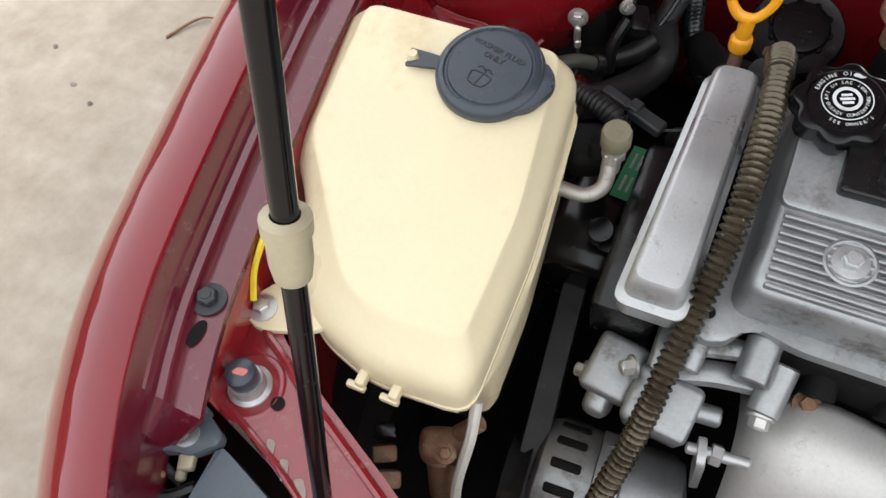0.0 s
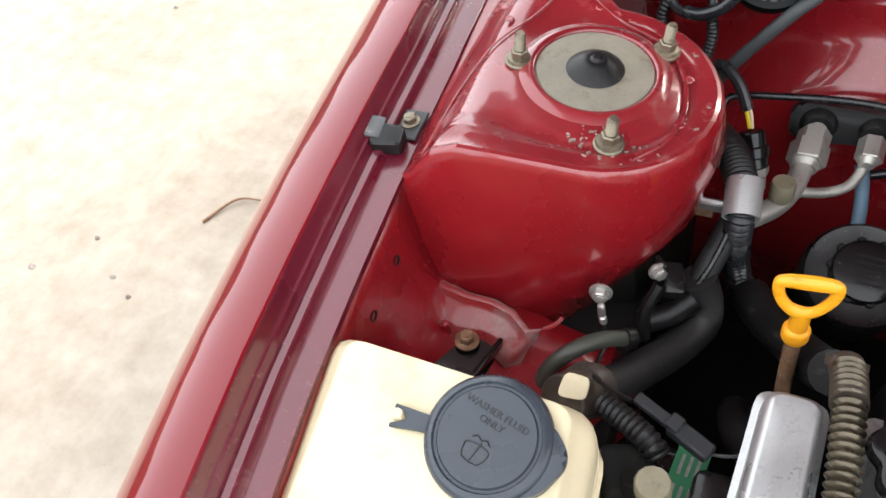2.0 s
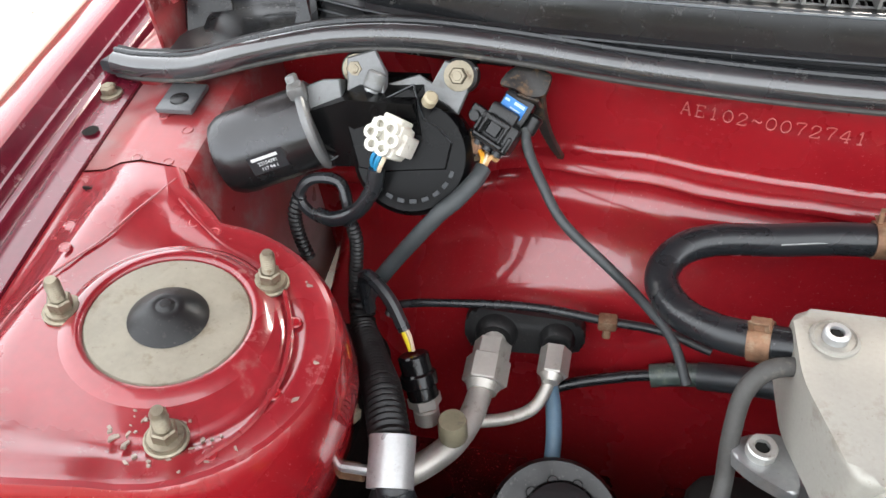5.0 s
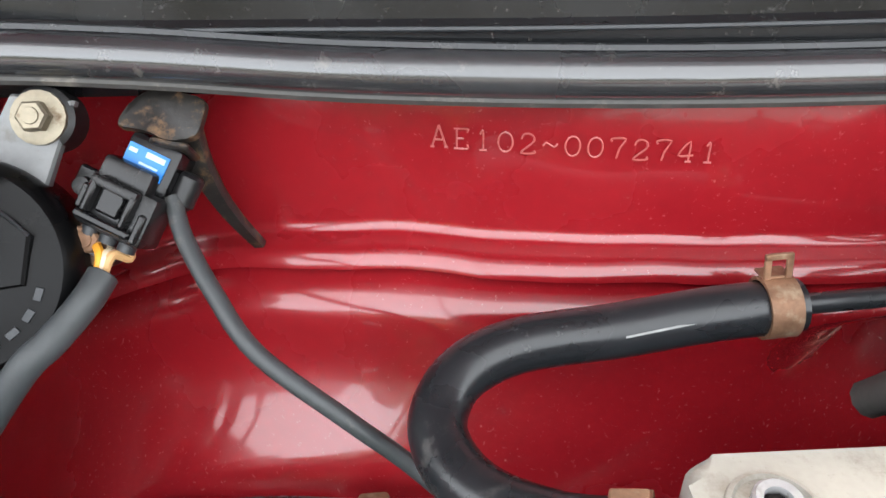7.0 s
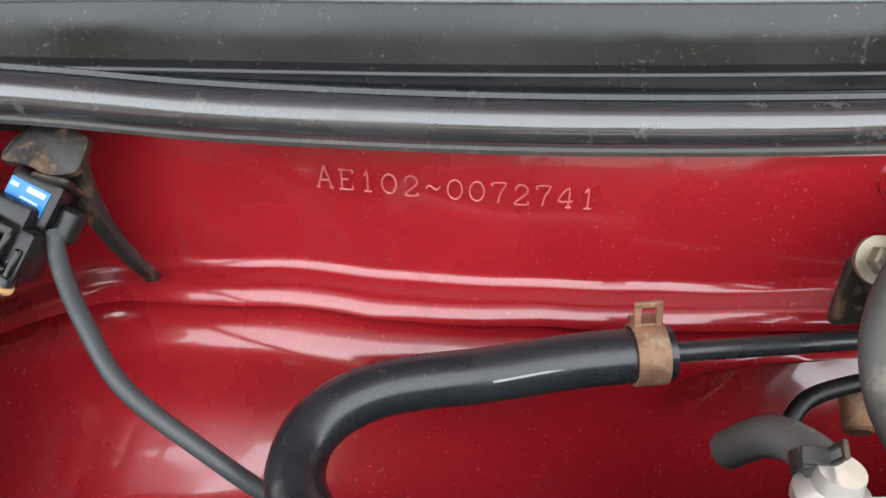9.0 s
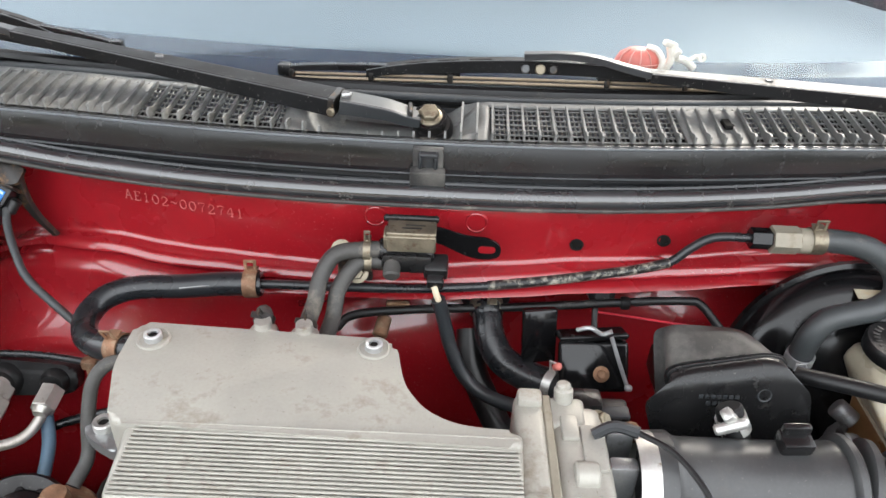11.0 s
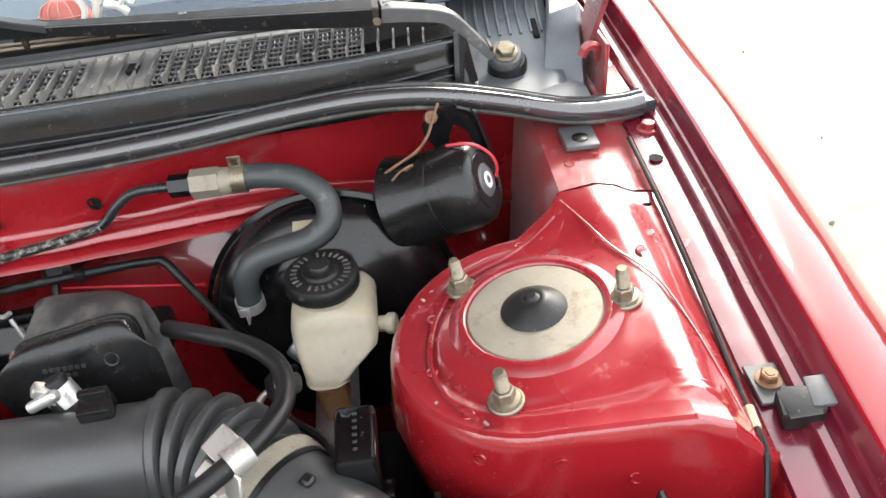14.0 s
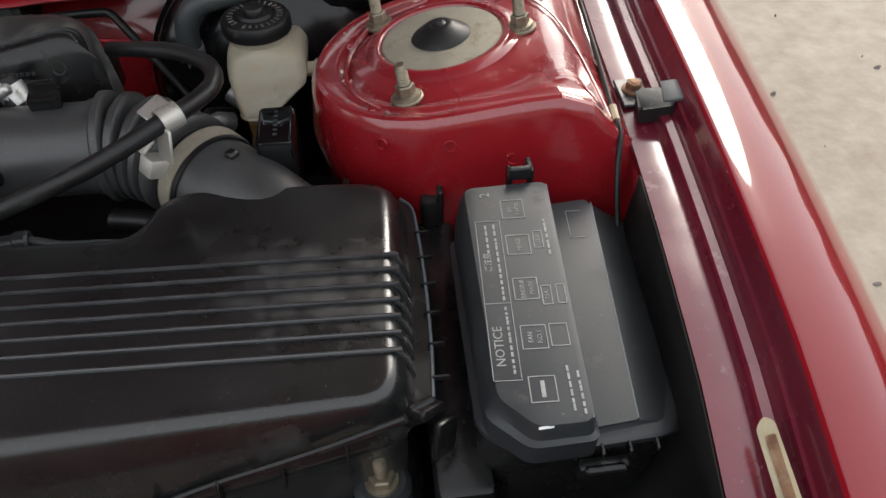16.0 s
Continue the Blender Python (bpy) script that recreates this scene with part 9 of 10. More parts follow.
def build_purge_valve():
    v = thing("vacuum_valve", (0.0, 0.165, 0.86), "black vacuum switching valve on a slotted bracket", "valve")
    upright = Matrix(((1, 0, 0, 0), (0, 0, -1, 0.160), (0, 1, 0, 0), (0, 0, 0, 1)))
    part("bracket_arm", prism(soft_outline([(0.005, 0.892), (0.013, 0.892), (0.039, 0.884), (0.057, 0.883), (0.067, 0.877), (0.069, 0.869), (0.065, 0.862), (0.047, 0.862), (0.033, 0.867), (0.017, 0.876), (0.005, 0.878)], 0.006), 0, 0.0025, 0.0008, 1, m=upright), GLOSSY, v, "black slotted bracket arm")
    part("slot", prism(rounded(0.056 - 0.0075, 0.872 - 0.0035, 0.056 + 0.0075, 0.872 + 0.0035, 0.0034), 0.0026, 0.0029, m=upright), RED_BAY, v)
    part("body", merge(box((-0.010, 0.146, 0.888), (0.036, 0.026, 0.020), 0.003, 2), rod((-0.034, 0.142, 0.878), (0.012, 0.142, 0.878), 0.0095), box((-0.008, 0.1565, 0.900), (0.046, 0.005, 0.006), 0.0015, 1), box((-0.010, 0.140, 0.872), (0.042, 0.022, 0.018), 0.004, 2)), PLASTIC, v, "black valve body")
    part("metal_plate", merge(box((-0.007, 0.1435, 0.8985), (0.040, 0.021, 0.003), 0.001, 1), box((-0.007, 0.1325, 0.8905), (0.040, 0.003, 0.015), 0.001, 1), box((-0.028, 0.142, 0.890), (0.003, 0.016, 0.014), 0.001, 1)), PLATED, v, "dusty yellow plated cover")
    for k in range(2):
        part("plate_bar", box((-0.004 - 0.003 * k, 0.146 - 0.0045 * k, 0.9002), (0.016, 0.0012, 0.0004), 0, 1), DARK_INK, v)
    part("plug", merge(box((0.014, 0.135, 0.868), (0.020, 0.018, 0.016), 0.003, 2, (25, 0, 0)), box((0.014, 0.127, 0.860), (0.014, 0.012, 0.012), 0.002, 2, (25, 0, 0))), PLASTIC, v, "black electrical plug")
    part("port", rod((-0.022, 0.134, 0.872), (-0.022, 0.120, 0.866), 0.007), DUSTY_HOSE, v)
    part("lead", tube([(0.013, 0.122, 0.857), (0.016, 0.118, 0.850), (0.018, 0.122, 0.842)], 0.0028, 8, 4), WIRE_WHITE, v, "pale bare wires")
    part("taped_lead", tube([(0.017, 0.121, 0.845), (0.022, 0.122, 0.825), (0.030, 0.118, 0.795), (0.044, 0.108, 0.770), (0.065, 0.095, 0.762), (0.095, 0.075, 0.770), (0.118, 0.052, 0.790)], 0.0060, 10, 6), SLATE, v)
    for z, x0, dx in ((0.8795, -0.046, 0.0), (0.8680, -0.045, 0.014)):
        part("hose", tube([(-0.030, 0.140, z), (x0, 0.138, z), (-0.068 + dx, 0.132, z - 0.002), (-0.079 + dx, 0.120, z - 0.016), (-0.082 + dx, 0.105, z - 0.030 - dx * 0.2), (-0.084 + dx, 0.085, 0.846 - dx), (-0.084 + dx, 0.070, 0.845 - dx)], 0.0068, 12, 6), DUSTY_HOSE, v, "dusty grey rubber hose")
        ring_clamp(v, (x0 + 0.003, 0.138, z), (1, 0, 0), 0.0070, 0.006, PLATED, up=(0, 0, 1))
    ring_clamp(v, (-0.084, 0.076, 0.845), (0, 1, 0.1), 0.0070, 0.006, SCABBY)
    bolt(v, (-0.052, 0.140, 0.855), (0, -0.8, 0.5), 0.0062, 0.006, 0.0095, PLATED)
    bolt(v, (-0.066, 0.150, 0.870), (0, -0.8, 0.5), 0.0055, 0.006, 0.009, PLATED)
    part("bracket_plate", merge(box((-0.056, 0.158, 0.850), (0.03, 0.006, 0.03), 0.002, 2), box((-0.03, 0.160, 0.855), (0.03, 0.006, 0.02), 0.002, 2)), SCABBY, v)
    u = thing("small_hose_stub", (-0.116, 0.07, 0.845), "short dusty hose stub with a spring clamp", "hose")
    part("stub", tube([(-0.116, 0.070, 0.846), (-0.117, 0.080, 0.850), (-0.122, 0.096, 0.842), (-0.126, 0.11, 0.82)], 0.0068, 10, 5), DUSTY_HOSE, u)
    ring_clamp(u, (-0.117, 0.078, 0.850), (0.1, 0.7, 0.4), 0.0070, 0.006, SCABBY)
    g = thing("breather_pipe", (-0.24, 0.0, 0.75), "dull metal breather pipe over a dusty round damper", "pipe")
    part("pipe", tube([(-0.200, 0.037, 0.838), (-0.214, 0.036, 0.839), (-0.226, 0.033, 0.836), (-0.235, 0.026, 0.824), (-0.238, 0.013, 0.80), (-0.238, 0.000, 0.775), (-0.243, -0.02, 0.765)], 0.0052, 12, 6), DUSTY_HOSE, g)
    part("damper", lathe([(0, 0.026), (0.009, 0.026), (0.0105, 0.022), (0.011, 0.012), (0.016, 0.009), (0.0245, 0.006), (0.026, 0.003), (0.0255, 0.0), (0.016, -0.004), (0.015, -0.03), (0, -0.03)], 32, pose(-0.249, -0.034, 0.748)), RUST, g, "dusty brown pressure damper")
    q = thing("black_elbow_hose", (0.08, 0.14, 0.74), "shiny black elbow hose at the firewall", "hose")
    part("hose", tube([(0.061, 0.262, 0.802), (0.062, 0.186, 0.796), (0.063, 0.172, 0.790), (0.066, 0.155, 0.778), (0.078, 0.138, 0.766), (0.100, 0.122, 0.763), (0.122, 0.108, 0.766), (0.132, 0.095, 0.77)], 0.0140, 16, 6), SHINY_RUBBER, q)
    ring_clamp(q, (0.062, 0.180, 0.793), (0, -0.9, -0.4), 0.0142, 0.012, PLATED, up=(0, 0, 1), label="yellow plated clamp")
    ring_clamp(q, (0.120, 0.1095, 0.766), (0.8, -0.6, 0.1), 0.0142, 0.008, STEEL)
    part("wall_flange", lathe([(0, -0.06), (0.024, -0.06), (0.024, 0), (0.023, 0.004), (0.018, 0.007), (0, 0.007)], 26, frame_at((0.061, 0.192, 0.800), (0, -0.95, -0.1))), RUBBER, q)
    part("second_hose", tube([(0.048, 0.175, 0.77), (0.052, 0.15, 0.745), (0.07, 0.12, 0.72), (0.09, 0.09, 0.70)], 0.013, 12, 5), RUBBER, q)
    r = thing("cable_bracket", (0.15, 0.12, 0.74), "black steel bracket with a spring arm and bolt", "bracket")
    part("plate", merge(box((0.107, 0.138, 0.798), (0.030, 0.010, 0.05), 0.002, 2, (-15, 0, 10)), box((0.152, 0.110, 0.790), (0.062, 0.012, 0.045), 0.006, 3, (-35, 4, 8)), box((0.150, 0.125, 0.812), (0.06, 0.02, 0.006), 0.002, 1, (-20, 0, 8))), GLOSSY, r, "folded black plate")
    bolt(r, (0.158, 0.102, 0.788), (0, -0.8, 0.55), 0.0044, 0.004, 0.0070, RUST)
    part("spring_arm", merge(tube([(0.135, 0.118, 0.822), (0.145, 0.114, 0.828), (0.155, 0.114, 0.822), (0.163, 0.113, 0.826)], 0.0020, 7, 4), tube([(0.163, 0.110, 0.822), (0.172, 0.102, 0.80), (0.180, 0.096, 0.782)], 0.0018, 7, 4), rod((0.178, 0.094, 0.781), (0.184, 0.094, 0.781), 0.0030)), SHEET_STEEL, r, "dull spring arm")
    part("red_cap", rod((0.118, 0.100, 0.795), (0.120, 0.094, 0.802), 0.0032), TOY_RED, r)
    part("cable", tube([(0.165, 0.190, 0.800), (0.164, 0.184, 0.790), (0.164, 0.170, 0.775), (0.168, 0.150, 0.765)], 0.0030, 7, 5), RUBBER, r)
    part("red_wire", tube([(0.163, 0.196, 0.7822), (0.200, 0.197, 0.777), (0.245, 0.197, 0.771), (0.2866, 0.195, 0.7672)], 0.0012, 6, 6), WIRE_RED, r)


build_wiper_motor()
build_map_sensor()
build_heater_hose()
build_ac_lines()
build_left_loom()
build_purge_valve()


# ---- right side ----
def build_resonator():
    t = thing("intake_resonator", (0.24, 0.07, 0.72), "rounded black plastic resonator box with a dusty back half", "resonator")
    up, out = Vector((0, 0.30, 0.954)), Vector((-0.03, -0.954, 0.30))
    o = Vector((0, 0.0513, 0.8402))
    front = [(0.1860, -0.003), (0.198, 0.0045), (0.268, 0.0185), (0.2835, 0.0150), (0.2870, -0.010), (0.2885, -0.100), (0.214, -0.100), (0.1985, -0.035)]
    rear = [(0.1925, 0.024), (0.205, 0.0285), (0.252, 0.0275), (0.270, 0.019), (0.282, -0.020), (0.288, -0.085), (0.216, -0.085), (0.202, -0.030)]
    def ring(pts, w, grow=0.0, r=0.010):
        cx = 0.240
        pts = [(0.239 + (x - 0.239) * 0.90 + math.copysign(grow, x - cx), q + (grow if q > -0.05 else -grow)) for x, q in pts]
        return [Vector((x, -0.06 * (x - 0.185) * 0.5, 0)) + o + up * max(q, -0.028) + Vector((0, 0.10, 1)) * min(0, q + 0.028) + out * w for x, q in soft_outline(pts, r, 5)]
    part("shell", loft([ring(front, 0.0, 0.0, 0.012), ring(front, 0.004, 0.0002, 0.012), ring(front, 0.0075, -0.0018, 0.013), ring(front, 0.0098, -0.0050, 0.013), ring(front, 0.0110, -0.010, 0.012), ring(front, 0.0114, -0.017, 0.010)]), PLASTIC, t, "satin black front half", 0, 50)
    part("seam", merge(loft([ring(front, -0.0040, 0.0, 0.012), ring(front, -0.0038, 0.0020, 0.013), ring(front, -0.0024, 0.0022, 0.013), ring(front, -0.0022, 0.0, 0.012)]), loft([ring(front, -0.0012, 0.0, 0.012), ring(front, -0.0010, 0.0014, 0.013), ring(front, 0.0004, 0.0014, 0.013), ring(front, 0.0006, 0.0, 0.012)])), PLASTIC, t, "double moulded seam")
    mix = lambda f: [(a + (c - a) * f, b + (d - b) * f) for (a, b), (c, d) in zip(front, rear)]
    part("back_shell", loft([ring(mix(0), -0.003, -0.0006, 0.012), ring(mix(0.3), -0.014, -0.0006, 0.012), ring(mix(0.7), -0.029, -0.0006, 0.012), ring(mix(0.95), -0.039, -0.003, 0.011), ring(mix(1), -0.043, -0.008, 0.010)]), DUSTY_PLASTIC, t, "dusty back half", 0, 50)
    turn = Matrix.Translation(o + up * -0.012 + out * 0.0117 + Vector((0.233, -0.0014, 0))) @ Matrix(((0.995, 0, -0.03, 0), (0, 0.30, -0.954, 0), (0.03, 0.954, 0.30, 0), (0, 0, 0, 1)))
    for k, w in enumerate((0.034, 0.022)):
        part("moulded_mark", moved(merge(*[box((-w / 2 + 0.0045 * q, -0.0055 * k, 0), (0.0032, 0.0030, 0.0007), 0.0002, 1) for q in range(int(w / 0.0045))]), turn), SLATE, t)
    part("moulded_ring", moved(lathe([(0.0042, 0.0), (0.0050, 0.0006), (0.0056, 0.0)], 18), turn @ pose(0.030, 0.002, 0)), SLATE, t)
    part("wall_bracket", box((0.24, 0.135, 0.76), (0.05, 0.06, 0.03), 0.005), PLASTIC, t)


def build_intake():
    t = thing("intake_pipe", (0.25, -0.03, 0.74), "black plastic intake pipe with a ribbed rubber boot", "intake pipe")
    part("pipe", lathe([(0.034, 0), (0.0375, 0.001), (0.0380, 0.012), (0.0350, 0.016), (0.0340, 0.020), (0.0345, 0.120), (0.0360, 0.123), (0.036, 0.130), (0.034, 0.131)], 44, frame_at((0.170, -0.022, 0.800), (1, 0.0, 0.0))), PIPE_PLASTIC, t, "smooth black pipe")
    part("cable_holder", merge(box((0.266, -0.013, 0.839), (0.022, 0.016, 0.012), 0.002, 2, (8, 0, 4)), box((0.266, -0.009, 0.847), (0.020, 0.006, 0.010), 0.002, 2, (8, 0, 4))), PLASTIC, t, "black moulded cable holder")
    part("front_tab", merge(box((0.218, -0.056, 0.805), (0.034, 0.012, 0.010), 0.003, 2, (10, 0, 0)), box((0.212, -0.062, 0.811), (0.018, 0.004, 0.006), 0.001, 1)), PLASTIC, t)
    c = part("small_clamp", merge(lathe([(0.0098, -0.006), (0.0112, -0.006), (0.0112, 0.008), (0.0098, 0.008)], 22, frame_at((0.234, 0.012, 0.828), (-0.4, 0.25, 0.75))), box((0.226, 0.006, 0.842), (0.012, 0.010, 0.008), 0.002, 2, (10, 40, 20)), rod((0.238, 0.001, 0.842), (0.216, 0.001, 0.832), 0.0042)), STEEL, t, "bright screw clamp")
    part("stub", rod((0.240, 0.004, 0.812), (0.228, 0.016, 0.842), 0.0098), RUBBER, t)
    # boot: wide rubber ribs on a bend
    axis = glide([(0.298, -0.022, 0.800), (0.320, -0.024, 0.800), (0.345, -0.035, 0.798), (0.366, -0.053, 0.796), (0.384, -0.071, 0.794)], 10)
    tang = [(axis[min(i + 1, 40)] - axis[max(i - 1, 0)]).normalized() for i in range(41)]
    part("boot_core", tube([axis[i] for i in range(0, 41, 8)], 0.0315, 30, 8), PIPE_PLASTIC, t, "rubber boot")
    for i in (3, 9, 15, 21, 27):
        big = 0.0415 if i == 3 else 0.0400
        part("boot_rib", lathe([(0.030, -0.0052), (big - 0.003, -0.0048), (big, -0.0024), (big, 0.0024), (big - 0.003, 0.0048), (0.030, 0.0052)], 40, frame_at(axis[i], tang[i])), PIPE_PLASTIC, t)
    part("boot_cuff", lathe([(0.0365, -0.010), (0.0372, -0.010), (0.0372, 0.010), (0.0365, 0.010)], 40, frame_at(axis[36], tang[36])), RUBBER, t)
    part("boot_band", lathe([(0.0374, -0.006), (0.0384, -0.006), (0.0384, 0.006), (0.0374, 0.006)], 40, frame_at(axis[36], tang[36])), PLATE, t, "dull steel band")
    part("band_screw", merge(box((0.349, -0.080, 0.822), (0.016, 0.016, 0.014), 0.002, 2, (0, 25, 40)), box((0.344, -0.074, 0.836), (0.012, 0.014, 0.003), 0.001, 1, (0, -30, 40))), TUBE, t)
    e = thing("air_filter_neck", (0.43, -0.11, 0.74), "black plastic elbow into the air filter box", "elbow")
    part("elbow", tube([(0.378, -0.066, 0.795), (0.405, -0.088, 0.789), (0.430, -0.108, 0.778), (0.455, -0.125, 0.764)], lambda w: 0.0355 + 0.002 * w, 36, 6), PIPE_PLASTIC, e)
    part("nub", box((0.402, -0.083, 0.829), (0.008, 0.008, 0.005), 0.0015, 1, (0, 0, -40)), PLASTIC, e)


def build_hose_cable():
    t = thing("vacuum_pipe_loop", (0.36, -0.03, 0.82), "black rubber hose looped over the boot in a bright clip", "hose")
    part("hose", tube([(0.296, 0.062, 0.834), (0.33, 0.036, 0.846), (0.362, 0.014, 0.853), (0.384, -0.010, 0.856), (0.3925, -0.036, 0.860), (0.3915, -0.058, 0.864), (0.382, -0.078, 0.866), (0.371, -0.0905, 0.866), (0.3465, -0.106, 0.859), (0.3198, -0.1162, 0.850), (0.288, -0.123, 0.840), (0.2571, -0.127, 0.830), (0.20, -0.131, 0.812)], 0.0063, 14, 6), RUBBER, t)
    part("clip", merge(moved(lathe([(0.0071, -0.0070), (0.0085, -0.0070), (0.0085, 0.0070), (0.0071, 0.0070)], 24), frame_at((0.371, -0.0903, 0.866), (0.78, 0.62, 0.10))), box((0.360, -0.079, 0.8665), (0.018, 0.017, 0.0022), 0.0008, 1, (0, -18, 40)), box((0.366, -0.0985, 0.852), (0.0022, 0.016, 0.024), 0.0008, 1, (0, 12, 40))), TUBE, t, "dull steel clip")


def build_master():
    t = thing("brake_reservoir", (0.410, 0.092, 0.70), "milky brake fluid reservoir with a black cap", "reservoir")
    cx, cy = 0.4055, 0.112
    def ring(x0, x1, y0, y1, z, r): return [(x, y, z) for x, y in rounded(x0, y0, x1, y1, r, 5)]
    rings = [ring(0.391, 0.413, 0.050, 0.130, 0.7655, 0.006), ring(0.3875, 0.4170, 0.0465, 0.135, 0.7685, 0.007), ring(0.3855, 0.4225, 0.0490, 0.138, 0.7735, 0.007), ring(0.3800, 0.4435, 0.0660, 0.141, 0.7845, 0.007), ring(0.3775, 0.4455, 0.0740, 0.142, 0.7895, 0.008), ring(0.3770, 0.4450, 0.0785, 0.142, 0.7960, 0.010), ring(0.3785, 0.4410, 0.0815, 0.141, 0.8045, 0.013), ring(0.3800, 0.4345, 0.084, 0.139, 0.8080, 0.020), ring(0.3800, 0.4310, 0.0865, 0.1375, 0.8100, 0.025), ring(0.3800, 0.4310, 0.0865, 0.1375, 0.820, 0.025)]
    part("vessel", loft(rings), MILKY, t, "milky plastic vessel", 0, 50)
    part("ridge", loft([ring(0.3860, 0.4180, 0.0450, 0.136, 0.7668, 0.012), ring(0.3852, 0.4190, 0.0440, 0.137, 0.7680, 0.012), ring(0.3860, 0.4190, 0.0450, 0.136, 0.7692, 0.012)]), MILKY, t)
    part("lower_vessel", loft([ring(0.394, 0.412, 0.058, 0.12, 0.695, 0.006), ring(0.391, 0.414, 0.052, 0.125, 0.735, 0.008), ring(0.3892, 0.4155, 0.0485, 0.129, 0.7665, 0.010)]), FLUID, t, "amber lower chamber")
    part("nipple", merge(rod((0.440, 0.092, 0.786), (0.456, 0.088, 0.788), 0.0065), rod((0.452, 0.089, 0.7875), (0.460, 0.087, 0.7885), 0.0085)), MILKY, t)
    for k in range(7):
        part("level_mark", moved(box((0.4163 + 0.0002 * (k % 3), 0.060 + 0.0045 * k, 0.7600 - 0.0045 * (k % 3)), (0.0010, 0.0030, 0.0028), 0, 1), Matrix.Identity(4)), INK, t)
    n = 60
    def cr(r, z): return [((cx + (r + (0.0003 if k % 2 else 0)) * math.cos(2 * math.pi * k / n)), (cy + (r + (0.0003 if k % 2 else 0)) * math.sin(2 * math.pi * k / n)), z) for k in range(n)]
    cap = part("cap", loft([cr(0.0290, 0.8165), cr(0.0298, 0.818), cr(0.0298, 0.8270), cr(0.0282, 0.8295), cr(0.017, 0.8300), cr(0.0135, 0.8300)]), RUBBER, t, "ribbed black rubber cap")
    part("cap_knob", lathe([(0, 0.008), (0.0075, 0.008), (0.0088, 0.0065), (0.0090, 0.003), (0.0135, 0.0028), (0.0150, 0.0), (0, 0)], 30, pose(cx, cy, 0.8298)), RUBBER, cap)
    for k in range(26):
        a = radians(k * 360 / 26)
        if k % 9 == 8:
            continue
        part("raised_mark", box((cx + 0.0215 * math.cos(a), cy + 0.0215 * math.sin(a), 0.8303), (0.0052, 0.0022, 0.0009), 0.0002, 1, (0, 0, math.degrees(a))), DUSTY_HOSE, cap)
    m = thing("master_cylinder", (0.40, 0.09, 0.68), "dull cast brake master cylinder below its reservoir", "master cylinder")
    part("cylinder", merge(rod((0.40, 0.03, 0.70), (0.40, 0.17, 0.71), 0.019), rod((0.37, 0.11, 0.757), (0.385, 0.10, 0.748), 0.009), rod((0.375, 0.075, 0.748), (0.36, 0.068, 0.755), 0.0085), hexagon((0.362, 0.069, 0.754), (-0.9, -0.4, 0.3), 0.0085, 0.010)), ALLOY, m)
    part("pipe", tube([(0.358, 0.067, 0.756), (0.345, 0.055, 0.75), (0.36, 0.035, 0.74), (0.385, 0.01, 0.725), (0.41, -0.01, 0.70)], 0.0032, 8, 5), STEEL, m)
    part("pipe", tube([(0.372, 0.09, 0.75), (0.355, 0.065, 0.765), (0.37, 0.03, 0.76), (0.40, 0.0, 0.76), (0.41, -0.03, 0.75)], 0.0036, 8, 5), RUBBER, m)
    b = thing("brake_booster", (0.405, 0.19, 0.62), "large round black brake booster against the firewall", "brake booster")
    part("shell", lathe([(0, -0.030), (0.05, -0.030), (0.095, -0.024), (0.110, -0.016), (0.1135, -0.010), (0.1135, -0.004), (0.118, -0.003), (0.118, 0.003), (0.1135, 0.004), (0.112, 0.016), (0.102, 0.030), (0.07, 0.042), (0.05, 0.048), (0.03, 0.050), (0, 0.050)], 64, frame_at((0.405, 0.178, 0.735), (0, -1, 0.18))), GLOSSY, b, "pressed black steel shell")
    part("tag", box((0.396, 0.163, 0.8405), (0.026, 0.012, 0.0012), 0.0003, 1, (8, 0, 0)), MILKY, b, "faded paper tag")
    h = thing("servo_hose", (0.36, 0.16, 0.80), "grey rubber vacuum hose bent down to the brake booster", "hose")
    part("hose", tube([(0.330, 0.188, 0.877), (0.362, 0.187, 0.879), (0.392, 0.182, 0.875), (0.412, 0.172, 0.862), (0.414, 0.160, 0.846), (0.398, 0.150, 0.836), (0.372, 0.143, 0.833), (0.353, 0.139, 0.829), (0.342, 0.136, 0.815), (0.339, 0.136, 0.795), (0.340, 0.140, 0.78)], 0.0105, 16, 6), GREY_HOSE, h, "smooth grey rubber hose")
    ring_clamp(h, (0.345, 0.1878, 0.878), (1, 0, 0), 0.0108, 0.012, PLATED, up=(0, -0.1, 1), label="plated spring clamp")
    ring_clamp(h, (0.339, 0.136, 0.788), (0, -0.1, 1), 0.0108, 0.010, SHEET_STEEL, up=(0, -1, 0))
    part("check_valve", merge(hexagon((0.306, 0.1885, 0.877), (1, 0, 0), 0.0125, 0.024), rod((0.328, 0.1885, 0.877), (0.342, 0.188, 0.877), 0.0115)), PLATE, h, "olive grey check valve")
    k = thing("relay_box", (0.43, -0.02, 0.74), "small black relay box with moulded mark", "relay box")
    part("case", loft([[(x, y, z) for x, y in rounded(0.4165, -0.076, 0.4435, -0.030, 0.004)] for z in (0.74, 0.81)] + [[(x, y, z) for x, y in rounded(0.4165 + g, -0.076 + g, 0.4435 - g, -0.030 - g, 0.004)] for z, g in ((0.8270, 0.0003), (0.8292, 0.0012), (0.8300, 0.0028))]), GLOSSY, k, "upright black case")
    part("side_rim", box((0.4405, -0.053, 0.8302), (0.0014, 0.040, 0.0012), 0.0004, 1), PLASTIC, k)
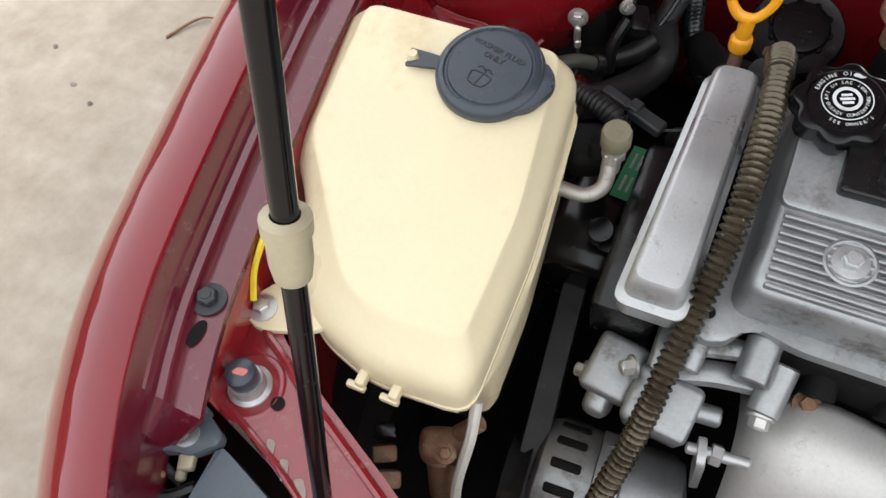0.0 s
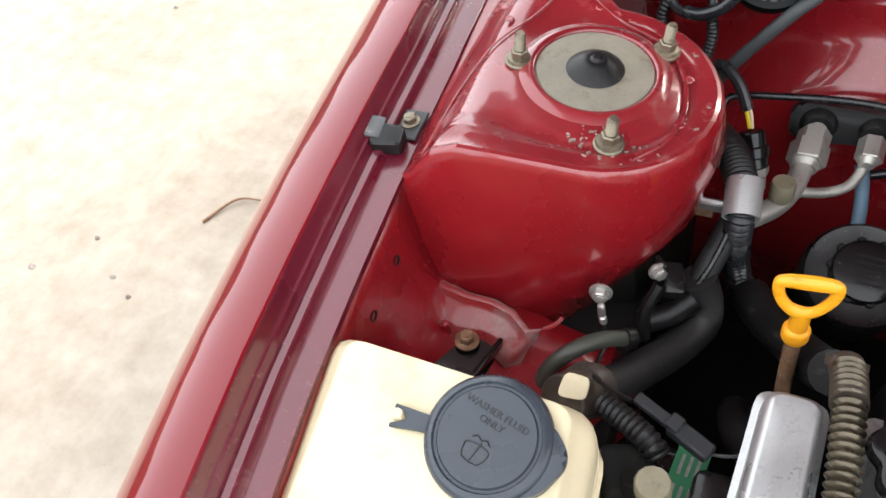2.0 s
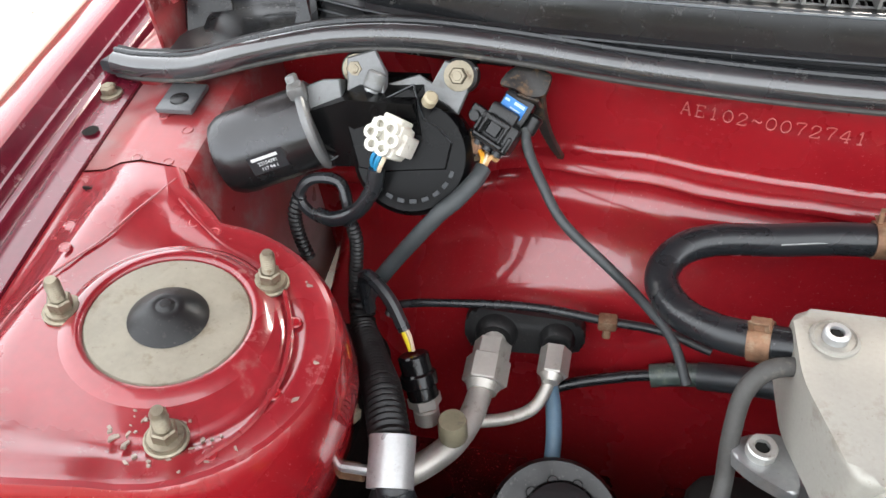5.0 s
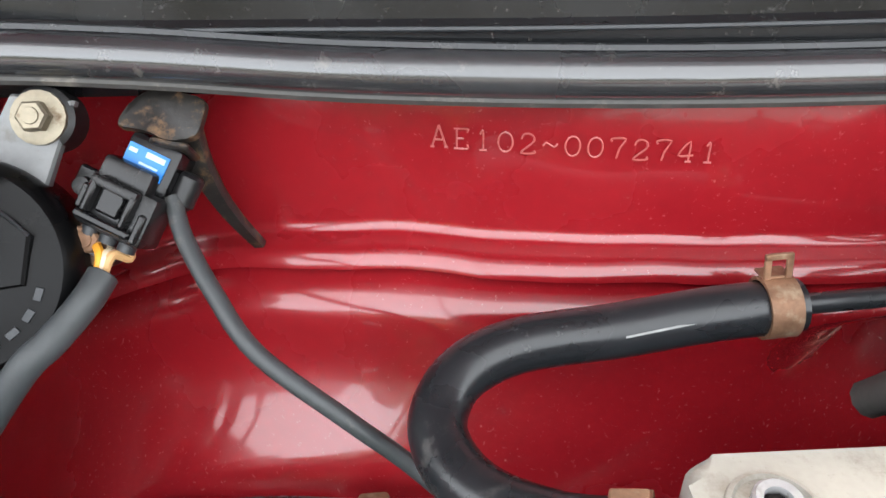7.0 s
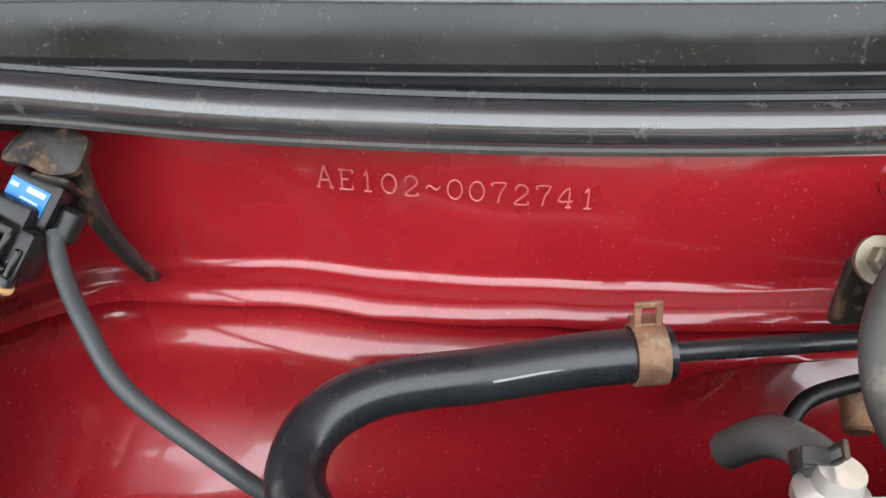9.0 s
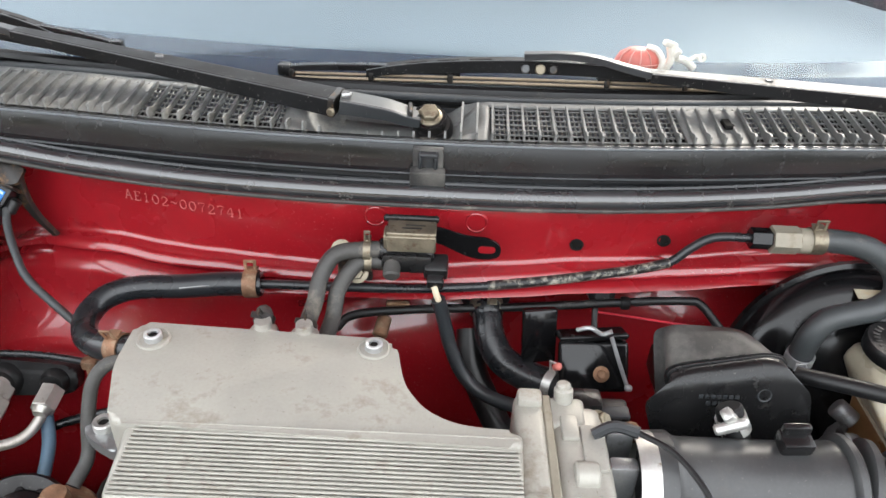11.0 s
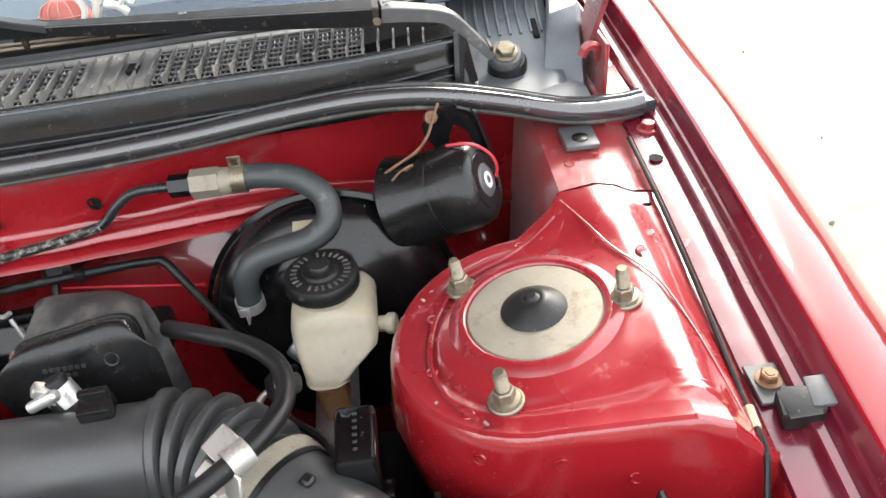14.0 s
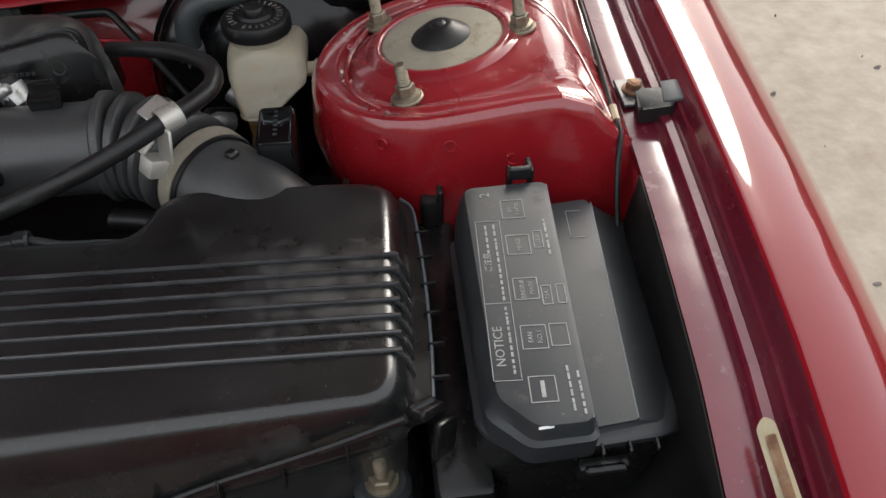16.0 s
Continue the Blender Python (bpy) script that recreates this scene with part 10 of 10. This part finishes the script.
    for q in range(6):
        part("moulded_mark", box((0.4300, -0.066 + 0.0055 * q, 0.8303), (0.0030, 0.0022, 0.0006), 0.0002, 1), SLATE, k)
    part("plug", merge(box((0.434, -0.050, 0.752), (0.030, 0.016, 0.03), 0.003, 2), box((0.440, -0.055, 0.745), (0.01, 0.008, 0.01), 0.002, 1)), GLOSSY, k)


def build_siren():
    t = thing("alarm_siren", (0.51, 0.18, 0.82), "black bell-shaped alarm siren on a black bracket", "siren")
    a, b = Vector((0.4765, 0.199, 0.826)), Vector((0.546, 0.170, 0.859))
    d = (b - a)
    L = d.length
    m = frame_at(a, d)
    part("bell", lathe([(0, 0.012), (0.036, 0.010), (0.0420, 0.0), (0.0440, 0.001), (0.0435, 0.004), (0.0405, 0.014), (0.0385, 0.034), (0.0382, 0.046), (0.0374, 0.0465), (0.0374, 0.048), (0.0380, 0.0485), (0.0372, 0.070), (0.0340, 0.080), (0.030, 0.0835), (0.0255, 0.0845), (0.0245, 0.0830), (0.0235, 0.0845), (0, 0.0848)], 52, m), PLASTIC, t, "smooth black siren body")
    part("end_badge", lathe([(0, 0.0015), (0.012, 0.0015), (0.0135, 0.001), (0.0145, 0), (0, 0)], 30, frame_at(a + d.normalized() * 0.0845, d)), ARM_GREY, t, "grey printed badge")
    part("badge_print", lathe([(0.0035, 0.0002), (0.0068, 0.0004), (0.0072, 0)], 26, frame_at(a + d.normalized() * 0.0862, d)), INK, t)
    part("key_hole", lathe([(0, 0.0012), (0.003, 0.0012), (0.0055, 0.0006), (0.006, 0), (0, 0)], 20, m @ pose(0, 0, 0.060) @ frame_at((0.008, 0.0368, 0), (0.2, 1, 0))), SHADOW, t)
    flat = Matrix(((1, 0, 0, 0), (0, 0, -1, 0.216), (0, 1, 0, 0), (0, 0, 0, 1)))
    outer = soft_outline([(0.4998, 0.891), (0.5103, 0.9063), (0.5300, 0.9085), (0.5442, 0.9010), (0.5640, 0.842), (0.5560, 0.842), (0.5380, 0.8850), (0.5268, 0.8925), (0.5225, 0.8790), (0.5250, 0.850), (0.5120, 0.850), (0.5094, 0.8740), (0.5024, 0.8795)], 0.0025, 3)
    br = part("bracket", prism(outer, 0, 0.003, 0.0008, 1, m=flat), GLOSSY, t, "flat black folded bracket")
    part("folded_edge", tube([(0.5305, 0.2125, 0.9080), (0.5445, 0.2120, 0.9005), (0.5540, 0.2120, 0.872), (0.5640, 0.212, 0.842)], 0.0028, 8, 4), GLOSSY, br)
    part("wire", tube([(0.5155, 0.212, 0.913), (0.5095, 0.203, 0.905), (0.5038, 0.190, 0.8967), (0.4935, 0.189, 0.8834), (0.4734, 0.189, 0.8709), (0.4596, 0.190, 0.8612)], 0.0014, 6, 5), RUST, t)
    part("wire", tube([(0.470, 0.172, 0.868), (0.478, 0.172, 0.876), (0.488, 0.176, 0.878), (0.480, 0.182, 0.868)], 0.0010, 6, 5), RUST, t)
    part("red_wire", tube([(0.5173, 0.182, 0.8890), (0.530, 0.176, 0.8925), (0.5423, 0.174, 0.8899), (0.5530, 0.172, 0.8810), (0.5573, 0.172, 0.8696), (0.5564, 0.173, 0.8600)], 0.0013, 6, 6), WIRE_RED, t, "red wire")
    part("rusty_bolt", lathe([(0, 0.004), (0.005, 0.003), (0.006, 0), (0, 0)], 14, frame_at((0.5085, 0.212, 0.9011), (0, -0.9, 0.4))), RUST, t)


def build_air_box():
    t = thing("air_filter_box", (0.36, -0.20, 0.62), "black plastic air filter box with raised ribs", "air filter box")
    top = [(0.503, -0.115), (0.478, -0.109), (0.371, -0.104), (0.356, -0.115), (0.349, -0.135), (0.338, -0.146), (0.16, -0.138), (0.16, -0.288), (0.497, -0.280)]
    low = [(0.517, -0.104), (0.484, -0.097), (0.366, -0.092), (0.347, -0.105), (0.341, -0.127), (0.333, -0.136), (0.15, -0.126), (0.15, -0.306), (0.508, -0.287)]
    drop = lambda x: 0.40 * max(0, 0.51 - x)
    def ring(w, dz, r, tilt=0.0):
        pts = [(a + (c - a) * w, b + (d - b) * w) for (a, b), (c, d) in zip(top, low)]
        return [(x, y, 0.815 + dz - tilt * drop(x) * (1 if y < -0.25 else 0.2)) for x, y in soft_outline(pts, r, 5)]
    rings = [ring(0.1, -0.20, 0.02), ring(0.5, -0.050, 0.02, 0.6), ring(0.95, -0.036, 0.02, 0.6), ring(1.06, -0.034, 0.022, 0.6), ring(1.06, -0.029, 0.022, 0.6), ring(0.98, -0.027, 0.022, 0.6), ring(0.80, -0.016, 0.022, 0.25), ring(0.52, -0.0065, 0.020), ring(0.25, -0.0018, 0.018), ring(0.0, 0.0, 0.016), ring(-0.3, 0.0004, 0.012)]
    part("lid", loft(rings), AIRBOX, t, "moulded black lid", 0, 30)
    for k in range(7):
        y = -0.1798 - 0.01217 * k
        f = (-0.118 - y) / 0.166
        a, b = 0.503 - 0.006 * f, 0.517 - 0.009 * f
        c = [(0.155, y + 0.0125, 0.8160), (0.30, y + 0.007, 0.8162), (a - 0.012, y, 0.8162)] + [(a + (b - a) * w, y, 0.8158 + dz) for w, dz in ((0, -0.0003), (0.25, -0.0022), (0.52, -0.0068), (0.80, -0.0165), (0.96, -0.0260))]
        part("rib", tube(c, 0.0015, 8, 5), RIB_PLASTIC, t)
    for k in range(6):
        x = 0.47 - 0.035 * k
        part("stiffener", box((x, -0.281 - 0.12 * (0.5 - x), 0.784 - drop(x) * 0.5), (0.0016, 0.016, 0.018), 0.0004, 1, (-20, 0, 0)), PLASTIC, t)
    for k in range(6):
        part("edge_tick", box((0.5245, -0.135 - 0.024 * k, 0.789), (0.010, 0.0014, 0.004), 0.0003, 1), PLASTIC, t)
    part("clip", merge(box((0.514, -0.276, 0.790), (0.018, 0.012, 0.006), 0.0015, 2, (-25, 20, 40)), box((0.523, -0.285, 0.776), (0.016, 0.005, 0.024), 0.0015, 2, (-10, 20, 40)), rod((0.505, -0.278, 0.792), (0.519, -0.271, 0.792), 0.003)), PLASTIC, t, "black spring clip")
    for x, y in ((0.535, -0.100), (0.470, -0.088)):
        part("rear_clip", merge(box((x, y, 0.775), (0.016, 0.012, 0.03), 0.003, 2), box((x + 0.006, y, 0.793), (0.004, 0.014, 0.012), 0.001, 1)), PLASTIC, t)
    # thin pale line along the rim's outer edge
    part("rim_edge", tube([(0.513, -0.098, 0.789), (0.5205, -0.110, 0.789), (0.5222, -0.141, 0.789), (0.5228, -0.180, 0.789), (0.5215, -0.230, 0.789), (0.5185, -0.272, 0.789)], 0.0011, 6, 5), LAMP_GREY, t, "thin pale edge line of the rim")
    part("rim", prism(soft_outline([(0.505, -0.094), (0.5215, -0.106), (0.5232, -0.160), (0.5232, -0.200), (0.519, -0.278), (0.490, -0.285), (0.490, -0.094)], 0.006), 0.783, 0.7885, 0.001, 1), PLASTIC, t)
    part("front_seam", tube([(0.5025, -0.292, 0.808), (0.467, -0.293, 0.793), (0.436, -0.294, 0.782), (0.402, -0.295, 0.771), (0.368, -0.296, 0.757)], 0.0022, 8, 5), PLASTIC, t, "moulded seam of the front")
    part("base_tray", box((0.34, -0.21, 0.66), (0.34, 0.20, 0.12), 0.015, 3), PLASTIC, t)
    s = thing("battery_clamp", (0.486, -0.330, 0.66), "zinc stud and nut on a grey clamp boss", "stud")
    part("boss", lathe([(0, -0.06), (0.015, -0.06), (0.017, -0.012), (0.0175, 0.0), (0.014, 0.004), (0, 0.004)], 26, pose(0.4855, -0.283, 0.728)), SLATE, s, "dark plastic boss")
    part("nut", merge(lathe([(0, 0), (0.0105, 0), (0.010, 0.002), (0, 0.002)], 20, pose(0.4855, -0.283, 0.732)), hexagon((0.4855, -0.283, 0.733), (0, 0, 1), 0.0082, 0.0075)), PLATED, s)
    part("stud", lathe([(0, 0)] + [q for k in range(9) for q in ((0.0038, 0.002 * k), (0.0043, 0.002 * k + 0.001))] + [(0.0032, 0.020), (0, 0.0205)], 12, pose(0.4855, -0.283, 0.738)), PLATED, s, "threaded stud")


def build_box_hose():
    t = thing("thin_breather_hose", (0.28, -0.12, 0.79), "thin grey hose with a plug behind the air filter box", "hose")
    part("hose", tube([(0.215, -0.122, 0.792), (0.244, -0.1192, 0.795), (0.2641, -0.1165, 0.796), (0.2874, -0.1226, 0.795), (0.3127, -0.1248, 0.795), (0.340, -0.1259, 0.793), (0.358, -0.112, 0.775)], 0.0032, 10, 6), GREY_HOSE, t)
    part("plug", merge(rod((0.236, -0.1195, 0.7945), (0.262, -0.1165, 0.796), 0.0062), rod((0.256, -0.117, 0.7956), (0.2665, -0.1165, 0.796), 0.0075)), SLATE, t, "slate grey connector")
    part("return_hose", tube([(0.30, -0.060, 0.76), (0.335, -0.075, 0.765), (0.362, -0.094, 0.760), (0.374, -0.105, 0.745)], 0.009, 12, 6), RUBBER, t, "dark return hose")


def build_fuse_box():
    t = thing("fuse_box", (0.60, -0.23, 0.68), "slate black fuse box with white printed lid", "fuse box")
    def ring(pts, z, r, rise=0.024):
        """An outline of the box; the rim between base and lid climbs towards the front."""
        climb = rise if 0.775 < z < 0.801 else 0.0
        return [(x, y, z + climb * max(0, (-0.16 - y) / 0.16)) for x, y in soft_outline(pts, r, 4)]
    base = [(0.545, -0.146), (0.664, -0.140), (0.650, -0.296), (0.640, -0.318), (0.564, -0.322), (0.542, -0.302)]
    part("base", loft([ring([(0.552 + (x - 0.552) * 0.95, y * 0.97 - 0.004) for x, y in base], 0.66, 0.008), ring(base, 0.778, 0.008), ring([(0.600 + (x - 0.600) * 1.05, -0.235 + (y + 0.235) * 1.03) for x, y in base], 0.7790, 0.010), ring([(0.600 + (x - 0.600) * 1.05, -0.235 + (y + 0.235) * 1.03) for x, y in base], 0.7835, 0.010), ring(base, 0.785, 0.008)]), SLATE, t, "slate base with a rim")
    part("lower_case", loft([ring([(0.552 + (x - 0.552) * 0.92, y * 0.96 - 0.006) for x, y in base], 0.56, 0.008), ring([(0.600 + (x - 0.600) * 1.02, y) for x, y in base], 0.7755, 0.008)]), PLASTIC, t, "black lower case")
    part("support_bracket", box((0.533, -0.215, 0.70), (0.034, 0.22, 0.13), 0.006, 2), PLASTIC, t, "black plastic support bracket")
    hi = [(0.5515, -0.148), (0.6035, -0.147), (0.5945, -0.322), (0.566, -0.322), (0.5490, -0.303)]
    hib = [(0.546, -0.143), (0.606, -0.142), (0.598, -0.328), (0.562, -0.329), (0.543, -0.307)]
    lid = part("lid", loft([ring(hib, 0.783, 0.006), ring(hib, 0.800, 0.006), ring([((a + c) / 2, (b + d) / 2) for (a, b), (c, d) in zip(hi, hib)], 0.826, 0.006), ring([(a * 0.85 + c * 0.15, b * 0.85 + d * 0.15) for (a, b), (c, d) in zip(hi, hib)], 0.8335, 0.006), ring(hi, 0.8355, 0.006), ring([(0.576 + (x - 0.576) * 0.9, -0.235 + (y + 0.235) * 0.96) for x, y in hi], 0.8358, 0.005)]), SLATE, t, "tall lid half with white print", 0, 30)
    lo = [(0.602, -0.146), (0.6355, -0.144), (0.6235, -0.312), (0.600, -0.314)]
    mid = [(0.602, -0.143), (0.652, -0.141), (0.662, -0.152), (0.6460, -0.312), (0.600, -0.318)]
    lob = [(0.602, -0.142), (0.654, -0.140), (0.6645, -0.152), (0.6480, -0.316), (0.600, -0.322)]
    lo5 = [lo[0], (0.6325, -0.144), (0.6358, -0.150), lo[2], lo[3]]
    part("low_lid", loft([ring(lob, 0.784, 0.005, 0.016), ring(lob, 0.790, 0.005, 0.014), ring(mid, 0.7935, 0.005, 0.013), ring([(x + 0.0006, y) for x, y in lo5], 0.8112, 0.002), ring(lo5, 0.8125, 0.002), ring([(0.618 + (x - 0.618) * 0.8, -0.23 + (y + 0.23) * 0.93) for x, y in lo5], 0.8126, 0.002)]), SLATE, t, "lower lid half with a sloping side", 0, 30)
    # thin pale lines along the top edges of both lid halves
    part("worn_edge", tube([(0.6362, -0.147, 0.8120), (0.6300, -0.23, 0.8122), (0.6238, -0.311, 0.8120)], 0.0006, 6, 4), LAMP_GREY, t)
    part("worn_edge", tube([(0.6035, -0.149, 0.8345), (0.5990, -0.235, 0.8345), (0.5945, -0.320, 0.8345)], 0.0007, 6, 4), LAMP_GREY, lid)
    part("rear_hook", merge(box((0.588, -0.142, 0.840), (0.014, 0.004, 0.010), 0.001, 1), box((0.595, -0.136, 0.836), (0.004, 0.014, 0.012), 0.001, 1), box((0.582, -0.138, 0.832), (0.003, 0.010, 0.016), 0.001, 1)), PLASTIC, t)
    part("front_latch", merge(box((0.604, -0.327, 0.790), (0.028, 0.008, 0.014), 0.002, 2), rod((0.593, -0.331, 0.796), (0.615, -0.331, 0.796), 0.0028), *[box((0.573 + 0.0145 * k, -0.325, 0.806), (0.0020, 0.007, 0.006), 0.0006, 1) for k in range(5)]), PLASTIC, t)
    z = 0.8360
    def px(x, y): return pose(x - 0.0000 + (y + 0.148) * 0.045, y, z, 0, 0, 87)
    def frame_box(x, y, w, h):
        q = px(x, y)
        bm = None
        for c, s in (((-w / 2, 0, 0), (0.0005, h, 0.0003)), ((w / 2, 0, 0), (0.0005, h, 0.0003)), ((0, -h / 2, 0), (w, 0.0005, 0.0003)), ((0, h / 2, 0), (w, 0.0005, 0.0003))):
            b = moved(box(c, s, 0), q)
            bm = b if bm is None else merge(bm, b)
        part("printed_frame", bm, PALE_INK, lid)
    def txt(s, x, y, size): part("printed_text", words(s, size, px(x, y), 0.0001), PALE_INK, lid)
    txt("2", 0.564, -0.156, 0.0085)
    for y, a, b in ((-0.170, "EFI", "F-HTR"), (-0.200, "HEAD", ""), (-0.234, "ENGINE", "MAIN"), (-0.268, "FAN", "NO.1"), (-0.301, "", "")):
        frame_box(0.5795, y, 0.0155, 0.0135)
        if a:
            txt(a, 0.5775 if b else 0.5795, y, 0.0038)
        else:
            part("print_bar", moved(box((0, 0, 0), (0.010, 0.0022, 0.0003), 0), px(0.5795, y)), PALE_INK, lid)
        if b:
            txt(b, 0.5825, y, 0.0038)
    frame_box(0.5915, -0.197, 0.0135, 0.0052)
    txt("15A", 0.5915, -0.197, 0.0040)
    frame_box(0.5905, -0.240, 0.0135, 0.0052)
    txt("7.5A", 0.5905, -0.240, 0.0032)
    frame_box(0.5985, -0.240, 0.0135, 0.0045)
    frame_box(0.5930, -0.268, 0.0145, 0.0095)
    txt("ご注意", 0.5605, -0.212, 0.0050)
    txt("NOTICE", 0.5605, -0.272, 0.0072)
    part("printed_line", merge(moved(box((0, 0, 0), (0.115, 0.0004, 0.0003), 0), px(0.5555, -0.236)), moved(box((0, 0, 0), (0.115, 0.0004, 0.0003), 0), px(0.5700, -0.236)), *[moved(box((0, 0, 0), (0.0004, 0.0145, 0.0003), 0), px(0.5628, y)) for y in (-0.179, -0.243, -0.294)]), PALE_INK, lid)
    rnd = random.Random(2)
    for row, (x, y0, y1) in enumerate(((0.5665, -0.184, -0.240), (0.5615, -0.184, -0.205), (0.5665, -0.247, -0.290), (0.5970, -0.182, -0.210), (0.5935, -0.290, -0.318), (0.5985, -0.294, -0.318))):
        y = y0
        bm = None
        while y > y1:
            w = rnd.uniform(0.0018, 0.0042)
            b = moved(box((0, 0, 0), (w, 0.0013, 0.0003), 0), px(x, y))
            bm = b if bm is None else merge(bm, b)
            y -= w + 0.0012
        part("small_print", bm, PALE_INK, lid)
    part("white_mark", prism(soft_outline([(-0.004, -0.0006), (0.004, -0.0008), (0.0042, 0.0007), (-0.0034, 0.0009)], 0.0008, 2), 0, 0.0004, m=pose(0.570, -0.3225, 0.8345, 30, 0, 4)), INK, t)
    part("printed_frame", merge(*[moved(box(c, s, 0), pose(0.622, -0.166, 0.8128, 0, 0, 87)) for c, s in (((-0.012, 0, 0), (0.0005, 0.010, 0.0003)), ((0.012, 0, 0), (0.0005, 0.010, 0.0003)), ((0, 0.005, 0), (0.024, 0.0005, 0.0003)))]), PALE_INK, t)
    shrink = Matrix.Translation((0, -0.145 + 0.23, 0.156)) @ Matrix.Rotation(radians(5.2), 4, "X") @ Matrix.Diagonal((1, 0.95, 1, 1)) @ Matrix.Translation((0, 0.145 - 0.23, -0.156))
    for ob in [*t.children, *lid.children]:
        ob.data.transform(shrink)
    d = thing("fender_sticker", (rail_x(-0.34) + 0.013, -0.345, rail_z(-0.34) + 0.012), "narrow tan warning sticker on the red fender flange", "sticker")
    part("paper", prism(soft_outline([(-0.005, -0.036), (0.005, -0.036), (0.0042, 0.016), (0.000, 0.020), (-0.005, 0.015)], 0.002, 2), 0, 0.0006, m=pose(rail_x(-0.345) + 0.0165, -0.350, rail_z(-0.345) + 0.0142, 4, -38, -9)), BEIGE, d)
    part("print_bar", prism(soft_outline([(-0.0024, -0.030), (0.0024, -0.030), (0.0024, 0.010), (-0.0024, 0.010)], 0.001, 2), 0, 0.0004, m=pose(rail_x(-0.345) + 0.0165, -0.350, rail_z(-0.345) + 0.0149, 4, -38, -9)), RUST, d)
    w = thing("rail_harness", (0.662, -0.15, 0.80), "black taped wire along the fender seam", "wire")
    pts = []
    for y in (0.205, 0.15, 0.08, 0.0, -0.05, -0.09, -0.115):
        pts.append((rail_x(y) - 0.018, y, max(rail_z(y), top_z(rail_x(y) - 0.018, y) if y < 0.13 else 0) + 0.001))
    pts += [(0.655, -0.135, 0.825), (0.654, -0.16, 0.79), (0.655, -0.20, 0.76)]
    part("taped_wire", tube(pts, 0.0019, 8, 6), RUBBER, w)
    part("pale_tape", tube([(rail_x(-0.085) - 0.018, -0.085, rail_z(-0.085) + 0.003), (rail_x(-0.1) - 0.018, -0.1, rail_z(-0.1) + 0.003)], 0.0032, 8, 4), BEIGE, w)
    b = thing("battery", (0.56, -0.39, 0.52), "black battery case in front of the fuse box", "battery")
    part("case", box((0.585, -0.405, 0.66), (0.15, 0.12, 0.14), 0.006, 2), PLASTIC, b)
    part("cable", tube([(0.50, -0.34, 0.745), (0.53, -0.335, 0.752), (0.56, -0.345, 0.748), (0.58, -0.37, 0.735)], 0.006, 10, 5), RUBBER, b)
    part("lamp_socket", merge(rod((0.648, -0.340, 0.765), (0.655, -0.350, 0.782), 0.010), rod((0.651, -0.345, 0.774), (0.653, -0.347, 0.779), 0.0135)), SLATE, b)


build_resonator()
build_intake()
build_hose_cable()
build_master()
build_siren()
build_air_box()
build_box_hose()
build_fuse_box()
